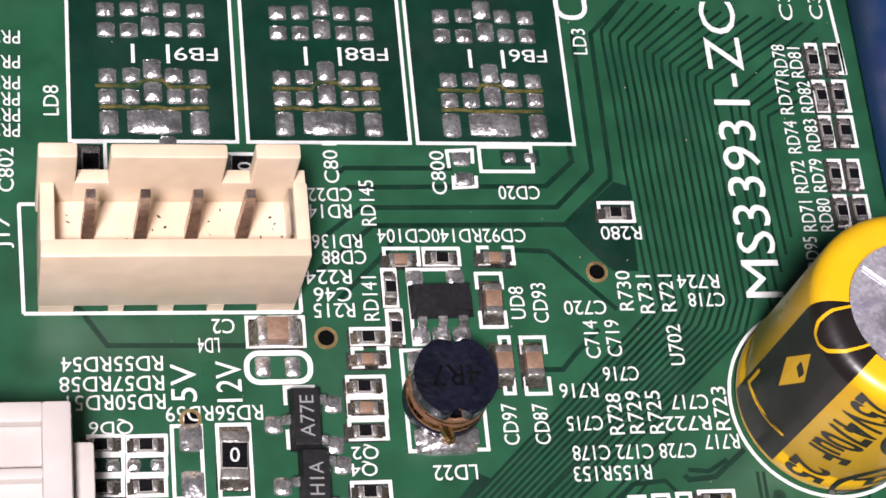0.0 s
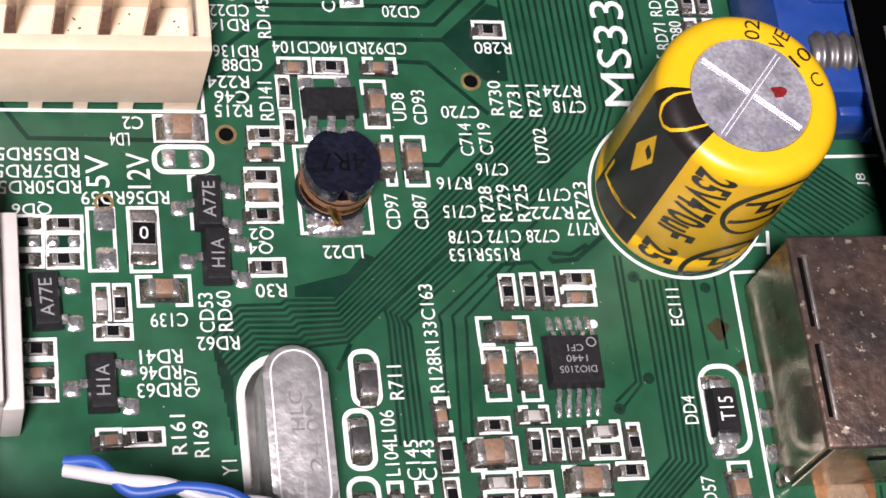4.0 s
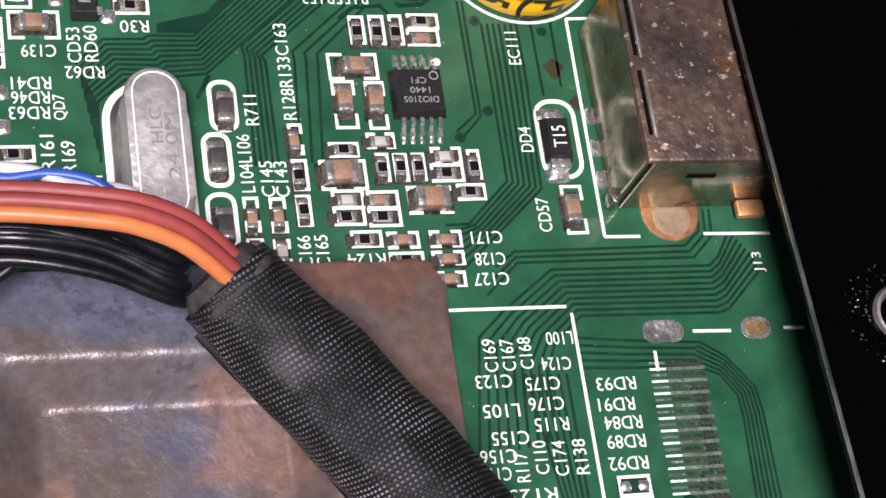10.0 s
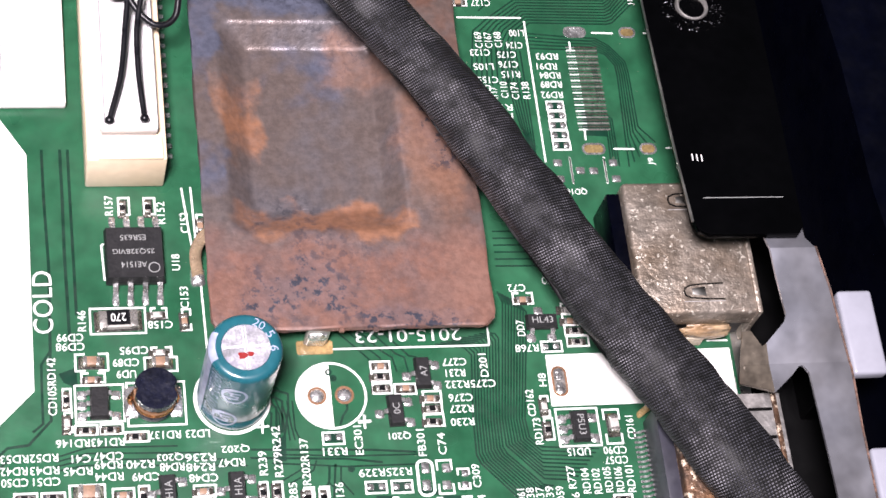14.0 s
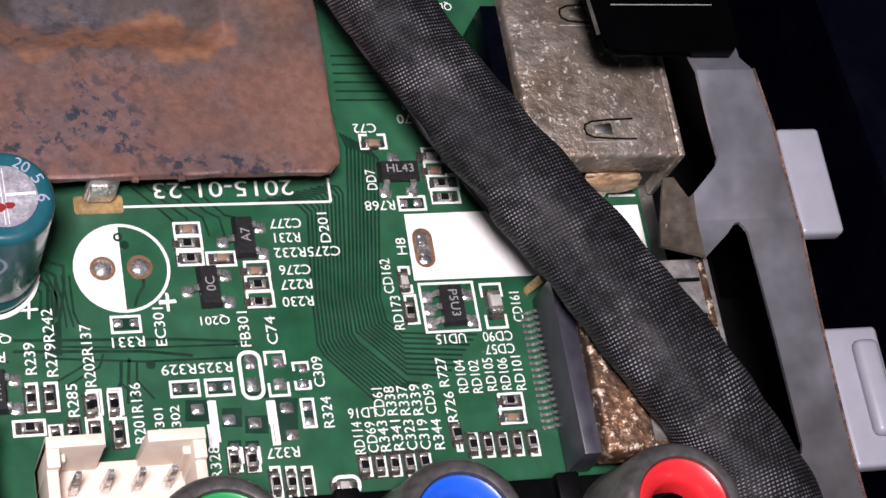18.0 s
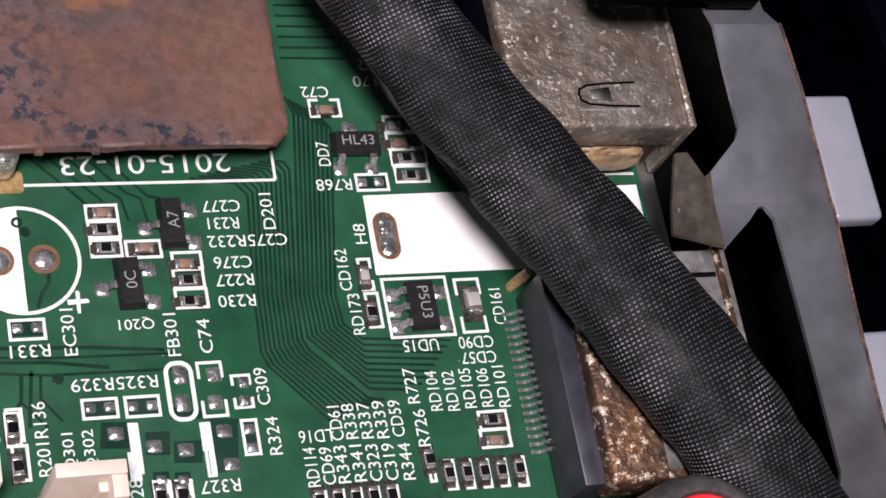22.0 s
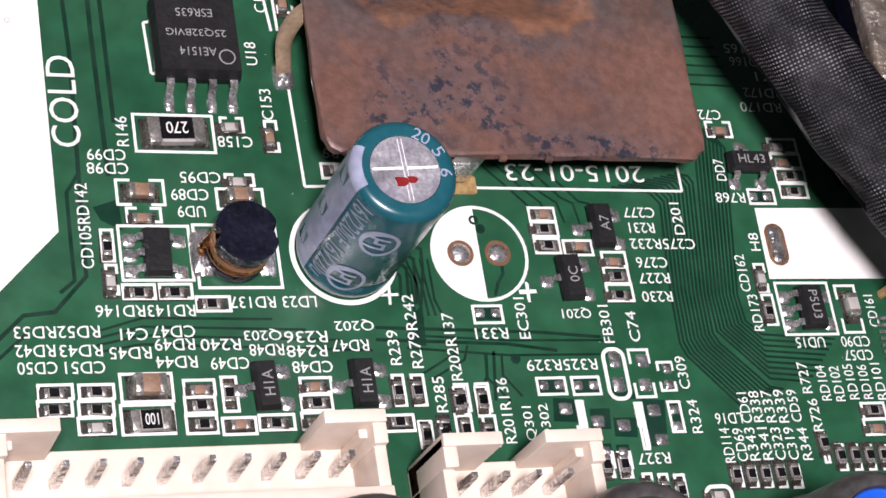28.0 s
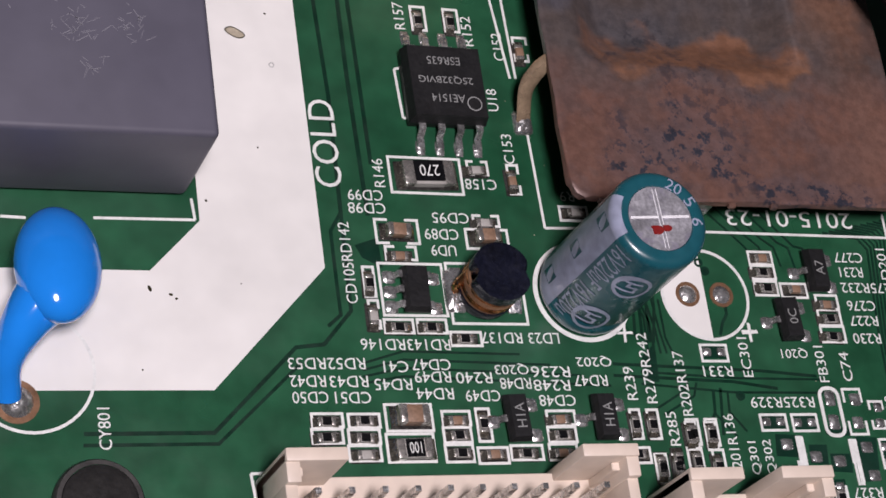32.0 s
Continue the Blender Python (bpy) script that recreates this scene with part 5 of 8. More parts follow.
# ---- blue video socket ----
ob = thing("video_socket", 2.6, 20.3, 0, 0, "blue plastic video socket with a threaded steel post", "connector")
part("body", box(bmesh.new(), 4.6, 10.5, 2.9, 9.2, 20.5, 5.4, 0.35, 2), M_BLUE, ob, smooth=True)
part("raised_block", box(bmesh.new(), 5.4, 12.5, 5.6, 7.0, 14.0, 1.0, 0.4, 3), M_BLUE, ob, smooth=True)
part("flange", box(bmesh.new(), 7.0, 2.2, 3.0, 2.0, 4.2, 5.6, 0.2, 2), M_BLUE, ob, smooth=True)
bm = lathe([(0.0, 0.0), (1.0, 0.0), (1.16, 0.15)] + [(1.17 + 0.2 * (0.5 - 0.5 * math.cos(2 * math.pi * k / 8)), 0.2 + 0.72 * k / 8) for k in range(41)] + [(1.1, 4.2), (0.0, 4.2)], 28)
part("threaded_post", bm, M_BARREL, ob, smooth=True, at=mpose(1.5, 2.7, 4.9, 0, 90, 0))
part("post_nut", cyl(bmesh.new(), 0, 0, 0, 2.2, 1.9, seg=6), M_STEEL, ob, at=mpose(5.4, 2.7, 4.9, 0, 90, 0))
part("side_block", box(bmesh.new(), 4.4, 0.9, 3.0, 2.4, 2.4, 2.2, 0.3, 2), M_BLUE, ob, smooth=True)

# ---- rusty heat plate over the main chip ----
ob = thing("heat_shield", 0, 0, 0, 0, "rust-brown steel heat plate with a pressed-in rectangle", "heat shield")
PX0, PY0, PX1, PY1, PZ = -35.3, -37.9, -10.6, -2.7, 4.2


def rect(x0, y0, x1, y1, n=7, r=1.3):
    """An outline with rounded corners and points along its sides."""
    pts, out = rounded(x0, y0, x1, y1, r, n), []
    for k, (a, b) in enumerate(zip(pts, pts[1:] + pts[:1])):
        out.append(a)
        if k % (n + 1) == n:
            out += [(a[0] + (b[0] - a[0]) * q / 18, a[1] + (b[1] - a[1]) * q / 18) for q in range(1, 18)]
    return out


OUT, IN = (-33.2, -28.9, -17.0, -6.8), (-30.3, -25.5, -19.0, -9.25)


def inset(f, r):
    """The outline a share f of the way down the pressed step."""
    return rect(*[a + (b - a) * f for a, b in zip(OUT, IN)], r=r)


STEP = ((0.0, 0.0), (0.07, -0.03), (0.14, -0.11), (0.22, -0.28), (0.5, -0.95), (0.78, -1.60), (0.86, -1.75), (0.93, -1.83), (1.0, -1.85))
levels = [(rect(PX0, PY0, PX1, PY1), PZ - 0.55), (rect(PX0, PY0, PX1, PY1), PZ - 0.08), (rect(PX0 + 0.1, PY0 + 0.1, PX1 - 0.1, PY1 - 0.1), PZ), (rect(PX0 + 0.25, PY0 + 0.25, PX1 - 0.25, PY1 - 0.25, r=1.2), PZ + 0.005), (rect(-33.4, -29.1, -16.8, -6.6, r=1.6), PZ + 0.005)]
levels += [(inset(f, 1.5 - 0.7 * f), PZ + dz) for f, dz in STEP]
bm = bmesh.new()
loops = [[bm.verts.new((x + (random.uniform(-0.10, 0.10) if i < 2 else 0), y + (random.uniform(-0.10, 0.10) if i < 2 else 0), z + (0.035 * math.sin(x * 1.9 + y * 1.3) if i > 4 else 0))) for x, y in pts] for i, (pts, z) in enumerate(levels)]
for p, q in zip(loops, loops[1:]):
    for k in range(len(p)):
        bm.faces.new((p[k], p[(k + 1) % len(p)], q[(k + 1) % len(q)], q[k]))
bm.faces.new(loops[-1])
part("plate", bm, M_PLATE, ob, smooth=True)
part("foot", box(bmesh.new(), -26.0, -37.5, 2.2, 2.1, 0.4, 3.9, 0.15, 3), M_NICKEL, ob, "bent steel leg, half covered with solder", smooth=True)
part("solder_joint", box(bmesh.new(), -26.0, -37.72, 1.5, 1.7, 0.3, 2.3, 0.14, 4), M_TIN, ob, smooth=True)
part("flux_film", prism(rounded(-27.6, -38.5, -24.4, -37.2, 0.25), 0.02, 0.06), M_FLUX, ob, "amber flux round the soldered leg")
part("foot", tube(bmesh.new(), smooth_path([(-35.04, -28.41, 3.85), (-35.58, -28.75, 3.2), (-35.98, -29.47, 1.9), (-35.68, -30.87, 0.2)], 5), 0.52, 12, 0.34), M_AMBER, ob, "bent leg coated with amber solder", smooth=True)
part("solder_joint", solder_blob(bmesh.new(), -35.68, -30.87, 1.3, 1.7, 0.5, 16), M_TIN, ob, smooth=True)
for nx in (-24.2, -21.2, -33.2):
    part("tab_stub", box(bmesh.new(), nx, PY0 - 0.1, PZ - 0.3, 0.5, 0.35, 0.4, 0.08), M_RUST, ob)
part("under_block", box(bmesh.new(), -23, -20, 1.0, 20, 28, 1.8, 0.2), M_CHIP, ob, "black main chip under the plate")

# ---- digital video sockets ----


def hdmi(x, y, w, d, h, shell, label, pins):
    """x, y: rear corner on the board side; the mouth faces +x."""
    ob = thing("video_port", x, y, 0, 0, label, "connector", "side video ports")
    case = part("shell", box(bmesh.new(), w / 2 + 1.3, -d / 2, h - 1.3, w, d, 2.6, 0.4, 3), shell, ob, smooth=True)
    part("inner_body", box(bmesh.new(), w / 2 + 1.3, -d / 2, (h - 2.2) / 2, w - 1.2, d - 1.4, h - 2.3, 0.1), M_CHIP, ob)
    part("insulator", box(bmesh.new(), 0.9, -d / 2 - 0.1, h * 0.42, 1.6, d - 0.9, h * 0.78, 0.12, 2), M_NAVY if not pins else M_SLATE, ob, smooth=True)
    for yy in ((-1.9, -11.0) if not pins else (-11.2,)):
        part("spring_slit", ribbon(bmesh.new(), [(9.1, yy + 0.78), (7.2, yy + 0.72), (6.0, yy + 0.60), (5.5, yy + 0.36), (5.4, yy), (5.5, yy - 0.36), (6.0, yy - 0.60), (7.2, yy - 0.72), (9.1, yy - 0.78)], 0.14, h - 0.02, h + 0.03), M_DARKM, case)
        part("slit_lip", box(bmesh.new(), 7.2, yy - 0.95, h + 0.01, 3.9, 0.08, 0.08, 0.03), M_CAN, case)
        part("spring_tongue", prism([(6.1, yy - 0.30), (7.4, yy - 0.48), (7.4, yy + 0.48), (6.1, yy + 0.30)], h - 0.05, h + 0.10, bevel=0.08), M_STEEL, case, smooth=True)
    part("front_lip", box(bmesh.new(), w + 0.9, -d / 2, h / 2 + 0.2, 0.5, d + 0.3, h + 0.1, 0.15, 2), shell, ob, smooth=True)
    for s in (0.6, -d - 0.6 + 0.4):
        part("shell_foot", box(bmesh.new(), w * 0.62, s, 0.8, 2.6, 0.7, 1.5, 0.15, 2), M_DUST, ob, smooth=True)
    for k in range(pins):
        py = -1.55 - k * 0.455
        part("contact", gull_lead(bmesh.new(), 0, 0, 1, 0.2, 1.15, 0.5), M_TIN, ob, at=mpose(0.25, py, 0, rz=90))
    return ob


hdmi(0.9, -25.1, 11.2, 13.1, 6.0, M_HDMI, "pitted nickel video port shell with spring tongues", 0)
ports = [o for o in scene.collection.objects if o.name.startswith("video_port") and o.parent is None]
bm = bmesh.new()
bmesh.ops.create_icosphere(bm, subdivisions=4, radius=1.0)
for v in bm.verts:
    v.co *= 1 + 0.35 * noise.noise(v.co * 1.6) + 0.12 * noise.noise(v.co * 5)
    v.co = Vector((v.co.x * 2.5 + 8.3, v.co.y * 0.55 - 13.25, v.co.z * 1.1 + 2.5))
part("glue_lump", bm, M_GLUE, ports[-1], "lump of dried beige glue under the shell", smooth=True)
hdmi(2.4, -45.4, 9.8, 13.3, 4.8, M_RUSTY2, "corroded video port with a row of fine contacts", 19)
port = [o for o in scene.collection.objects if o.name.startswith("video_port") and o.parent is None][-1]
part("solder_tail", tube(bmesh.new(), [Vector((-0.10, 0.16, 0.05)), Vector((-0.00, 0.16, 0.9)), Vector((0.40, 0.26, 2.0))], 0.32, 8, 0.7), M_FLUX, port, "amber soldered shell tail", smooth=True)
part("bright_sheet", box(bmesh.new(), 8.0, -6.4, 4.84, 6.6, 12.6, 0.08, 0.03), M_NICKEL, port, "cleaner silvery half of the shell")
for k in range(3):
    part("spring_slit", box(bmesh.new(), 9.3, -1.6 - k * 2.6, 4.89, 2.2, 0.3, 0.05, 0.02), M_DARKM, port)
ob = thing("video_port_contacts", 0, 0, 0, 0, "row of fine tinned contact legs behind a socket", "connector")
for k in range(10):
    part("contact", gull_lead(bmesh.new(), 0, 0, 1, 0.2, 1.1, 0.5), M_TIN, ob, at=mpose(1.2, -29.2 - k * 0.47, 0, rz=90))

# ---- right side: black cover, steel panel, pale keys ----


def slope(y, knots):
    """Height by y along a bent sheet, from (y, z) pairs in falling y."""
    for (y0, z0), (y1, z1) in zip(knots, knots[1:]):
        if y >= y1:
            return z0 + (z1 - z0) * min(1, max(0, (y0 - y) / (y0 - y1)))
    return knots[-1][1]


def sheet(outline, thick, knots, bevel=0.0):
    """A plate bent along lines of constant y."""
    if bevel:
        bm = prism(outline, -thick, 0.0, bevel=bevel)
        bmesh.ops.triangulate(bm, faces=bm.faces)
    else:
        bm = bmesh.new()
        low, high = [[bm.verts.new((x, y, z)) for x, y in outline] for z in (-thick, 0.0)]
        for a, b, c in mathutils.geometry.tessellate_polygon([[Vector((x, y, 0)) for x, y in outline]]):
            bm.faces.new((high[a], high[b], high[c]))
            bm.faces.new((low[c], low[b], low[a]))
        for k in range(len(outline)):
            j = (k + 1) % len(outline)
            bm.faces.new((low[k], low[j], high[j], high[k]))
        bmesh.ops.recalc_face_normals(bm, faces=bm.faces)
    for y, _ in knots[1:-1]:
        bmesh.ops.bisect_plane(bm, geom=bm.verts[:] + bm.edges[:] + bm.faces[:], plane_co=(0, y, 0), plane_no=(0, 1, 0))
    for v in bm.verts:
        v.co.z += slope(v.co.y, knots)
    return bm


COVER = [(60, 6.5), (18, 6.5), (-34, 12.6), (-40, 12.6)]
FRAME = [(-20, 8.0), (-33, 11.2), (-34.6, 11.4), (-44, 7.8), (-59, 5.6), (-75, 4.4)]
ob = thing("cover_plate", 0, 0, 0, 0, "glossy black plastic cover strip with a threaded boss", "cover")
part("plate", sheet([(6.6, 48), (6.5, 18), (6.0, -6), (5.75, -24), (5.8, -32.4), (6.2, -33.3), (7.1, -33.75), (15.2, -33.8), (15.8, -33), (17.2, -5), (18, 48)], 0.8, COVER, 0.12), M_GLOSSK, ob, smooth=True)
edge = [(6.6, 48), (6.5, 18), (6.0, -6), (5.75, -24), (5.8, -32.4)]
part("bright_edge", sheet([(x - 0.16, y) for x, y in edge] + [(x + 0.06, y) for x, y in edge[::-1]], 0.14, [(y, z - 0.02) for y, z in COVER]), M_STEEL, ob)
BZ = slope(-8.6, COVER)
boss_at = mpose(10.6, -8.7, BZ)
part("boss", lathe([(1.9, -0.5), (1.9, 0.02), (1.78, 0.12), (1.62, 0.05)], 32), M_GLOSSK, ob, smooth=True, at=boss_at)
part("boss_thread", lathe([(1.62, 0.04), (1.5, 0.30), (1.36, 0.34), (1.22, 0.10), (1.12, -0.25), (1.02, -0.2), (0.96, -0.75)], 32), M_NICKEL, ob, "bright torn metal thread", smooth=True, at=boss_at)
part("boss_hole", cyl(bmesh.new(), 0, 0, -0.9, -0.7, 1.0, seg=28), M_VERDE, ob, "grey-green bottom of the screw hole", at=boss_at)
for name, mat, count, lo, hi, big in (("plastic_burr", M_GLOSSK, 150, 1.9, 3.1, 0.30), ("metal_shaving", M_PANEL, 130, 1.75, 3.05, 0.10)):
    bm = bmesh.new()
    for k in range(count):
        a, q = random.uniform(0, 6.283), random.uniform(lo, hi)
        d = random.uniform(0.3, 1.0) * big
        bmesh.ops.create_icosphere(bm, subdivisions=1, radius=d, matrix=Matrix.LocRotScale((q * math.cos(a), q * math.sin(a), -q * math.sin(a) * 0.117 + 0.02), Euler((random.uniform(0, 3), random.uniform(0, 3), a)), (1.0, random.uniform(0.4, 1.4), 0.5)))
    tagged(part(name, bm, mat, ob, at=boss_at), kind="stuff")
part("scratch", box(bmesh.new(), 10.9, -30.0, slope(-30.0, COVER) + 0.01, 7.4, 0.06, 0.03), M_MARK, ob)
for k in range(3):
    part("scratch", box(bmesh.new(), 7.1 + k * 0.42, -25.7 - k * 0.05, slope(-25.7, COVER) + 0.02, 0.10, 0.7, 0.10), M_WHITEP, ob)

ob = thing("television_frame", 0, 0, 0, 0, "glossy dark navy television frame beside the board", "frame")
part("frame_slope", prism([(23.2, 60), (23.6, 3.5), (25.0, -13.4), (25.3, -27), (26.8, -42), (28.5, -95), (90, -95), (90, 60)], -8, 8, bevel=0.6), M_NAVY, ob, smooth=True)
part("chassis_floor", box(bmesh.new(), 20, -15, -9, 160, 200, 2.0), M_MATTK, ob)

ob = thing("metal_bracket", 0, 0, 0, 0, "dull grey steel bracket with long cut-outs and a rusty edge", "bracket")
outline = [(12.3, -28), (12.5, -33.5), (13.2, -37), (13.9, -40.0), (13.7, -40.6), (11.95, -42.3), (12.3, -46.5), (14.1, -45.0), (14.8, -44.25), (15.2, -44.2), (15.7, -44.9), (16.4, -52), (17.0, -59.2), (16.8, -59.9),
           (15.6, -60.5), (14.3, -61.0), (12.9, -60.7), (12.6, -74), (21.2, -74), (20.6, -63), (19.75, -50), (19.55, -44.5), (18.0, -38), (16.85, -34.5), (16.2, -33.6), (16.2, -28)]
part("panel", sheet(outline, 0.3, FRAME), M_BRACKET, ob)
part("side_arm", sheet([(12.25, -42.1), (11.95, -42.3), (11.55, -42.55), (10.55, -41.25), (9.8, -41.3), (9.2, -45.6), (12.4, -46.45)], 0.3, [(y, z - 0.012) for y, z in FRAME]), M_STAIN, ob, "brown-stained side arm")
rim = [(21.2, -74), (20.6, -63), (19.75, -50), (19.55, -44.5), (18.0, -38), (16.85, -34.5)]
part("rusty_edge", sheet([(x + 0.01, y) for x, y in rim] + [(x + 0.20, y) for x, y in rim[::-1]], 0.5, [(y, z + 0.03) for y, z in FRAME]), M_PANEL_EDGE, ob)

for x0, y0, x1, y1, z in ((20.2, -44.8, 23.5, -36.7, 6.4), (21.8, -60.5, 26.0, -50.4, 3.0), (17.2, 2.5, 23.2, 12.0, 4.6)):
    ob = thing("plastic_key", (x0 + x1) / 2, (y0 + y1) / 2, z, 0, "pale grey plastic key block behind the bracket", "button", "pale plastic keys")
    part("cap", box(bmesh.new(), 0, 0, -0.2, x1 - x0, y1 - y0, 1.4, 0.35, 3), M_KEY, ob, smooth=True)
    if y1 < -48:
        part("cap_step", box(bmesh.new(), 0.6, 0.4, 0.8, 1.8, y1 - y0 - 3.2, 1.2, 0.5, 3), M_KEY, ob, smooth=True)
    part("stem", box(bmesh.new(), 0, 0, -(8 + z) / 2 - 0.5, (x1 - x0) * 0.6, (y1 - y0) * 0.6, 7 + z, 0.1), M_MATTK, ob)

# ---- round audio jacks ----
ob = thing("jack_housing", 0, 0, 0, 0, "black plastic block under the round audio jacks", "connector")
part("block", box(bmesh.new(), -13, -66.5, 2.2, 52, 13.5, 4.0, 0.3, 2), M_MATTK, ob, smooth=True)
for k in range(5):
    part("block_rib", box(bmesh.new(), 0.6 - 14.4 * k, -61.0, 3.4, 1.6, 2.6, 3.0, 0.2, 2), M_MATTK, ob, smooth=True)
for jx, mat, word in ((5.35, M_RED, "red"), (-8.75, M_JBLUE, "blue"), (-22.9, M_GREEN, "green"), (-37.8, M_RED, "red"), (-52.2, M_JWHITE, "white")):
    ob = thing("audio_jack", jx, -64.1, 0, 0, "round audio jack with a %s ring and worn metal barrel" % word, "audio jack", "row of audio jacks")
    barrel = part("barrel", lathe([(0.0, 0.5), (4.7, 0.5), (4.7, 4.2), (4.45, 4.8), (4.15, 9.6), (3.98, 10.2), (3.75, 10.6), (3.4, 10.8), (3.0, 10.75), (2.88, 10.4), (2.88, 7.0), (0.0, 6.9)], 48), M_BARREL, ob, smooth=True)
    part("colour_ring", lathe([(2.89, 10.4), (2.87, 10.55), (2.78, 10.62), (2.6, 10.55), (1.85, 9.6), (1.7, 9.2), (1.65, 7.6)], 48), mat, barrel, smooth=True)
    part("centre_hole", cyl(bmesh.new(), 0, 0, 7.2, 7.4, 1.7, seg=36), M_DARKM, barrel)
    part("contact_sleeve", lathe([(1.35, 7.4), (1.35, 8.6), (1.2, 8.65), (1.15, 7.42)], 28), M_DARKM, barrel, smooth=True)

# ---- grey box, blue disc and foam button ----
ob = thing("relay", -77, -23.6, 0, 0, "large grey-violet plastic relay box with a scuffed top", "relay")
part("case", box(bmesh.new(), 0, 0, 4.2, 37.8, 26.6, 7.7, 0.35, 3), M_RELAY, ob, smooth=True)
part("base", box(bmesh.new(), 0, 0, 0.3, 37.0, 26.0, 0.5), M_MATTK, ob)

ob = thing("disc_capacitor", -66.7, -43.6, 0, 0, "glossy blue epoxy-dipped disc capacitor on a bent lead", "capacitor")
bm = bmesh.new()
bmesh.ops.create_uvsphere(bm, u_segments=36, v_segments=24, radius=1.0, matrix=Matrix.LocRotScale((0.1, 0.65, 3.9), Euler((radians(-14), radians(4), radians(-6))), (2.4, 3.75, 1.75)))
part("body", bm, M_DISC, ob, smooth=True)
part("dipped_leg", tube(bmesh.new(), smooth_path([(-0.5, -0.9, 3.8), (-1.7, -2.4, 3.3), (-2.5, -4.0, 2.2), (-2.3, -5.6, 0.4)], 6), lambda s: 1.75 - 1.0 * min(1, s * 1.25), 16), M_DISC, ob, smooth=True)
part("solder_pad", lathe([(0.0, 0.7), (0.35, 0.6), (0.75, 0.25), (0.95, 0.02)], 24, cx=-68.45, cy=-49.35), M_TIN, board, smooth=True)
part("solder_hole_ring", ring(circle(-68.45, -49.35, 1.25, 28), circle(-68.45, -49.35, 0.9, 28), 0, 0.06), M_HOLE, board)
part("printed_arc", ring(circle(-67.6, -47.6, 3.6, 48), circle(-67.6, -47.6, 3.42, 48), 0, 0.034), M_INK, board)

ob = thing("foam_button", -64.5, -55.3, 0, 0, "worn black rubber button in a dark ring", "button")
part("ring", lathe([(2.5, 0.0), (2.5, 0.6), (2.35, 0.9), (2.1, 0.9)], 36), M_GREYC, ob, smooth=True)
part("pad", lathe([(0.0, 1.25), (1.6, 1.2), (2.05, 0.95), (2.15, 0.1)], 36), M_RUBBER, ob, smooth=True)

# ---- flat display-cable connector ----
ob = thing("cable_connector", -41.6, -6.2, 0, 0, "ivory display-cable connector with black leads plugged in", "connector")
part("housing", box(bmesh.new(), 0, -0.1, 2.6, 6.9, 31.2, 5.0, 0.2, 2), M_CREAM, ob, smooth=True)
part("plug", box(bmesh.new(), 0.2, 0.7, 5.3, 4.9, 28.0, 1.3, 0.25, 3), M_WHITEP, ob, smooth=True)
for s in (-1, 1):
    part("plug_rail", box(bmesh.new(), 0.2 + s * 2.3, 0.7, 6.1, 0.4, 28.0, 0.6, 0.1, 2), M_WHITEP, ob, smooth=True)
part("plug_stop", box(bmesh.new(), 0.2, -13.1, 6.1, 4.9, 0.7, 0.7, 0.12, 2), M_WHITEP, ob, smooth=True)
part("end_step", box(bmesh.new(), 0.3, -14.6, 5.2, 5.6, 2.2, 0.4, 0.12, 2), M_CREAM, ob, smooth=True)
for k in range(26):
    part("contact", box(bmesh.new(), 3.85, 13.5 - k * 1.05, 0.35, 1.1, 0.4, 0.3, 0.05), M_TIN, ob)

ob = thing("barcode_sticker", -54.0, -5.0, 0, 0, "white paper sticker with rows of dark bars", "sticker")
part("paper", box(bmesh.new(), 0, 0, 0.6, 15.2, 17.8, 1.1, 0.25, 2), M_STICKER, ob, smooth=True)
for k in range(9):
    part("bar", box(bmesh.new(), -0.6 + k * 0.32, -4.2, 1.16, 0.16 if k % 3 else 0.24, 3.0, 0.03), M_MARK, ob)

# ---- wires and the wrapped cable ----
ob = thing("wrapped_cable", 0, 0, 0, 0, "thick black cable wrapped in woven tape crossing the board", "cable")
spine = smooth_path([(-23.2, -6.9, 12.4), (-20.4, -9.8, 11.5), (-14.4, -16.6, 9.9), (-8.3, -26.2, 8.7), (-2.4, -36.0, 7.7), (3.8, -46.0, 7.6), (8.9, -54.0, 7.0), (12.9, -60.5, 5.2), (17.0, -70, 3.6)], 22)
bm = bmesh.new()
SEG = 72
tube(bm, spine, lambda s: 2.45 + 1.1 * min(1, s * 1.45) + 0.10 * noise.noise(Vector((s * 17, 0.3, 0.7))), SEG, 0.74, 0.10, ridge=0.016)
bmesh.ops.scale(bm, vec=(MM, MM, MM), verts=bm.verts)
me = bpy.data.meshes.new("woven_sleeve")
bm.to_mesh(me)
bm.free()
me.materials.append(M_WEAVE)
me.shade_smooth()
uvl = me.uv_layers.new(name="weave")
length = [0.0]
for a, b in zip(spine, spine[1:]):
    length.append(length[-1] + (b - a).length)
for poly in me.polygons:
    cols = [me.loops[i].vertex_index % SEG for i in poly.loop_indices]
    for i in poly.loop_indices:
        vi = me.loops[i].vertex_index
        c = vi % SEG
        if max(cols) - min(cols) > SEG / 2 and c < SEG / 2:
            c += SEG
        u = length[vi // SEG]
        uvl.data[i].uv = (u * 0.97 + c / SEG * 20.0 * 0.18, c / SEG * 20.0)
sleeve = new("woven_sleeve", me)
sleeve.parent = ob
# thin black strip along the lower-left edge of the sleeve
line_pts = [p + Vector((-2.35, -1.25, -0.75)) * (0.80 + 0.24 * min(1, k / 90)) for k, p in enumerate(spine)]
part("seam_fold", tube(bmesh.new(), line_pts[8:], 0.36, 8, 0.6, 0.6), M_MATTK, ob, smooth=True)
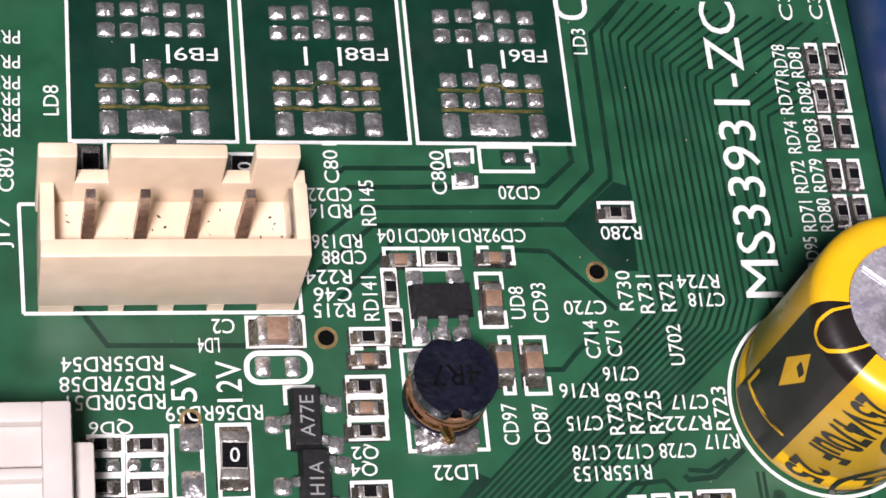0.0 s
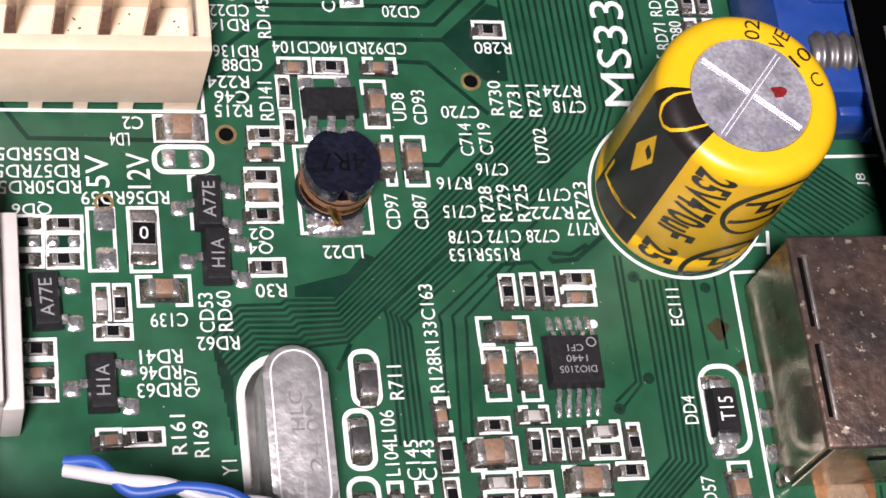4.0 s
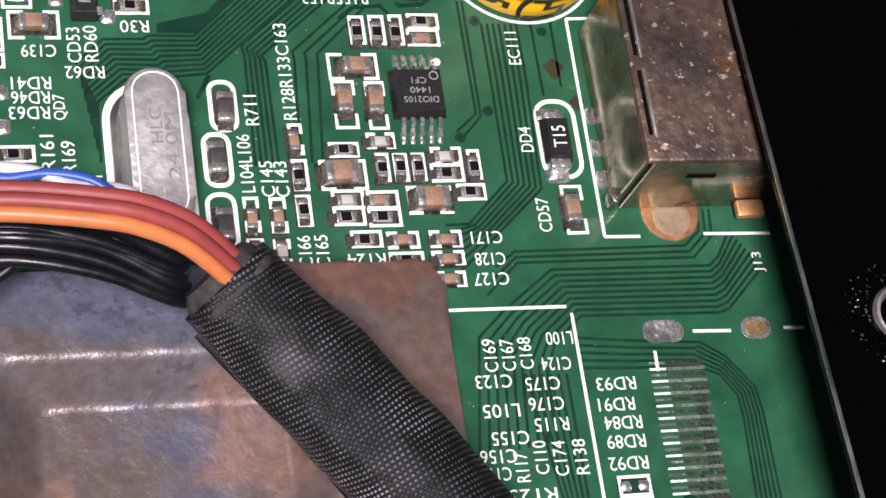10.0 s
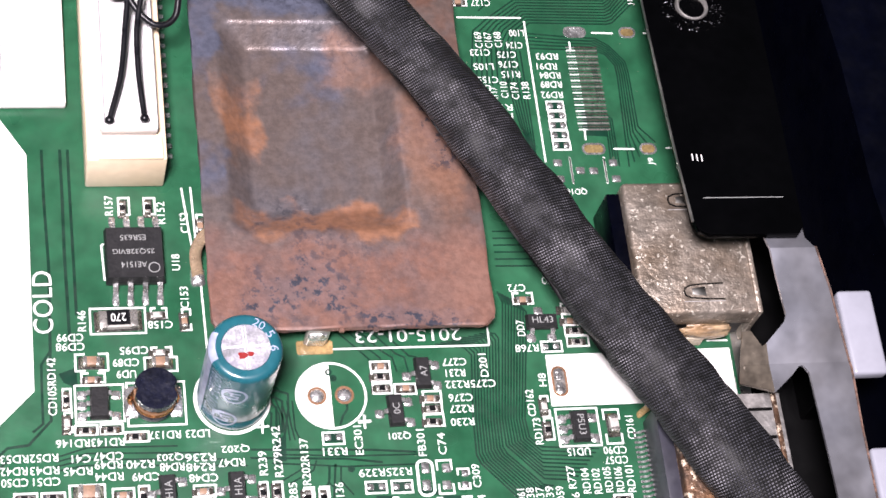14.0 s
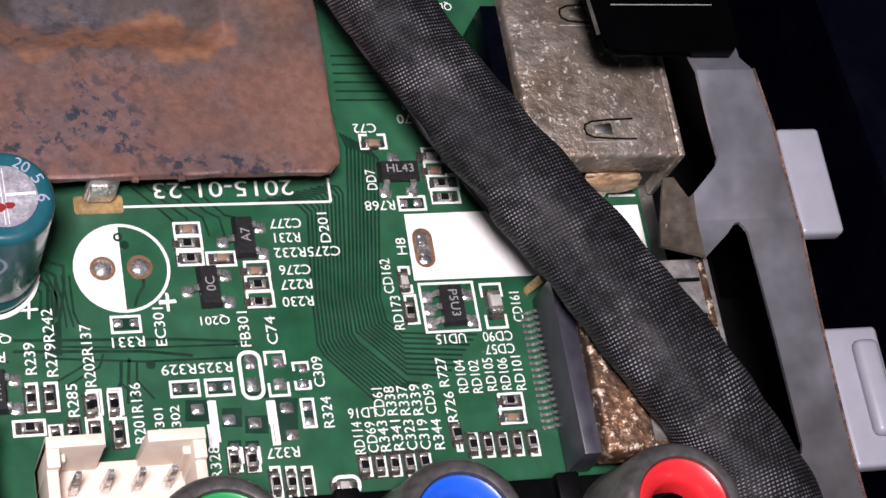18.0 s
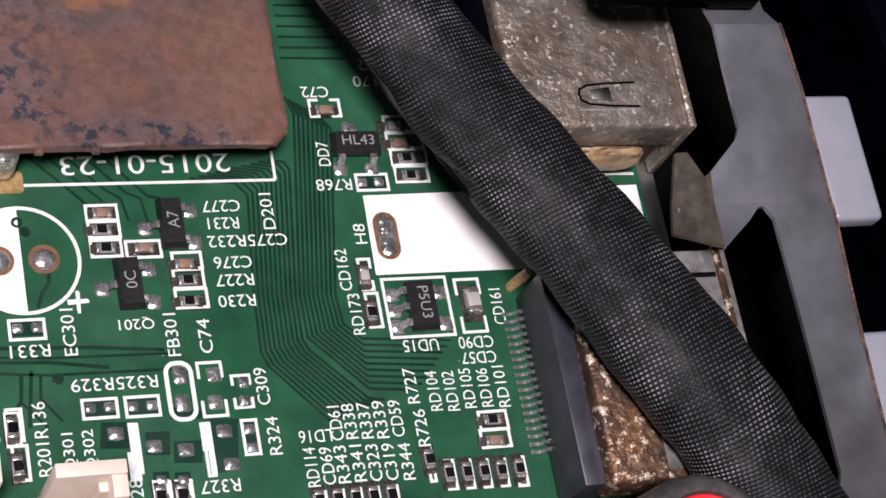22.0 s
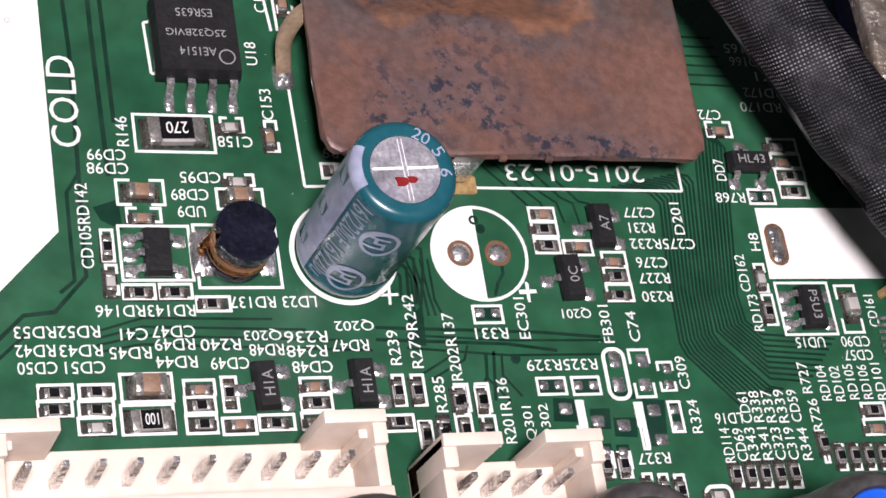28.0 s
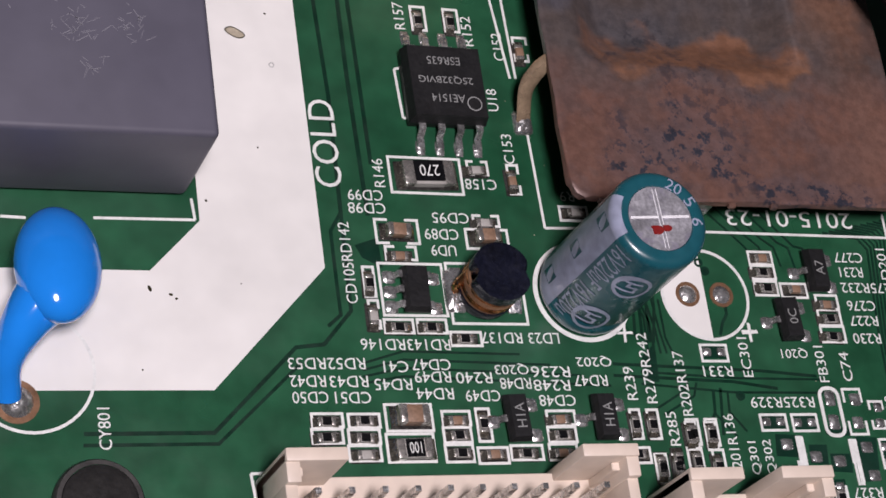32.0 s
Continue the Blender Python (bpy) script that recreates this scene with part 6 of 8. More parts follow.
part("frayed_collar", tube(bmesh.new(), [spine[0] * 2 - spine[1 + k] for k in (3, 1)] + spine[:8], lambda s: 1.65 + 0.80 * min(1, s * 2.0) ** 0.6 + 0.05 * math.sin(s * 23) - 0.5 * max(0, s - 0.7), 72, 0.74, 0.14, ridge=0.03), M_DUSTY, ob, "dusty grey frayed end of the tape", smooth=True)


def wire(points, r, mat, label, n=10):
    o = thing("wire", 0, 0, 0, 0, label, "wire", "loose wires")
    part("insulation", tube(bmesh.new(), smooth_path(points, n), r, 10), mat, o, smooth=True)
    return o


# red and orange leads that rise into the sleeve
LEAD = ((-20.6, -9.2, 12.2), (-22.7, -7.7, 13.3), (-25.0, -6.3, 14.9), (-27.0, -5.6, 15.7), (-29.0, -5.2, 16.0), (-33.0, -4.8, 16.0), (-37.0, -4.8, 15.6), (-44.0, -5.4, 13.6), (-50.0, -6.2, 11.0))
for k in range(3):
    wire([(x + 0.25 * k * min(1, 0.5 + q * 0.2), y + 0.60 * k - 0.3 * min(1, q * 0.25), z + 0.12 * (k % 2) - 0.08 * k) for q, (x, y, z) in enumerate(LEAD)], 0.36, M_WIREO if k == 0 else M_WIRER,
         "%s insulated lead running into the wrapped cable" % ("orange" if k == 0 else "dull red"))
wire([(-34.79, 0.79, 9.0), (-33.49, 0.37, 9.4), (-32.17, 0.02, 9.6), (-30.60, -0.22, 9.6), (-29.04, -0.90, 9.6), (-26.71, -1.11, 9.4), (-25.74, -1.58, 9.0), (-23.84, -2.82, 8.4)], 0.30, M_WIREW, "white insulated lead twisted with a blue one")
wire([(-34.78, 1.15, 9.0), (-33.47, 0.90, 9.4), (-32.19, -0.43, 9.5), (-30.16, -0.37, 9.7), (-28.34, -0.67, 9.7), (-26.75, -1.49, 9.5), (-25.08, -1.74, 9.2), (-23.63, -3.07, 8.4)], 0.27, M_WIREB, "blue insulated lead twisted with a white one")
# black leads in a tight bunch, some looping down to the ivory connector
BUNCH = [(-24.89, -6.27, 12.2), (-25.91, -6.12, 12.8), (-28.72, -5.11, 13.6), (-32.33, -4.47, 13.8), (-35.81, -4.22, 12.8), (-38.82, -2.70, 11.2), (-42.25, -1.84, 9.0)]
for k in range(8):
    j, q = random.uniform(-0.25, 0.25), random.uniform(-0.3, 0.3)
    wire([(x + 0.12 * (k % 3), y - 0.30 * (k - 3.5) + (j if i % 2 else q) * min(1, i * 0.4), z - 0.16 * k + (q if i % 2 else j) * min(1, i * 0.3)) for i, (x, y, z) in enumerate(BUNCH)], 0.30, M_WIREK, "thin black lead in the bunch beside the red wires")
wire([(-26.75, -5.49, 12.2), (-30.39, -4.44, 11.6), (-32.42, -5.44, 10.4), (-34.71, -6.44, 9.6), (-36.53, -5.48, 9.6), (-35.90, -4.25, 10.4), (-32.81, -3.36, 11.4), (-28.32, -3.31, 12.6)], 0.30, M_WIREK, "thin black lead curled over the plate")
wire([(-31.27, -4.08, 12.2), (-34.44, -4.24, 10.4), (-36.32, -6.34, 9.0), (-37.00, -9.03, 7.8), (-38.68, -9.73, 7.6), (-40.50, -8.30, 8.2), (-41.07, -6.49, 8.8), (-39.38, -4.54, 9.6), (-35.23, -3.15, 10.6)], 0.30, M_WIREK, "thin black lead bent into a hanging loop")
wire([(-31.20, -3.47, 12.0), (-36.08, -3.40, 10.6), (-40.16, -3.94, 9.4), (-42.24, -5.42, 8.6), (-42.68, -6.75, 8.0), (-40.79, -6.65, 7.4)], 0.28, M_WIREK, "thin black lead beside the ivory connector")
for path in ([(-35.22, -2.41, 11.0), (-40.54, -1.99, 10.2), (-40.81, -4.79, 9.2), (-41.38, -9.84, 8.0), (-41.95, -14.55, 7.2), (-43.10, -18.80, 6.6)],
             [(-33.60, -3.87, 10.6), (-36.90, -4.21, 9.9), (-39.43, -6.36, 9.0), (-40.35, -9.85, 8.0), (-40.42, -14.10, 7.2), (-40.08, -18.62, 6.6)]):
    lead = wire(path, 0.26, M_WIREK, "thin black lead lying along the ivory connector")
    bm = bmesh.new()
    bmesh.ops.create_icosphere(bm, subdivisions=2, radius=0.42, matrix=Matrix.Translation(path[-1]))
    part("knot", bm, M_WIREK, lead, smooth=True)


# ---- dirt, scuffs and flux ----
bm = bmesh.new()
for sx, sy, sr, st, turn in ((-60.6, -42.6, 0.13, 1.9, 0.3), (-59.4, -42.95, 0.10, 1.6, 1.3), (-59.1, -43.2, 0.11, 0.8, 0.2), (-56.8, -37.0, 0.09, 1.2, 0.9), (-61.4, -47.5, 0.07, 1.0, 0.0), (-53.3, -33.4, 0.06, 1.3, 0.4), (-55.2, -42.2, 0.05, 1.0, 0.0), (-51.9, -24.2, 0.07, 1.5, 1.1), (-56.3, -20.3, 0.08, 1.0, 0.0)):
    bmesh.ops.create_cone(bm, cap_ends=True, segments=9, radius1=sr, radius2=sr * 0.7, depth=0.05, matrix=Matrix.LocRotScale((sx, sy, 0.03), Euler((0, 0, turn)), (1, st, 1)))
tagged(part("dirt_speck", bm, M_FLUXD, board), kind="stuff")
part("stain", prism([(-53.95 + 0.55 * math.cos(a) * (1 + 0.2 * math.sin(2 * a + 1)), -25.65 + 0.36 * math.sin(a) - 0.2 * math.cos(a)) for a in (2 * math.pi * k / 18 for k in range(18))], 0.0, 0.040), M_DUST, board, "brown-edged beige stain")
part("stain", ring([(-53.95 + 0.55 * math.cos(a) * (1 + 0.2 * math.sin(2 * a + 1)), -25.65 + 0.36 * math.sin(a) - 0.2 * math.cos(a)) for a in (2 * math.pi * k / 18 for k in range(18))], [(-53.95 + 0.48 * math.cos(a) * (1 + 0.2 * math.sin(2 * a + 1)), -25.65 + 0.29 * math.sin(a) - 0.18 * math.cos(a)) for a in (2 * math.pi * k / 18 for k in range(18))], 0.0, 0.046), M_FLUXD, board)
part("stain", ring(circle(-51.85, -27.75, 0.17, 20), circle(-51.85, -27.75, 0.13, 20), 0.0, 0.042), M_MARK, board)
relay = bpy.data.objects["relay"]
bm = bmesh.new()
for cx0, cy0, spread, count in ((11.5, -7.0, 1.1, 34), (14.7, -6.8, 0.8, 24), (12.0, -9.6, 0.7, 12), (5.0, 2.0, 1.4, 16), (0.0, 0.0, 14.0, 30)):
    for k in range(count):
        a = random.choice((0.4, 1.2, 2.3)) + random.uniform(-0.35, 0.35)
        ex, ey = cx0 + random.gauss(0, 0.6) * spread, cy0 + random.gauss(0, 0.6) * spread
        el = random.uniform(0.15, 0.8)
        if abs(ex) < 18 and abs(ey) < 12.4:
            ribbon(bm, [(ex, ey), (ex + el * math.cos(a), ey + el * math.sin(a))], random.uniform(0.02, 0.05), 8.0, 8.056)
tagged(part("scuff", bm, M_SCUFF, relay), kind="stuff")
bm = bmesh.new()
for k in range(160):
    fx, fy, fs = random.uniform(-37, 11), random.uniform(-52, 45), random.uniform(0.02, 0.05)
    bmesh.ops.create_cone(bm, cap_ends=True, segments=5, radius1=fs, radius2=fs * 0.5, depth=0.03, matrix=Matrix.Translation((fx, fy, 0.015)))
tagged(part("dust_grain", bm, M_DUST, board), kind="stuff")
part("printed_bracket", ribbon(bmesh.new(), [(-18.90, 29.48), (-18.94, 30.38), (-17.71, 30.45), (-17.75, 29.73)], 0.165, INK0, lift()), M_INK, board)
part("printed_bracket", ribbon(bmesh.new(), [(-18.75, 29.07), (-18.78, 28.45), (-17.69, 28.51), (-17.66, 29.07)], 0.165, INK0, lift()), M_INK, board)
label('FB9', -30.49, 35.40, 180, 2.04, 0.82)
label('FB8', -22.35, 35.55, 180, 2.06, 0.82)
label('FB6', -14.39, 35.60, 180, 1.88, 0.82)
label('LD8', -37.22, 32.86, 90, 1.56, 0.82)
label('LD3', -11.69, 36.46, 90, 1.44, 0.82)
label('C801', -24.51, 29.70, 90, 2.06, 0.82)
label('CD22', -24.67, 28.08, 180, 2.03, 0.82)
label('RD14', -24.73, 27.22, 180, 2.02, 0.82)
label('RD145', -22.95, 27.66, 90, 2.32, 0.82)
label('C800', -19.46, 29.23, 90, 2.28, 0.82)
label('CD20', -15.66, 28.19, 180, 2.00, 0.82)
label('R280', -10.94, 26.09, 180, 2.00, 0.82)
label('RD136', -24.52, 25.70, 180, 2.30, 0.82)
label('CD88', -24.24, 24.90, 180, 2.03, 0.82)
label('R224', -25.04, 23.92, 180, 2.12, 0.82)
label('C46', -24.91, 23.06, 180, 1.73, 0.82)
label('R215', -24.89, 22.28, 180, 1.87, 0.82)
label('RD141', -23.21, 22.85, 90, 2.17, 0.82)
label('CD92RD140CD104', -19.11, 25.97, 180, 7.01, 0.82)
label('UD8', -16.39, 22.57, 90, 1.61, 0.82)
label('CD93', -15.32, 22.55, 90, 1.98, 0.82)
label('R730', -11.18, 23.13, 90, 2.01, 0.82)
label('R731', -10.19, 22.94, 90, 1.92, 0.82)
label('R721', -9.13, 22.99, 90, 1.87, 0.82)
label('R724', -7.52, 23.56, 180, 2.06, 0.82)
label('C718', -7.24, 22.63, 180, 1.78, 0.82)
label('C720', -13.18, 22.29, 180, 2.03, 0.82)
label('C714', -13.07, 20.71, 90, 1.87, 0.82)
label('C719', -12.04, 20.75, 90, 1.82, 0.82)
label('U702', -9.10, 20.38, 90, 2.02, 0.82)
label('C716', -11.91, 19.00, 180, 1.69, 0.82)
label('R716', -14.00, 18.22, 180, 1.80, 0.82)
label('C715', -13.91, 16.64, 180, 1.68, 0.82)
label('R728', -12.45, 17.06, 90, 1.98, 0.82)
label('R729', -11.51, 17.12, 90, 2.04, 0.82)
label('R725', -10.57, 17.11, 90, 2.07, 0.82)
label('C717', -8.83, 17.56, 180, 1.78, 0.82)
label('R722', -9.08, 16.53, 180, 2.23, 0.82)
label('R723', -7.39, 17.22, 90, 2.11, 0.82)
label('R717', -7.59, 15.62, 180, 1.67, 0.82)
label('C728 C172 C178', -11.76, 15.24, 180, 5.78, 0.82)
label('R155R153', -12.92, 14.26, 180, 3.61, 0.82)
label('CD97', -17.36, 16.68, 90, 1.95, 0.82)
label('CD87', -15.93, 16.66, 90, 1.93, 0.82)
label('RD77', -1.51, 33.54, 90, 2.01, 0.82)
label('RD78', -1.40, 35.59, 90, 1.79, 0.82)
label('RD82', -0.41, 33.52, 90, 1.76, 0.82)
label('RD81', -0.58, 35.48, 90, 1.72, 0.82)
label('RD74', -1.48, 31.26, 90, 1.79, 0.82)
label('RD83', -0.43, 31.38, 90, 1.76, 0.82)
label('RD72', -1.48, 29.09, 90, 1.75, 0.82)
label('RD79', -0.53, 29.17, 90, 1.79, 0.82)
label('RD71', -1.42, 26.96, 90, 1.60, 0.82)
label('RD80', -0.53, 27.03, 90, 1.76, 0.82)
label('RD95', -1.55, 25.04, 90, 1.64, 0.82)
label('C31', -0.60, 39.03, 90, 2.24, 0.82)
label('C32', 1.03, 39.10, 90, 2.18, 0.82)
label('MS33931-ZC', -4.31, 30.81, 90, 16.21, 2.2)
label('C2', -29.92, 21.58, 180, 1.00, 0.82)
label('LD4', -30.61, 20.67, 180, 0.94, 0.82)
label('5V', -31.78, 18.93, 90, 1.76, 1.3)
label('12V', -29.81, 18.96, 90, 1.91, 1.3)
label('RD55RD54', -34.83, 19.86, 180, 4.37, 0.82)
label('RD57RD58', -34.87, 18.94, 180, 4.47, 0.82)
label('RD50RD51', -34.71, 18.08, 180, 4.21, 0.82)
label('RD56RD59', -30.51, 17.49, 180, 4.21, 0.82)
label('QD6', -34.97, 16.97, 180, 1.87, 0.82)
label('PR22', -39.40, 36.16, 180, 1.66, 0.82)
label('PR23', -39.41, 34.85, 180, 1.65, 0.82)
label('PR24', -39.42, 33.75, 180, 1.64, 0.82)
label('PR25', -39.43, 32.90, 180, 1.63, 0.82)
label('PR26', -39.43, 32.08, 180, 1.63, 0.82)
label('PR27', -39.44, 31.30, 180, 1.62, 0.82)
label('C802', -39.27, 29.30, 90, 2.21, 0.82)
label('J17', -39.30, 26.18, 90, 1.52, 0.82)
label('Q2', -24.03, 15.56, 180, 1.20, 0.82)
label('Q4', -24.14, 14.79, 180, 1.20, 0.82)
label('LD22', -20.08, 14.49, 180, 1.98, 0.82)
resistor(-11.16, 27.04, 'h', 4)
frame_print(-11.95, 27.75, -10.12, 26.62)
capacitor(-27.62, 21.15, 'h', 8)
frame_print(-28.96, 22.06, -26.26, 20.50)
capacitor(-21.70, 24.69, 'h', 4)
resistor(-19.75, 24.75, 'h', 4)
frame_print(-22.47, 25.41, -20.71, 24.43)
frame_print(-20.63, 25.40, -18.81, 24.42)
capacitor(-17.28, 24.75, 'h', 4)
bracket_print(-18.03, 25.45, -16.23, 24.46)
resistor(-22.27, 23.30, 'v', 4)
frame_print(-22.64, 24.36, -21.89, 22.39)
resistor(-22.18, 21.33, 'v', 4)
frame_print(-22.60, 22.34, -21.77, 20.59)
frame_print(-21.46, 24.35, -18.91, 20.50)
capacitor(-17.62, 22.55, 'v', 6)
bracket_print(-18.28, 24.13, -16.93, 21.30)
capacitor(-17.43, 19.50, 'v', 6)
capacitor(-16.06, 19.48, 'v', 6)
bracket_print(-17.50, 20.95, -16.90, 18.06)
bracket_print(-16.52, 20.93, -15.24, 18.02)
resistor(-23.50, 20.88, 'h', 4)
frame_print(-24.30, 21.45, -22.49, 20.55)
capacitor(-23.61, 19.82, 'h', 4)
bracket_print(-24.30, 20.50, -22.54, 19.46)
resistor(-23.87, 18.52, 'h', 4)
capacitor(-23.85, 17.53, 'h', 4)
resistor(-23.99, 16.43, 'h', 4)
frame_print(-24.65, 19.15, -22.83, 18.12)
frame_print(-24.68, 18.16, -22.84, 17.06)
frame_print(-24.71, 17.10, -22.88, 16.06)
sot(-20.10, 22.44, 'h', 'UD8')
frame_print(-22.10, 20.38, -18.40, 15.44)
resistor(-35.45, 16.09, 'h', 4)
bare_pads(-35.45, 15.25, 'h')
resistor(-35.50, 14.18, 'h', 4)
resistor(-33.54, 16.04, 'h', 4)
bare_pads(-33.55, 15.20, 'h')
resistor(-33.61, 14.18, 'h', 4)
frame_print(-36.04, 16.64, -34.39, 15.71)
frame_print(-34.37, 16.60, -32.57, 15.66)
frame_print(-36.06, 15.75, -34.42, 14.77)
frame_print(-34.39, 15.71, -32.61, 14.72)
frame_print(-36.08, 14.82, -34.46, 13.82)
frame_print(-34.42, 14.77, -32.65, 13.76)
big_pad(-31.57, 16.40, 1.02, 1.29)
big_pad(-31.57, 14.28, 1.01, 1.26)
frame_print(-32.47, 17.02, -31.05, 13.59)
resistor(-29.79, 15.39, 'v', 8, '0')
frame_print(-30.52, 17.03, -28.96, 13.52)
sot(-26.64, 16.88, 'v', 'A77E')
sot(-26.42, 14.05, 'v', 'H1A')
bracket_print(-27.46, 18.72, -26.04, 15.75)
bare_pads(-15.41, 30.04, 'h')
frame_print(-17.46, 30.69, -14.76, 29.23)
bracket_print(-18.67, 30.38, -17.90, 28.60)
big_pad(-18.30, 29.96, 0.85, 0.75)
big_pad(-18.22, 28.89, 0.85, 0.75)
resistor(0.26, 35.50, 'v', 4)
resistor(1.32, 35.52, 'v', 4)
frame_print(0.04, 36.61, 0.72, 34.80)
frame_print(1.04, 36.63, 1.99, 34.82)
resistor(0.35, 33.48, 'v', 4)
resistor(1.25, 33.49, 'v', 4)
frame_print(0.06, 34.50, 0.78, 32.65)
frame_print(1.12, 34.52, 1.92, 32.67)
resistor(0.29, 31.51, 'v', 4)
resistor(1.24, 31.52, 'v', 4)
frame_print(0.06, 32.49, 0.72, 30.70)
frame_print(1.05, 32.50, 1.91, 30.71)
resistor(0.30, 29.12, 'v', 4)
resistor(1.24, 29.12, 'v', 4)
frame_print(0.08, 30.07, 0.81, 28.43)
frame_print(1.11, 30.08, 1.78, 28.44)
resistor(0.29, 27.13, 'v', 4)
resistor(1.22, 27.13, 'v', 4)
frame_print(0.05, 28.13, 0.75, 26.39)
frame_print(1.08, 28.13, 1.84, 26.39)
line_print(1.78, 39.53, 1.99, 34.82)
big_pad(-28.28, 19.62, 0.70, 0.96)
big_pad(-26.95, 19.59, 0.70, 0.96)
oval_print(-29.11, 20.38, -26.05, 18.77)
line_print(-38.72, 27.58, -38.57, 22.28)
line_print(-38.57, 22.28, -26.39, 22.22)
line_print(-26.39, 22.22, -26.39, 25.37)
line_print(-38.72, 27.58, -37.81, 27.58)
via(-12.39, 24.09, 0.75)
via(-25.36, 20.95, 0.75)
via(-31.56, 17.23, 0.65)
label('C139', -28.81, 11.07, 180, 1.76, 0.82)
label('CD53', -27.02, 11.41, 90, 2.03, 0.82)
label('RD60', -26.15, 11.49, 90, 2.07, 0.82)
label('RD62', -26.57, 9.83, 180, 2.00, 0.82)
label('RD41', -29.31, 9.22, 180, 2.00, 0.82)
label('RD46', -29.39, 8.41, 180, 1.91, 0.82)
label('RD63', -29.50, 7.55, 180, 2.03, 0.82)
label('QD7', -27.95, 7.86, 90, 1.43, 0.82)
label('R30', -23.82, 12.50, 180, 1.49, 0.82)
resistor(-24.00, 13.64, 'h', 4)
frame_print(-24.81, 14.24, -22.96, 13.20)
sot(-34.56, 11.89, 'v', 'A77E')
capacitor(-29.02, 12.55, 'h', 6)
bracket_print(-30.29, 13.40, -27.63, 11.74)
capacitor(-31.96, 11.78, 'v', 4)
resistor(-31.10, 11.88, 'v', 4)
frame_print(-32.35, 13.02, -31.49, 11.06)
frame_print(-31.40, 13.00, -30.52, 11.03)
resistor(-31.50, 10.46, 'h', 4)
frame_print(-32.39, 10.94, -30.52, 10.07)
resistor(-35.05, 9.66, 'h', 4)
capacitor(-35.14, 8.46, 'h', 4)
resistor(-35.04, 7.53, 'h', 4)
frame_print(-35.98, 10.30, -34.09, 9.23)
frame_print(-36.01, 9.28, -34.08, 8.16)
frame_print(-36.04, 8.22, -34.10, 7.10)
sot(-32.18, 7.74, 'v', 'H1A')
label('R128R133C163', -16.18, 9.87, 90, 5.66, 0.82)
label('R711', -18.21, 7.61, 90, 1.73, 0.82)
label('L104L106', -18.82, 4.58, 90, 3.26, 0.82)
label('C145', -17.80, 3.68, 90, 2.00, 0.82)
label('C143', -17.05, 3.65, 90, 2.00, 0.82)
label('C166', -16.30, -0.37, 90, 1.69, 0.82)
label('C165', -15.40, -0.39, 90, 1.75, 0.82)
label('C171', -6.57, 0.12, 180, 1.69, 0.82)
label('C128', -6.56, -1.09, 180, 1.63, 0.82)
label('C127', -6.67, -2.21, 180, 1.89, 0.82)
label('R124', -13.15, -0.96, 180, 2.01, 0.82)
label('EC111', -3.35, 11.25, 90, 2.00, 0.82)
label('DD4', -3.50, 5.74, 90, 1.47, 0.82)
label('CD57', -3.21, 1.33, 90, 1.95, 0.82)
label('J13', 8.52, -1.73, 90, 1.17, 0.82)
label('J8', 8.50, 18.37, 90, 0.77, 0.82)
label('Y1', -26.50, 3.63, 90, 0.78, 0.82)
capacitor(-12.36, 10.04, 'h', 6)
bracket_print(-13.85, 10.94, -11.09, 9.35)
capacitor(-13.28, 8.04, 'v', 6)
capacitor(-11.61, 7.98, 'v', 6)
bracket_print(-13.82, 9.32, -12.54, 6.47)
bracket_print(-12.01, 9.26, -10.92, 6.41)
resistor(-12.07, 12.13, 'v', 4)
resistor(-10.97, 12.11, 'v', 4)
resistor(-9.94, 12.09, 'v', 4)
resistor(-8.42, 12.79, 'h', 4)
capacitor(-8.55, 11.76, 'h', 4)
frame_print(-12.40, 13.21, -11.52, 11.46)
frame_print(-11.29, 13.25, -10.41, 11.43)
frame_print(-10.17, 13.29, -9.39, 11.41)
frame_print(-9.13, 13.36, -7.34, 12.39)
frame_print(-9.25, 12.43, -7.42, 11.36)
resistor(-13.66, 5.20, 'h', 4)
frame_print(-14.38, 5.71, -12.75, 4.82)
capacitor(-11.64, 5.62, 'h', 4)
bracket_print(-12.30, 6.24, -10.74, 5.29)
resistor(-11.71, 4.11, 'v', 4)
resistor(-10.71, 4.17, 'v', 4)
resistor(-9.73, 4.16, 'v', 4)
frame_print(-11.96, 5.06, -11.23, 3.39)
frame_print(-11.02, 5.03, -10.23, 3.39)
frame_print(-10.01, 5.04, -9.28, 3.40)
capacitor(-8.28, 4.71, 'h', 4)
resistor(-8.29, 3.74, 'h', 4)
bracket_print(-8.93, 5.36, -7.22, 4.36)
frame_print(-9.06, 4.39, -7.23, 3.31)
resistor(-6.72, 4.08, 'v', 4)
frame_print(-6.96, 5.19, -6.24, 3.43)
resistor(-7.15, 2.67, 'h', 4)
frame_print(-7.80, 3.22, -6.20, 2.24)
capacitor(-13.97, 3.81, 'h', 8)
bracket_print(-15.02, 4.70, -12.50, 2.96)
capacitor(-13.83, 2.32, 'h', 4)
capacitor(-12.12, 2.29, 'h', 4)
resistor(-13.99, 1.36, 'h', 4)
resistor(-12.07, 1.34, 'h', 4)
frame_print(-14.56, 3.00, -12.83, 1.95)
frame_print(-12.71, 2.91, -10.98, 1.85)
frame_print(-14.59, 2.04, -12.88, 0.96)
frame_print(-12.75, 1.94, -10.97, 0.85)
capacitor(-9.31, 2.23, 'h', 8)
bracket_print(-10.54, 3.13, -8.10, 1.51)
capacitor(-16.20, 5.72, 'v', 4)
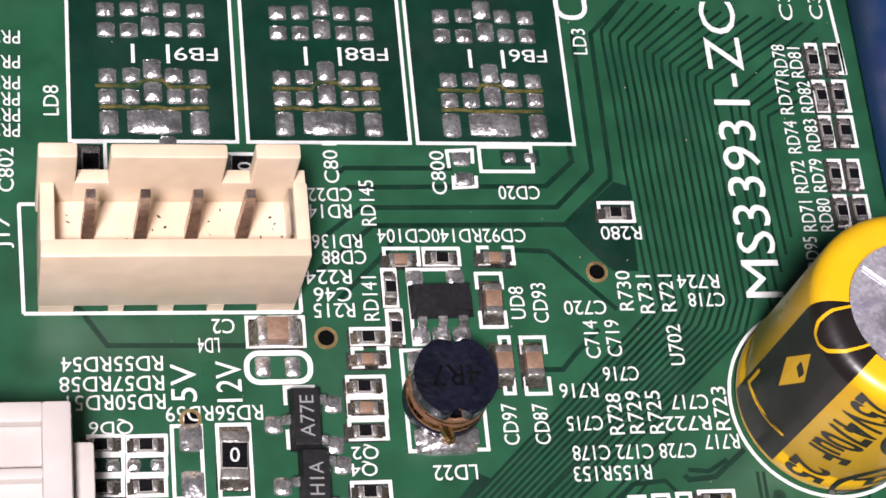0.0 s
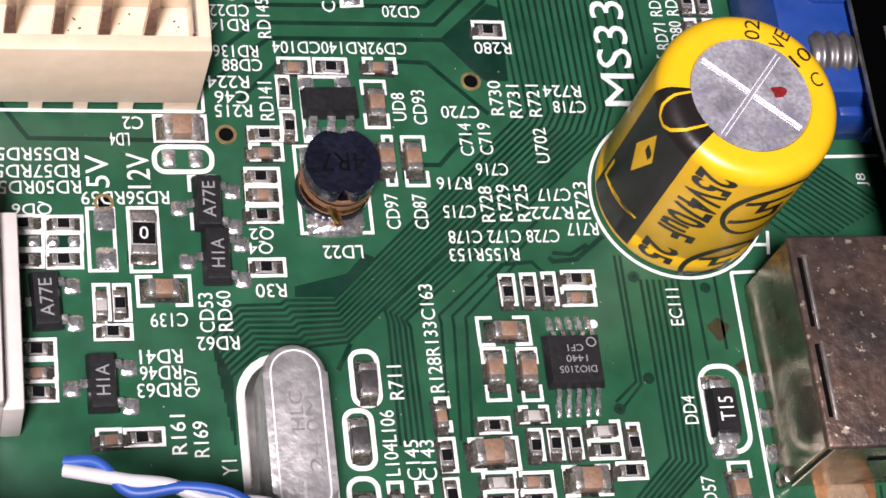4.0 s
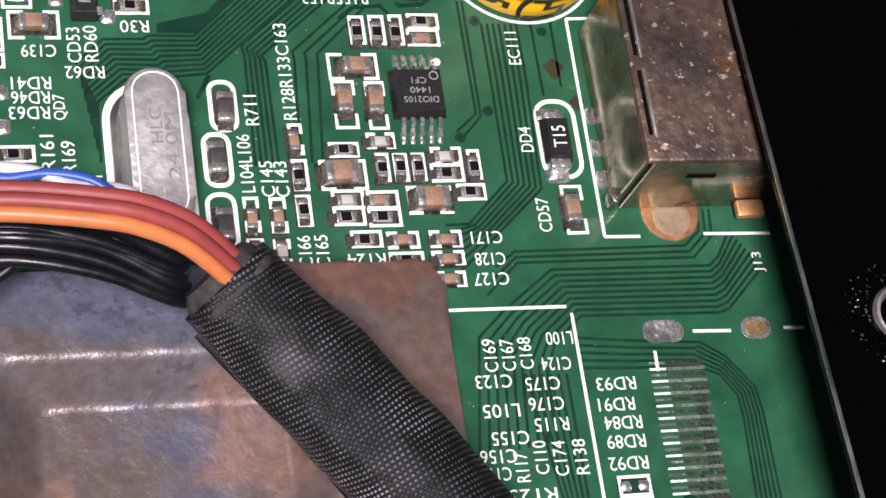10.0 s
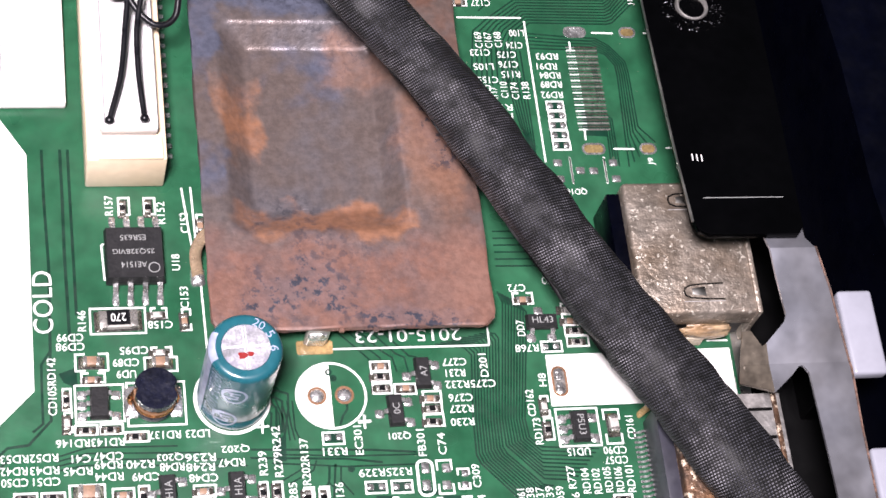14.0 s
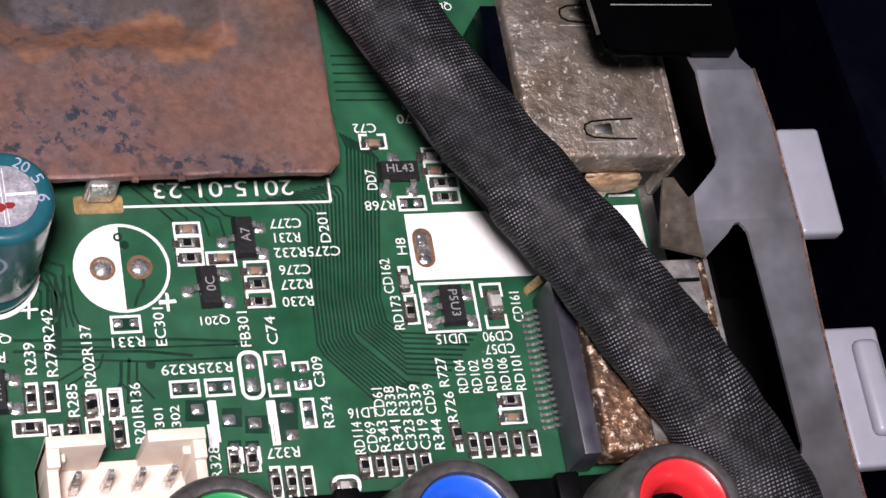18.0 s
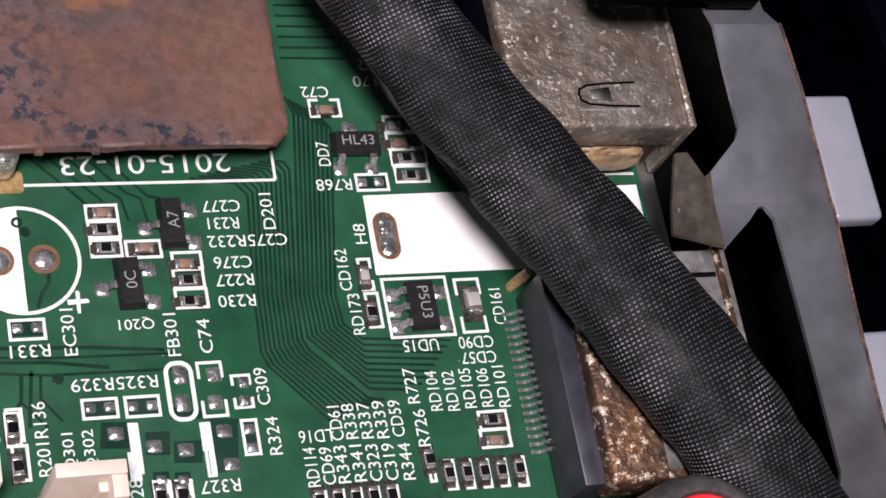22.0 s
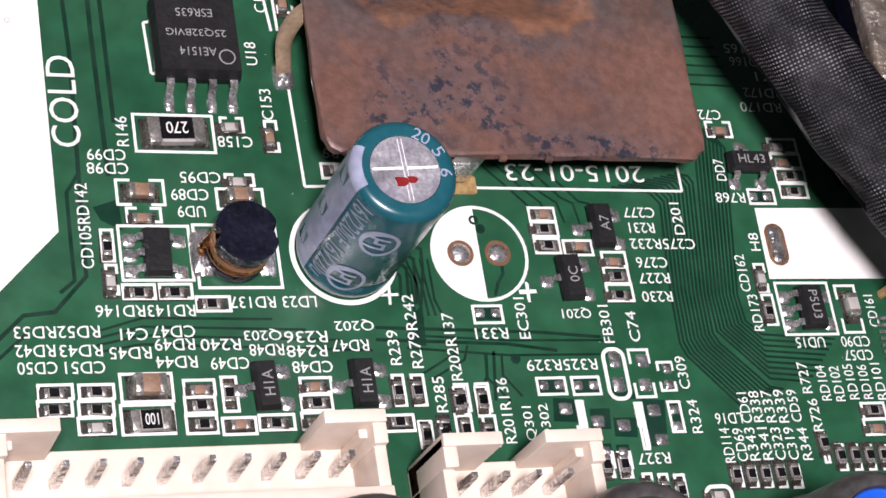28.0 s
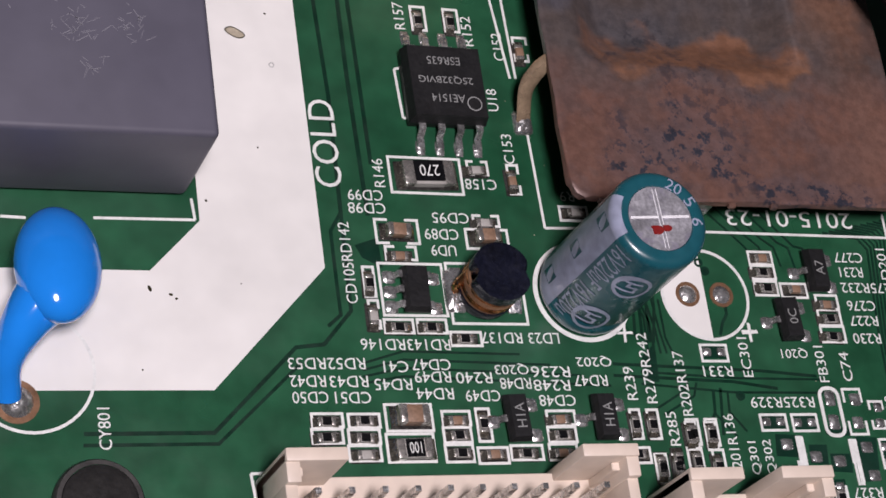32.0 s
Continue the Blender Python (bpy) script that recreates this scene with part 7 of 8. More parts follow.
bracket_print(-16.43, 6.81, -15.65, 5.00)
resistor(-16.20, 3.77, 'v', 4)
frame_print(-16.46, 4.76, -15.61, 2.97)
resistor(-16.15, 1.82, 'v', 4)
frame_print(-16.47, 2.75, -15.66, 0.97)
bead(-19.62, 7.58)
oval_print(-20.43, 9.37, -18.90, 6.36)
bead(-20.35, 4.74)
oval_print(-21.01, 6.36, -19.47, 3.24)
bead(-20.32, 1.04)
oval_print(-21.14, 2.98, -19.51, -0.32)
capacitor(-18.85, 1.39, 'v', 4)
bracket_print(-19.21, 2.70, -18.39, 0.73)
capacitor(-17.49, 1.45, 'v', 4)
bracket_print(-17.86, 2.63, -16.99, 0.65)
capacitor(-18.83, -0.48, 'v', 4)
bracket_print(-19.24, 0.39, -18.34, -1.27)
capacitor(-17.51, -0.46, 'v', 4)
bracket_print(-17.90, 0.31, -16.99, -1.30)
capacitor(-20.24, -1.24, 'v', 4)
bracket_print(-20.57, -0.31, -19.67, -1.96)
resistor(-13.20, 0.07, 'h', 4)
frame_print(-13.83, 0.69, -12.16, -0.28)
capacitor(-11.16, 0.04, 'h', 4)
bracket_print(-11.94, 0.58, -10.20, -0.40)
capacitor(-8.86, -0.01, 'h', 4)
bracket_print(-9.66, 0.59, -7.91, -0.39)
capacitor(-8.91, -1.10, 'h', 4)
bracket_print(-9.69, -0.56, -7.91, -1.39)
capacitor(-8.98, -2.21, 'h', 4)
bracket_print(-9.71, -1.70, -8.01, -2.60)
resistor(-11.14, -1.11, 'h', 4)
frame_print(-11.96, -0.56, -10.09, -1.52)
oval_print(-2.83, 8.12, -0.45, 3.36)
capacitor(-1.72, 1.49, 'v', 6)
bracket_print(-2.08, 3.01, -0.86, 0.16)
diode(-2.04, 5.34, 'T15')
line_print(0.03, 13.09, -0.03, -0.02)
line_print(0.03, 13.09, 1.38, 13.13)
line_print(-0.03, -0.02, 1.98, -0.05)
line_print(5.65, 0.01, 9.54, -0.06)
line_print(1.49, 14.65, 2.34, 14.64)
line_print(2.47, 15.41, 2.30, 14.09)
line_print(5.77, 19.72, 10.23, 19.82)
dot_print(-7.81, 10.41, 0.45)
label('R161', -28.75, 5.34, 90, 1.93, 0.82)
label('R169', -27.73, 5.08, 90, 1.74, 0.82)
resistor(-30.46, 5.17, 'h', 4)
capacitor(-31.87, 5.10, 'h', 4)
frame_print(-31.29, 5.75, -29.35, 4.80)
frame_print(-32.55, 5.78, -31.33, 4.85)
label('C169', -7.40, -6.39, 90, 1.76, 0.82)
label('C167', -6.45, -6.40, 90, 1.70, 0.82)
label('C168', -5.49, -6.34, 90, 1.71, 0.82)
label('L100', -3.54, -5.60, 180, 1.44, 0.82)
label('C124', -3.94, -6.98, 180, 1.59, 0.82)
label('C123', -7.42, -7.79, 180, 1.93, 0.82)
label('C175', -4.84, -8.02, 180, 1.83, 0.82)
label('L105', -7.26, -9.36, 180, 1.95, 0.82)
label('C176', -4.82, -9.10, 180, 1.88, 0.82)
label('R115', -4.71, -10.20, 180, 1.81, 0.82)
label('C155', -7.01, -10.81, 180, 1.95, 0.82)
label('C156', -7.77, -11.73, 180, 1.93, 0.82)
label('R117', -6.65, -12.36, 90, 1.51, 0.82)
label('C110', -5.58, -11.90, 90, 1.74, 0.82)
label('C174', -4.56, -12.00, 90, 1.83, 0.82)
label('R138', -3.48, -11.97, 90, 1.84, 0.82)
label('C11', -7.79, -12.64, 180, 1.07, 0.82)
label('R123', -6.30, -13.83, 180, 2.55, 0.82)
label('R129', -6.21, -14.78, 180, 2.20, 0.82)
label('R13', -6.12, -15.71, 180, 1.83, 0.82)
label('RD93', -0.88, -8.21, 180, 2.15, 0.82)
label('RD91', -1.06, -9.32, 180, 1.98, 0.82)
label('RD84', -0.87, -10.31, 180, 2.04, 0.82)
label('RD89', -0.89, -11.32, 180, 2.09, 0.82)
label('RD92', -0.98, -12.47, 180, 2.12, 0.82)
label('J9', 7.73, -19.72, 90, 0.77, 0.82)
bare_pads(-0.86, -13.66, 'h')
bare_pads(-0.82, -14.71, 'h')
bare_pads(-0.85, -15.75, 'h')
bare_pads(-0.85, -16.82, 'h')
bare_pads(-0.82, -17.91, 'h')
frame_print(-1.74, -13.10, 0.03, -14.23)
frame_print(-1.68, -14.18, 0.04, -15.24)
frame_print(-1.73, -15.22, -0.03, -16.31)
frame_print(-1.69, -16.26, 0.03, -17.38)
frame_print(-1.70, -17.35, 0.09, -18.47)
line_print(-9.24, -3.86, -2.86, -3.88)
line_print(-2.63, -4.26, -2.61, -19.71)
line_print(3.92, -5.52, 6.09, -5.58)
line_print(9.15, -5.53, 10.34, -5.58)
line_print(4.19, -18.33, 6.25, -18.38)
line_print(9.36, -18.28, 10.61, -18.30)
line_print(1.58, -6.53, 1.55, -7.63)
line_print(1.66, -16.14, 1.62, -17.39)
label('QD10', -0.07, -22.79, 180, 1.97, 0.82)
big_pad(-1.46, -19.77, 0.85, 0.75)
big_pad(0.62, -20.60, 0.85, 0.75)
big_pad(-1.44, -21.49, 0.85, 0.75)
bar_print(-0.31, -19.19, -0.17, -22.00)
big_pad(1.91, -20.65, 0.85, 0.75)
big_pad(3.94, -19.81, 0.85, 0.75)
big_pad(3.99, -21.52, 0.85, 0.75)
bar_print(2.97, -19.20, 3.16, -22.03)
label('C72', -7.15, -32.56, 180, 1.64, 0.82)
label('DD7', -7.30, -36.52, 90, 1.52, 0.82)
label('R768', -6.99, -38.48, 180, 2.11, 0.82)
label('H8', -6.00, -41.56, 90, 1.23, 0.82)
label('CD162', -7.36, -43.70, 90, 2.51, 0.82)
label('RD173', -7.07, -46.38, 90, 2.43, 0.82)
label('UD15', -3.66, -48.42, 180, 2.08, 0.82)
label('CD90', -0.37, -48.41, 180, 2.09, 0.82)
label('CD161', 1.37, -46.34, 90, 2.18, 0.82)
label('CD57', -0.38, -49.33, 180, 2.08, 0.82)
label('R727', -4.69, -50.74, 90, 2.05, 0.82)
label('R726', -4.54, -53.19, 90, 2.11, 0.82)
label('RD104', -3.44, -51.12, 90, 2.31, 0.82)
label('RD102', -2.45, -51.19, 90, 2.32, 0.82)
label('RD105', -1.43, -51.09, 90, 2.33, 0.82)
label('RD106', -0.42, -51.12, 90, 2.26, 0.82)
label('RD101', 0.60, -51.11, 90, 2.44, 0.82)
label('C277', -13.75, -39.59, 180, 2.15, 0.82)
label('R231', -13.77, -40.63, 180, 1.76, 0.82)
label('C275R232', -12.54, -41.72, 180, 4.50, 0.82)
label('C276', -13.58, -42.98, 180, 2.13, 0.82)
label('R227', -13.63, -44.03, 180, 2.13, 0.82)
label('R230', -13.69, -45.25, 180, 2.08, 0.82)
label('Q201', -19.35, -46.27, 180, 1.92, 0.82)
label('FB301', -17.54, -47.01, 90, 2.45, 0.82)
label('C74', -15.76, -47.19, 90, 1.97, 0.82)
label('R331', -25.09, -47.52, 180, 2.09, 0.82)
label('EC301', -22.98, -46.57, 90, 2.64, 0.82)
label('R325R329', -20.94, -49.57, 180, 4.57, 0.82)
label('C309', -13.08, -50.23, 90, 2.10, 0.82)
label('R324', -12.87, -53.03, 90, 2.12, 0.82)
label('D201', -11.16, -39.98, 90, 2.20, 0.82)
capacitor(-6.83, -33.83, 'h', 4)
bracket_print(-7.69, -33.00, -5.74, -34.22)
sot(-5.48, -36.21, 'h', 'HL43')
bare_pads(-4.79, -38.38, 'h')
frame_print(-5.71, -37.81, -3.69, -38.96)
capacitor(-2.89, -34.92, 'h', 4)
capacitor(-2.74, -36.03, 'h', 4)
resistor(-2.42, -36.99, 'h', 4)
resistor(-2.37, -38.09, 'h', 4)
frame_print(-3.37, -34.13, -1.16, -35.26)
frame_print(-3.39, -35.20, -1.08, -36.34)
frame_print(-3.33, -36.27, -1.03, -37.41)
frame_print(-3.27, -37.34, -1.13, -38.50)
sot(-3.36, -46.29, 'V', 'P5U3')
frame_print(-5.33, -44.31, -1.41, -47.97)
capacitor(-0.22, -46.07, 'v', 6, 1)
bracket_print(-1.03, -44.52, 0.55, -47.88)
capacitor(-6.25, -44.20, 'v', 4, 1)
bracket_print(-6.52, -43.03, -5.69, -45.05)
resistor(-6.24, -46.37, 'v', 4)
frame_print(-6.46, -45.11, -5.57, -47.28)
capacitor(-20.42, -39.88, 'h', 4)
resistor(-20.57, -40.86, 'h', 4)
resistor(-20.48, -41.94, 'h', 4)
frame_print(-21.33, -39.26, -19.49, -40.29)
frame_print(-21.31, -40.22, -19.48, -41.32)
frame_print(-21.31, -41.31, -19.52, -42.43)
sot(-16.84, -40.80, 'v', 'A7')
sot(-19.59, -44.20, 'v', '0C')
capacitor(-16.35, -43.04, 'h', 4)
resistor(-16.28, -43.99, 'h', 4)
resistor(-16.38, -45.22, 'h', 4)
frame_print(-16.99, -42.21, -15.24, -43.31)
frame_print(-17.06, -43.22, -15.27, -44.46)
frame_print(-17.11, -44.36, -15.23, -45.60)
capacitor(-18.40, -42.00, 'h', 4)
bare_pads(-25.10, -46.23, 'h')
frame_print(-26.11, -45.69, -24.13, -46.93)
bare_pads(-21.87, -50.84, 'h')
bare_pads(-19.65, -50.90, 'h')
frame_print(-22.85, -50.30, -20.89, -51.48)
frame_print(-20.60, -50.30, -18.67, -51.54)
big_pad(-17.44, -49.32, 0.73, 1.03)
big_pad(-17.49, -50.89, 0.79, 1.02)
oval_print(-18.29, -48.52, -16.71, -51.91)
big_pad(-15.60, -49.40, 0.80, 0.84)
big_pad(-15.74, -50.95, 0.80, 0.83)
bracket_print(-16.52, -48.63, -15.09, -51.80)
big_pad(-14.05, -49.93, 0.62, 0.65)
big_pad(-14.14, -50.99, 0.62, 0.64)
bracket_print(-14.76, -49.46, -13.63, -51.42)
big_pad(-21.23, -52.31, 0.85, 0.75)
big_pad(-19.32, -53.14, 0.85, 0.75)
bar_print(-20.42, -51.80, -20.01, -54.58)
big_pad(-17.67, -53.45, 0.85, 0.75)
big_pad(-15.50, -52.57, 0.85, 0.75)
big_pad(-15.36, -54.42, 0.85, 0.75)
bar_print(-16.51, -52.08, -16.19, -54.89)
bare_pads(-14.15, -53.08, 'v')
frame_print(-14.59, -51.99, -13.64, -54.04)
resistor(-0.42, -53.07, 'h', 4)
capacitor(-0.54, -54.27, 'h', 4)
frame_print(-1.19, -52.45, 0.60, -53.65)
frame_print(-1.29, -53.51, 0.56, -54.67)
bare_pads(-19.17, -55.48, 'v')
bare_pads(-18.04, -55.58, 'v')
frame_print(-19.70, -55.01, -18.70, -56.08)
frame_print(-18.51, -55.04, -17.58, -56.17)
line_print(-24.98, -38.04, -10.38, -38.08)
line_print(-10.38, -38.08, -10.35, -36.29)
line_print(9.85, -38.23, 11.89, -38.26)
line_print(-22.85, -44.83, -21.73, -44.82)
line_print(-22.28, -44.26, -22.31, -45.41)
label('RD114', -11.10, -54.92, 90, 2.18, 0.82)
label('CD69', -10.21, -54.92, 90, 2.08, 0.82)
label('CD61', -9.36, -52.58, 90, 1.95, 0.82)
label('R343', -9.39, -54.90, 90, 2.09, 0.82)
label('R338', -8.55, -52.53, 90, 1.99, 0.82)
label('R341', -8.49, -54.90, 90, 2.06, 0.82)
label('R337', -7.68, -52.54, 90, 2.07, 0.82)
label('C323', -7.60, -54.94, 90, 2.07, 0.82)
label('R339', -6.81, -52.55, 90, 2.14, 0.82)
label('C319', -6.69, -54.96, 90, 2.07, 0.82)
label('CD59', -5.89, -52.55, 90, 2.08, 0.82)
label('R344', -5.75, -55.01, 90, 2.08, 0.82)
label('LD16', -10.60, -53.23, 180, 1.83, 0.82)
label('R202R137', -27.74, -48.30, 90, 4.21, 0.82)
label('R239', -31.33, -48.31, 90, 2.13, 0.82)
label('R279R242', -30.03, -47.30, 90, 4.58, 0.82)
label('R285', -28.97, -51.23, 90, 2.17, 0.82)
label('R201R136', -25.03, -52.32, 90, 4.00, 0.82)
label('Q301', -23.69, -53.15, 90, 2.11, 0.82)
label('Q302', -22.64, -53.12, 90, 2.28, 0.82)
label('R327', -16.14, -55.56, 180, 2.13, 0.82)
resistor(-27.76, -51.63, 'v', 4)
resistor(-26.43, -51.69, 'v', 4)
frame_print(-28.09, -50.57, -27.13, -52.34)
frame_print(-26.77, -50.56, -25.85, -52.41)
resistor(-26.41, -53.74, 'v', 4)
frame_print(-26.67, -52.53, -25.75, -54.52)
resistor(-30.23, -53.60, 'v', 4)
frame_print(-30.65, -52.75, -29.73, -54.46)
resistor(-29.04, -53.34, 'v', 4)
resistor(-27.79, -53.41, 'v', 4)
resistor(-4.50, -55.05, 'v', 4)
frame_print(-4.64, -54.33, -4.19, -56.32)
resistor(-3.52, -55.90, 'v', 4)
resistor(-2.48, -55.92, 'v', 4)
resistor(-1.48, -55.95, 'v', 4)
resistor(-0.47, -55.97, 'v', 4)
resistor(0.60, -55.96, 'v', 4)
frame_print(-3.70, -55.07, -3.05, -56.84)
frame_print(-2.64, -55.13, -2.05, -56.86)
frame_print(-1.64, -55.19, -1.05, -56.89)
frame_print(-0.63, -55.24, -0.03, -56.91)
frame_print(0.40, -55.19, 1.09, -56.98)
resistor(-11.01, -56.82, 'v', 4)
resistor(-9.99, -56.81, 'v', 4)
resistor(-9.00, -56.84, 'v', 4)
resistor(-7.99, -56.83, 'v', 4)
resistor(-6.98, -56.83, 'v', 4)
frame_print(-11.27, -56.25, -10.49, -57.57)
frame_print(-10.21, -56.24, -9.51, -57.63)
frame_print(-9.21, -56.23, -8.53, -57.69)
frame_print(-8.20, -56.23, -7.54, -57.75)
frame_print(-7.20, -56.25, -6.47, -57.82)
resistor(-19.39, -55.89, 'v', 4)
resistor(-18.25, -55.89, 'v', 4)
frame_print(-19.70, -54.96, -18.83, -56.65)
frame_print(-18.54, -55.03, -17.67, -56.72)
label('COLD', -49.06, -32.90, 90, 5.87, 1.95)
label('R146', -45.84, -34.76, 90, 1.90, 0.82)
label('CD99', -46.88, -36.28, 180, 2.22, 0.82)
label('CD98', -46.89, -37.14, 180, 2.38, 0.82)
label('CD95', -41.55, -37.63, 180, 2.39, 0.82)
label('CD89', -42.29, -38.73, 180, 2.20, 0.82)
label('UD9', -42.30, -39.80, 180, 1.62, 0.82)
label('CD105RD142', -48.54, -40.72, 90, 5.22, 0.82)
label('LD23 RD137', -38.16, -45.42, 180, 5.11, 0.82)
label('RD143RD146', -45.57, -45.89, 180, 5.61, 0.82)
label('U18', -37.50, -29.34, 90, 1.56, 0.82)
label('C153', -36.97, -32.75, 90, 2.06, 0.82)
label('C158', -39.18, -35.28, 180, 2.10, 0.82)
label('RD52RD53', -50.59, -47.09, 180, 4.68, 0.82)
label('C41', -46.38, -47.27, 180, 1.54, 0.82)
label('CD47', -44.15, -47.14, 180, 2.44, 0.82)
label('Q203', -39.05, -47.39, 180, 2.19, 0.82)
label('R236', -36.53, -47.57, 180, 2.56, 0.82)
label('Q202', -33.54, -46.88, 180, 2.37, 0.82)
label('RD42', -51.86, -48.17, 180, 2.16, 0.82)
label('RD43', -49.38, -48.19, 180, 2.35, 0.82)
label('RD45', -46.68, -48.37, 180, 2.33, 0.82)
label('RD49', -44.16, -47.91, 180, 2.27, 0.82)
label('R240', -41.55, -47.96, 180, 2.31, 0.82)
label('RD48', -38.93, -48.31, 180, 2.01, 0.82)
label('R248', -36.58, -48.43, 180, 2.39, 0.82)
label('RD47', -33.95, -48.13, 180, 2.22, 0.82)
label('CD50', -51.82, -49.15, 180, 2.15, 0.82)
label('CD51', -49.25, -49.17, 180, 2.19, 0.82)
label('RD44', -44.16, -48.95, 180, 2.33, 0.82)
label('CD49', -41.15, -49.08, 180, 2.21, 0.82)
label('CD48', -36.38, -49.39, 180, 2.38, 0.82)
label('J2', -57.15, -55.94, 90, 0.91, 0.82)
label('2015-01-23', -17.58, -36.93, 180, 9.45, 1.35)
label('RD165', -3.35, -27.54, 180, 3.10, 0.82)
label('RD166', -3.38, -28.52, 180, 2.65, 0.82)
label('C71', -1.80, -29.59, 180, 2.44, 0.82)
label('RD172', -2.78, -30.82, 180, 2.86, 0.82)
label('RD170', -3.17, -31.89, 180, 3.07, 0.82)
capacitor(-39.48, -34.44, 'h', 4)
bracket_print(-40.01, -33.64, -38.51, -34.70)
capacitor(-37.12, -35.09, 'v', 4)
bracket_print(-37.33, -33.79, -36.47, -35.93)
capacitor(-45.19, -38.70, 'h', 6)
bracket_print(-46.60, -37.78, -43.71, -39.48)
capacitor(-45.28, -40.32, 'h', 4)
bracket_print(-46.14, -39.54, -44.04, -40.55)
capacitor(-39.44, -38.00, 'h', 4)
bracket_print(-40.15, -37.33, -38.30, -38.19)
capacitor(-39.42, -38.90, 'h', 6)
bracket_print(-40.79, -38.26, -37.88, -39.71)
sot(-44.70, -42.60, 'v', 'UD9')
frame_print(-46.75, -40.64, -42.55, -44.13)
resistor(-47.42, -42.10, 'v', 4)
frame_print(-47.75, -40.90, -46.94, -42.96)
capacitor(-47.43, -44.22, 'v', 4)
bracket_print(-47.66, -43.04, -46.90, -44.95)
resistor(-45.92, -44.89, 'h', 4)
resistor(-43.90, -44.88, 'h', 4)
frame_print(-46.82, -44.23, -44.86, -45.24)
frame_print(-44.74, -44.21, -42.75, -45.23)
resistor(-41.85, -45.59, 'h', 4)
frame_print(-42.72, -44.99, -40.63, -46.02)
frame_print(-42.43, -40.55, -37.42, -44.61)
resistor(-51.10, -50.68, 'h', 4)
resistor(-51.20, -51.64, 'h', 4)
resistor(-48.81, -50.65, 'h', 4)
resistor(-48.89, -51.68, 'h', 4)
capacitor(-48.97, -52.70, 'h', 4)
frame_print(-51.97, -50.05, -49.97, -51.02)
frame_print(-52.06, -50.98, -50.07, -51.98)
frame_print(-49.78, -50.08, -47.73, -51.05)
frame_print(-49.88, -51.02, -47.83, -52.02)
frame_print(-49.98, -51.98, -47.89, -53.05)
capacitor(-45.89, -50.39, 'h', 8)
resistor(-46.02, -52.38, 'h', 8, '100')
frame_print(-47.50, -49.52, -44.48, -51.29)
frame_print(-47.63, -51.31, -44.58, -53.15)
capacitor(-43.11, -50.69, 'h', 4)
resistor(-43.11, -51.58, 'h', 4)
resistor(-43.09, -52.66, 'h', 4)
frame_print(-44.00, -49.95, -42.11, -50.97)
frame_print(-44.05, -50.94, -42.18, -52.02)
frame_print(-44.09, -51.99, -42.21, -53.20)
resistor(-41.46, -50.88, 'v', 4)
frame_print(-41.86, -49.81, -40.87, -51.98)
capacitor(-41.04, -52.76, 'h', 4)
resistor(-39.02, -52.74, 'h', 4)
frame_print(-39.96, -52.09, -37.79, -53.13)
sot(-39.44, -50.66, 'v', 'H1A')
capacitor(-36.52, -50.67, 'h', 4)
resistor(-36.51, -51.62, 'h', 4)
capacitor(-36.68, -52.77, 'h', 4)
frame_print(-37.32, -49.96, -35.34, -51.00)
frame_print(-37.40, -50.97, -35.44, -52.07)
frame_print(-37.49, -52.04, -35.54, -53.18)
sot(-33.71, -50.63, 'v', 'H1A')
resistor(-31.54, -51.02, 'v', 4)
resistor(-30.39, -51.03, 'v', 4)
frame_print(-31.81, -49.91, -31.00, -51.91)
frame_print(-30.65, -49.93, -29.77, -51.93)
resistor(-30.25, -53.82, 'v', 4)
resistor(-29.18, -53.71, 'v', 4)
frame_print(-30.48, -52.78, -29.78, -54.72)
frame_print(-29.43, -52.80, -28.72, -54.68)
resistor(-27.97, -51.75, 'v', 4)
frame_print(-28.17, -50.75, -27.35, -52.66)
resistor(-26.49, -51.71, 'v', 4)
frame_print(-26.84, -50.77, -26.02, -52.69)
resistor(-31.76, -52.88, 'h', 4)
line_print(-35.45, -31.35, -35.31, -38.11)
line_print(-35.31, -38.11, -33.05, -38.05)
line_print(-43.87, -27.52, -43.72, -30.93)
line_print(-43.87, -27.52, -43.24, -27.40)
line_print(-43.72, -30.93, -43.13, -30.90)
line_print(-55.80, -53.62, -54.85, -53.58)
line_print(-55.80, -53.62, -55.53, -56.51)
line_print(-31.05, -44.40, -31.15, -45.64)
line_print(-31.62, -45.04, -30.54, -45.00)
line_print(-22.84, -44.96, -21.70, -44.88)
line_print(-22.23, -44.34, -22.29, -45.55)
label('CY801', -63.78, -50.91, 90, 2.42, 0.82)
label('R157', -43.05, -23.67, 90, 1.94, 0.82)
label('R152', -38.53, -24.46, 90, 2.16, 0.82)
label('C152', -36.53, -25.47, 90, 1.99, 0.82)
resistor(-41.89, -24.05, 'v', 4)
frame_print(-42.29, -22.85, -41.20, -24.70)
resistor(-39.69, -24.01, 'v', 4)
frame_print(-40.05, -22.89, -38.95, -24.66)
capacitor(-35.16, -25.90, 'v', 4)
bracket_print(-35.49, -24.62, -34.40, -26.48)
line_print(-35.78, -21.93, -35.63, -27.70)
line_print(-36.59, -22.00, -36.03, -27.72)
line_print(-68.75, -38.38, -67.34, -38.43)
line_print(-63.50, -38.31, -57.57, -38.26)
line_print(-57.57, -38.26, -57.68, -36.90)
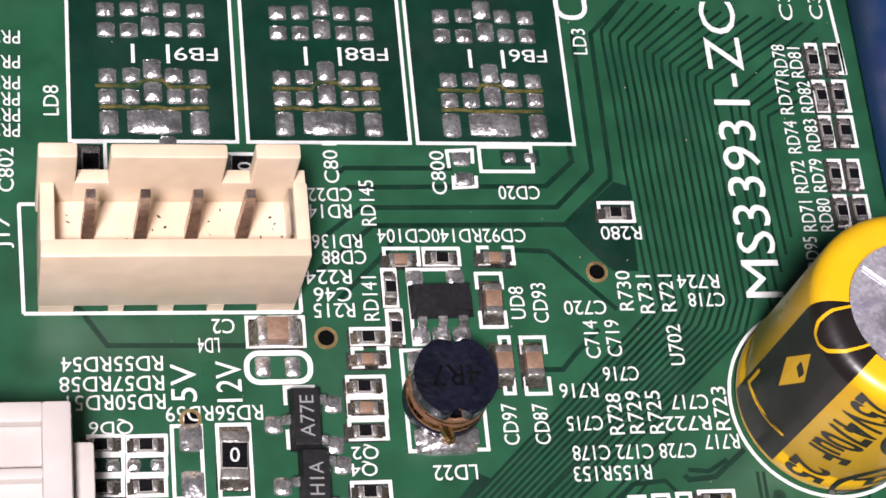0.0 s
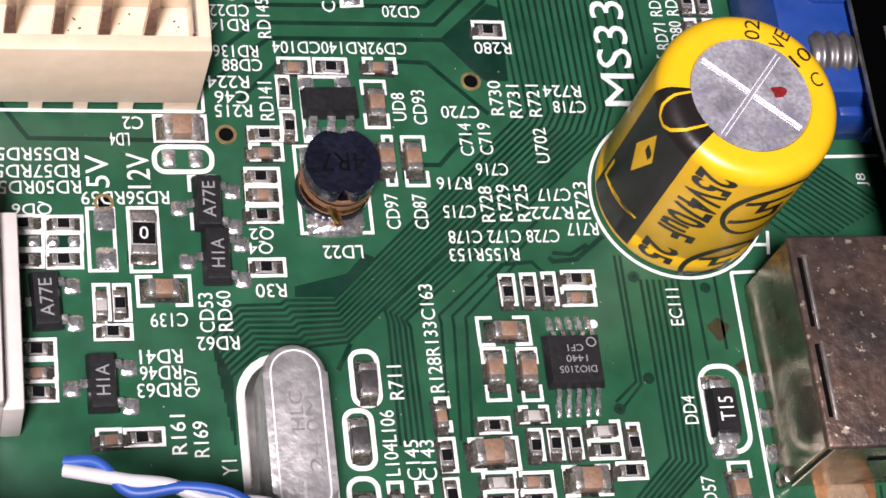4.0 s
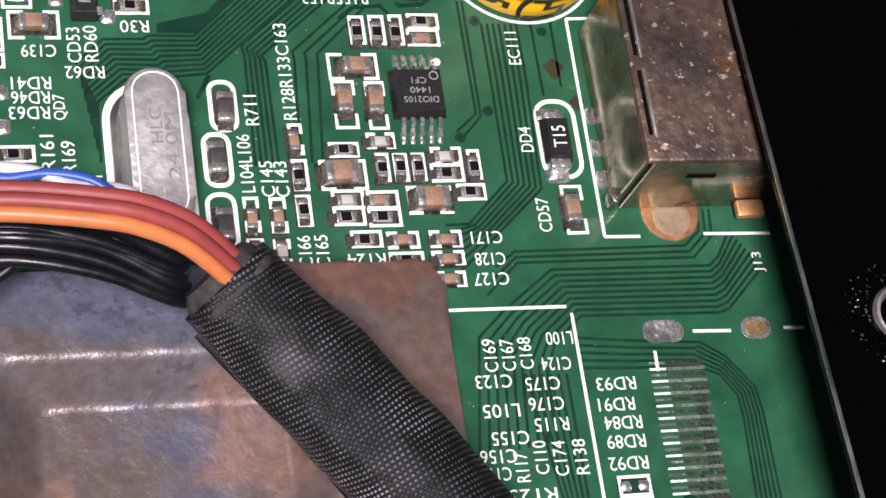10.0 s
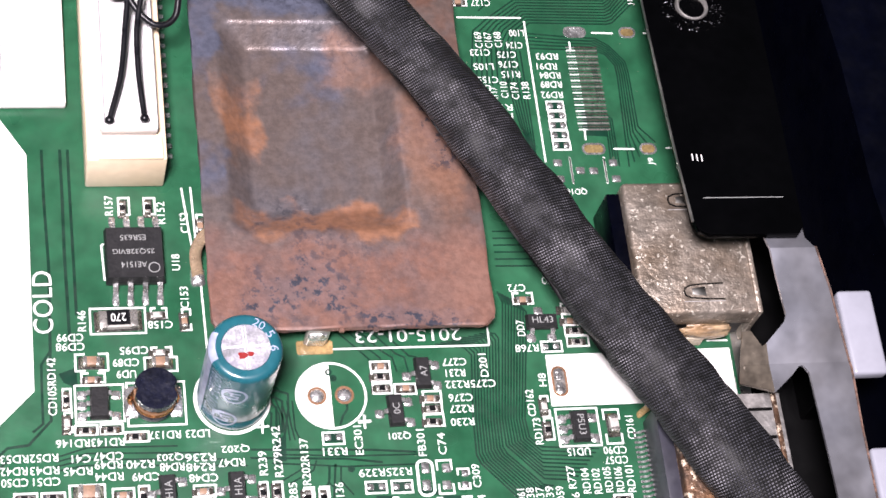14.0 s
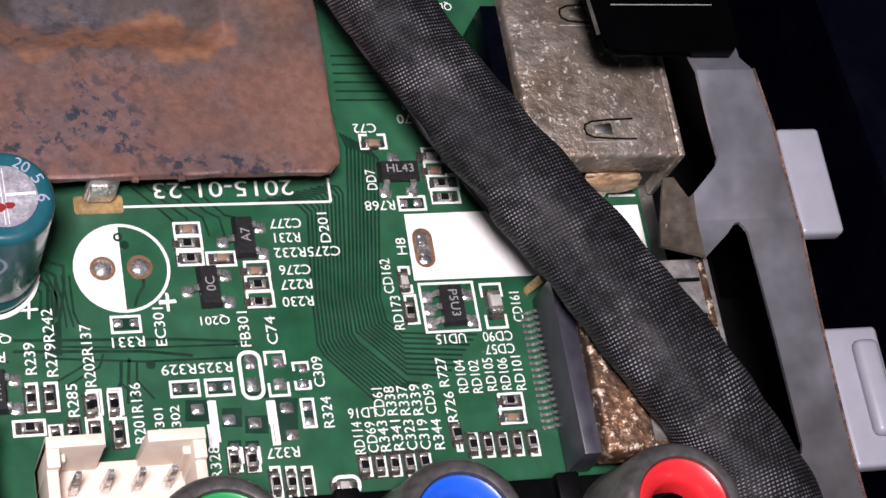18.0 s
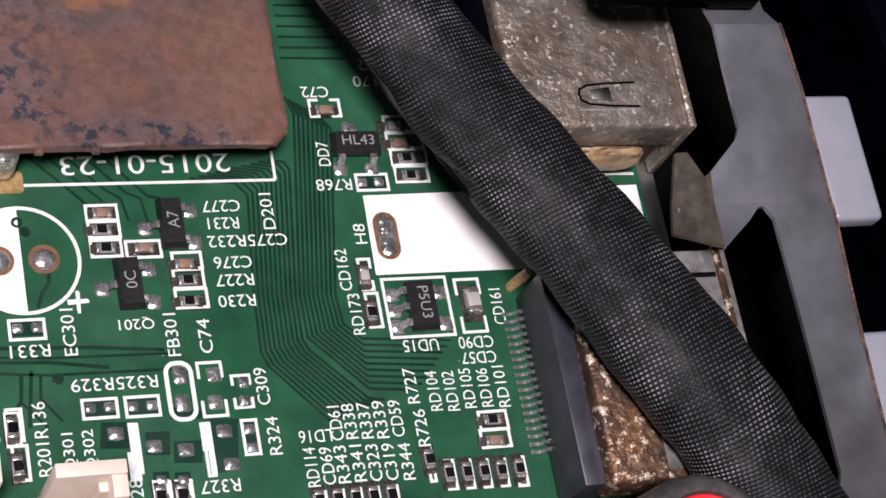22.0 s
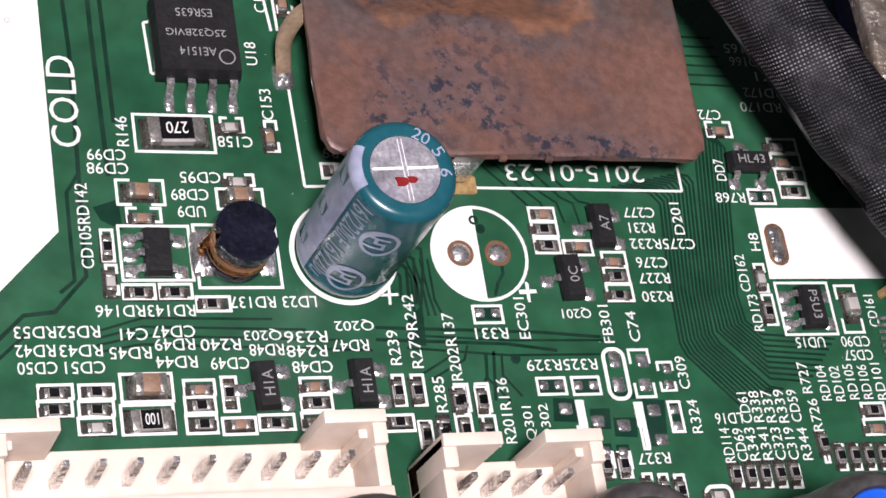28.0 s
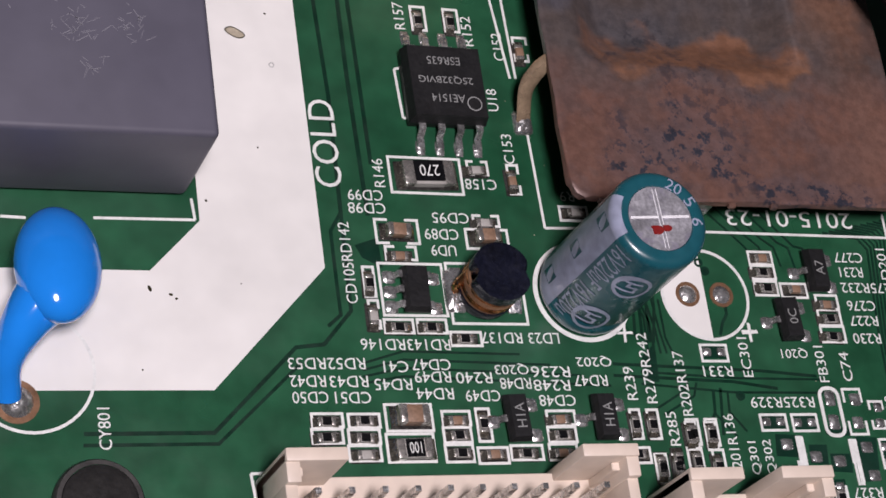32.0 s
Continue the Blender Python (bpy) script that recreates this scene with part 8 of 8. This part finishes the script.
fan([(-9.04, 38.93), (-10.46, 37.21), (-10.49, 36.56), (-10.35, 33.46), (-10.29, 29.46), (-9.92, 22.26), (-10.40, 21.78)], [(0.20, 37.83), (-5.12, 34.17), (-5.20, 33.69), (-5.13, 31.65), (-5.04, 29.49), (-4.95, 22.64), (-5.62, 20.92)], 14)
fan([(0.81, 37.84), (-4.41, 33.48), (-4.40, 32.60), (-4.46, 29.49), (-4.09, 22.19)], [(1.07, 34.26), (-2.52, 32.46), (-2.60, 31.99), (-2.57, 29.50), (-2.47, 25.86)], 5)
fan([(-10.4, 21.78), (-20.78, 11.95), (-23.14, 11.99), (-23.41, 11.78), (-25.51, 11.76), (-26.98, 10.37), (-26.93, 10.31)], [(-7.46, 21.25), (-20.3, 9.75), (-22.12, 9.57), (-22.4, 9.33), (-24.54, 9.44), (-26.07, 8.13), (-26.14, 4.74)], 9)
fan([(-7.09, 21.18), (-18.32, 11.39), (-18.22, 10.82), (-18.3, 4.41)], [(-5.62, 20.92), (-17.32, 10.81), (-17.14, 10.46), (-17.09, 4.64)], 5)
fan([(-9.89, 16.12), (-15.64, 11.05), (-15.58, 10.6), (-15.9, 4.57)], [(-11.23, 13.88), (-14.31, 10.91), (-14.32, 10.4), (-14.75, 4.55)], 3)
track([(-12.91, 13.02), (-12.08, 13.71), (-10.52, 13.84), (-9.98, 13.21)], 0.2)
track([(-6.55, 15.23), (-8.14, 13.96), (-9.4, 13.85), (-9.59, 14.09)], 0.26)
track([(-7.46, 14.78), (-8.39, 14.23), (-9.39, 14.33)], 0.22)
track([(-15.6, 19.28), (-14.61, 19.26), (-13.92, 20.02), (-12.66, 21.22)], 0.24)
fan([(-4.93, 12.79), (-4.91, 8.99), (-4.93, 3.33), (-7.39, 0.92), (-8.70, 0.88)], [(-2.92, 12.76), (-2.88, 9.81), (-3.10, 2.84), (-5.84, 0.36), (-8.16, -1.66)], 7)
fan([(-6.12, 14.14), (-6.05, 7.30), (-7.26, 6.27)], [(-5.83, 14.14), (-5.80, 7.15), (-6.97, 5.92)], 2)
fan([(-2.10, 13.05), (-2.05, 8.34)], [(-0.93, 13.03), (-0.95, 8.89)], 2)
fan([(5.49, 1.47), (5.42, 0.21), (4.44, -0.64), (-5.17, -0.71), (-6.33, -1.56)], [(6.22, 1.44), (6.10, -0.11), (4.84, -1.33), (-5.13, -1.35), (-7.02, -3.11)], 3)
fan([(7.15, 0.17), (6.24, -1.32), (5.64, -1.83), (-3.33, -1.79), (-6.24, -3.95), (-7.82, -5.38), (-8.76, -11.79)], [(8.68, -2.00), (6.23, -4.35), (5.62, -4.53), (-2.13, -4.42), (-3.83, -5.89), (-4.50, -7.51), (-4.51, -11.08)], 9)
fan([(4.09, -6.07), (5.48, -6.98), (6.81, -8.72), (6.97, -10.07), (6.99, -15.95), (8.44, -17.64)], [(3.63, -7.40), (4.95, -7.96), (5.75, -9.17), (5.82, -10.34), (5.54, -17.44), (5.45, -20.26)], 6)
fan([(-2.65, -5.61), (0.55, -5.91), (4.07, -6.14)], [(-2.61, -7.27), (-0.04, -7.39), (3.62, -7.46)], 5)
fan([(3.19, -8.55), (3.46, -9.39), (3.46, -13.15)], [(3.84, -8.58), (3.85, -9.91), (3.97, -13.02)], 3)
fan([(2.78, -13.28), (3.75, -14.14), (4.53, -15.15), (4.50, -20.19)], [(2.57, -14.39), (3.18, -14.59), (3.89, -15.59), (3.71, -20.13)], 4)
fan([(-5.67, -7.45), (-4.50, -15.82), (-3.93, -18.03)], [(-3.46, -7.56), (-3.41, -17.14), (-3.47, -18.98)], 6)
fan([(-15.28, -37.83), (-12.73, -38.20), (-12.12, -38.97), (-12.70, -44.91), (-12.81, -48.32), (-12.50, -49.14), (-9.66, -52.37), (-9.58, -52.47)], [(-10.66, -36.81), (-9.71, -36.98), (-9.46, -37.44), (-10.35, -45.04), (-10.39, -47.67), (-10.09, -48.34), (-7.26, -51.27), (-6.33, -51.44)], 10)
fan([(-8.99, -32.86), (-8.63, -33.94), (-10.10, -45.06), (-10.07, -47.59), (-7.10, -50.74), (-4.32, -51.01)], [(-7.24, -33.97), (-6.57, -34.95), (-8.07, -45.17), (-7.91, -46.90), (-6.98, -47.82), (-1.81, -48.21)], 9)
fan([(-8.71, -26.82), (-5.72, -26.82)], [(-8.82, -30.32), (-4.95, -30.37)], 6)
fan([(-30.28, -42.55), (-29.59, -43.93), (-29.72, -46.36)], [(-28.37, -42.75), (-28.33, -45.32), (-27.98, -46.35)], 5)
fan([(-24.11, -36.22), (-22.47, -37.85), (-21.44, -38.95), (-21.15, -39.31)], [(-20.13, -36.20), (-17.76, -38.86), (-17.08, -39.01), (-16.79, -41.34)], 5)
track([(-48.70, -18.0), (-48.65, -22.94), (-48.43, -29.69), (-48.58, -37.68)], 0.26)
track([(-47.10, -18.0), (-47.05, -22.82), (-47.06, -28.23), (-46.94, -34.61), (-46.87, -37.62)], 0.28)
track([(-46.42, -18.0), (-46.39, -22.77), (-46.32, -28.19), (-46.25, -34.20)], 0.26)
track([(-48.60, -37.50), (-49.36, -38.70), (-49.38, -42.09), (-49.36, -44.06), (-50.23, -44.78)], 0.22)
track([(-48.58, -37.68), (-48.70, -43.80), (-50.60, -45.90), (-52.33, -46.10), (-57.63, -51.20), (-64.93, -51.20)], 0.24)
track([(-52.10, -47.03), (-57.44, -51.85), (-65.00, -51.85)], 0.20)
fan([(-48.38, -47.06), (-45.79, -46.30), (-38.36, -46.45)], [(-48.53, -48.30), (-45.99, -47.86), (-32.63, -48.45)], 4)
fan([(5.95, 19.55), (9.40, 16.85)], [(3.51, 17.34), (6.20, 15.20)], 11)
fan([(3.30, 17.10), (5.60, 15.20)], [(2.72, 15.95), (3.60, 15.20)], 4)
track([(-23.89, 28.46), (-14.31, 28.55), (-12.88, 29.87), (-12.95, 30.81)], 0.24)
track([(-25.46, 25.65), (-23.23, 27.42), (-13.92, 27.45), (-11.96, 29.37), (-11.99, 35.64), (-12.00, 36.92)], 0.24)
track([(-26.12, 23.68), (-22.78, 26.50), (-13.62, 26.54), (-11.10, 28.92), (-11.05, 29.46), (-11.07, 35.66), (-11.05, 36.94), (-9.19, 38.92)], 0.24)
track([(-24.15, 29.22), (-23.92, 29.46), (-18.76, 29.48)], 0.24)
track([(-16.36, 25.24), (-14.60, 25.17), (-12.43, 22.94), (-11.66, 22.19)], 0.24)
track([(-24.63, 22.83), (-22.08, 25.35), (-22.04, 25.92)], 0.24)
track([(-20.19, 9.66), (-20.65, 8.84), (-20.95, 8.30)], 0.24)
track([(-36.66, 23.23), (-35.01, 20.74), (-28.84, 20.64)], 0.24)
fan([(-30.45, -47.54), (-24.03, -47.96), (-17.63, -48.05)], [(-30.55, -48.33), (-24.18, -48.90), (-17.79, -48.94)], 2)
fan([(-25.73, -48.78), (-25.86, -50.27), (-24.62, -51.75)], [(-24.70, -48.88), (-24.83, -50.15), (-23.85, -51.45)], 2)
fan([(-29.81, -49.94), (-27.57, -48.71), (-27.32, -48.05)], [(-29.39, -50.35), (-27.08, -49.12), (-26.76, -48.24)], 2)
pour([(-21.93, -51.62), (-20.03, -51.74), (-20.1, -53.19), (-22.13, -53.06)])
pour([(-19.69, -52.35), (-18.4, -52.36), (-18.53, -53.66), (-19.81, -53.58)])
pour([(-18.28, -52.95), (-16.76, -52.98), (-16.89, -54.22), (-18.39, -54.11)])
pour([(-16.2, -51.83), (-14.67, -51.93), (-15.02, -54.79), (-16.48, -54.83)])
pour([(-30.2, -46.56), (-29.15, -45.65), (-29.3, -48.21), (-30.38, -48.15)])
pour([(-18.19, -51.04), (-16.42, -51.37), (-16.49, -51.82), (-18.29, -51.7)])
track([(-23.65, -43.05), (-23.67, -43.7), (-24.1, -44.29), (-24.42, -45.11)], 0.20)
track([(-32.27, -47.04), (-21.97, -47.48), (-18.05, -47.83)], 0.20)
track([(-32.35, -47.79), (-24.2, -48.19), (-21.07, -48.65)], 0.20)
track([(-31.74, -41.82), (-29.68, -41.74), (-28.68, -42.08), (-28.76, -43.43), (-29.22, -45.65)], 0.20)
track([(-31.79, -42.34), (-29.88, -42.34), (-29.23, -42.74), (-29.49, -45.63)], 0.20)
track([(-31.85, -42.87), (-30.29, -42.92), (-29.78, -43.32), (-29.94, -45.43)], 0.20)
track([(-31.9, -43.38), (-30.62, -43.47), (-30.25, -43.82), (-30.4, -45.22)], 0.20)
track([(-25.67, -48.77), (-25.85, -50.22), (-26.29, -50.91)], 0.20)
track([(-25.16, -48.61), (-25.56, -51.68)], 0.20)
pour([(-13.63, 26.42), (-10.97, 28.80), (-10.24, 28.56), (-10.35, 24.13), (-11.59, 24.14), (-12.44, 25.01)])
pour([(-22.65, 12.71), (-20.00, 13.35), (-19.04, 14.43), (-18.54, 14.19), (-20.50, 12.12), (-22.69, 12.15)])
pour([(-47.96, -39.58), (-46.46, -39.06), (-46.38, -41.02), (-47.58, -40.39)])
pour([(1.68, -14.01), (4.12, -15.60), (3.84, -17.01), (1.47, -16.85)])
resistor(-35.53, 29.45, 'v', 6)
resistor(-28.60, 29.26, 'h', 8, '0')
sot(-32.04, 29.34, 'h', 'H1A')
via(-7.13, 5.90, 0.28)
via(-5.36, 7.46, 0.28)
via(-5.26, 12.94, 0.3)
via(-1.52, 12.28, 0.25)
via(-23.85, -49.13, 0.3)
via(-24.64, -40.76, 0.3)
capacitor(-33.17, -37.07, 'h', 4)
label('R9', -33.43, -35.88, 180, 0.98, 0.82)
resistor(-16.90, -57.51, 'v', 4)
resistor(-15.89, -57.59, 'v', 4)
resistor(-14.87, -57.66, 'v', 4)
frame_print(-17.18, -56.40, -16.47, -58.62)
frame_print(-16.16, -56.47, -15.46, -58.69)
frame_print(-15.15, -56.55, -14.37, -58.78)
capacitor(-12.54, -58.08, 'h', 4)
oval_print(-13.30, -57.32, -11.39, -58.67)
label('R328', -20.55, -55.89, 90, 2.14, 0.82)
fill_print(-20.77, -53.37, -20.17, -54.91)
frame_print(-20.57, -51.78, -20.17, -54.91)
fill_print(-16.79, -52.02, -16.20, -53.59)
frame_print(-16.72, -52.02, -16.22, -55.04)
frame_print(-19.42, -42.56, -17.38, -41.44)
frame_print(-28.35, -54.43, -27.23, -52.38)
frame_print(-42.06, -53.32, -40.02, -52.20)
frame_print(-32.79, -53.44, -30.74, -52.32)
frame_print(-36.30, 28.07, -34.76, 30.82)
frame_print(-30.40, 28.29, -26.80, 30.24)
frame_print(-34.20, -37.63, -32.15, -36.51)
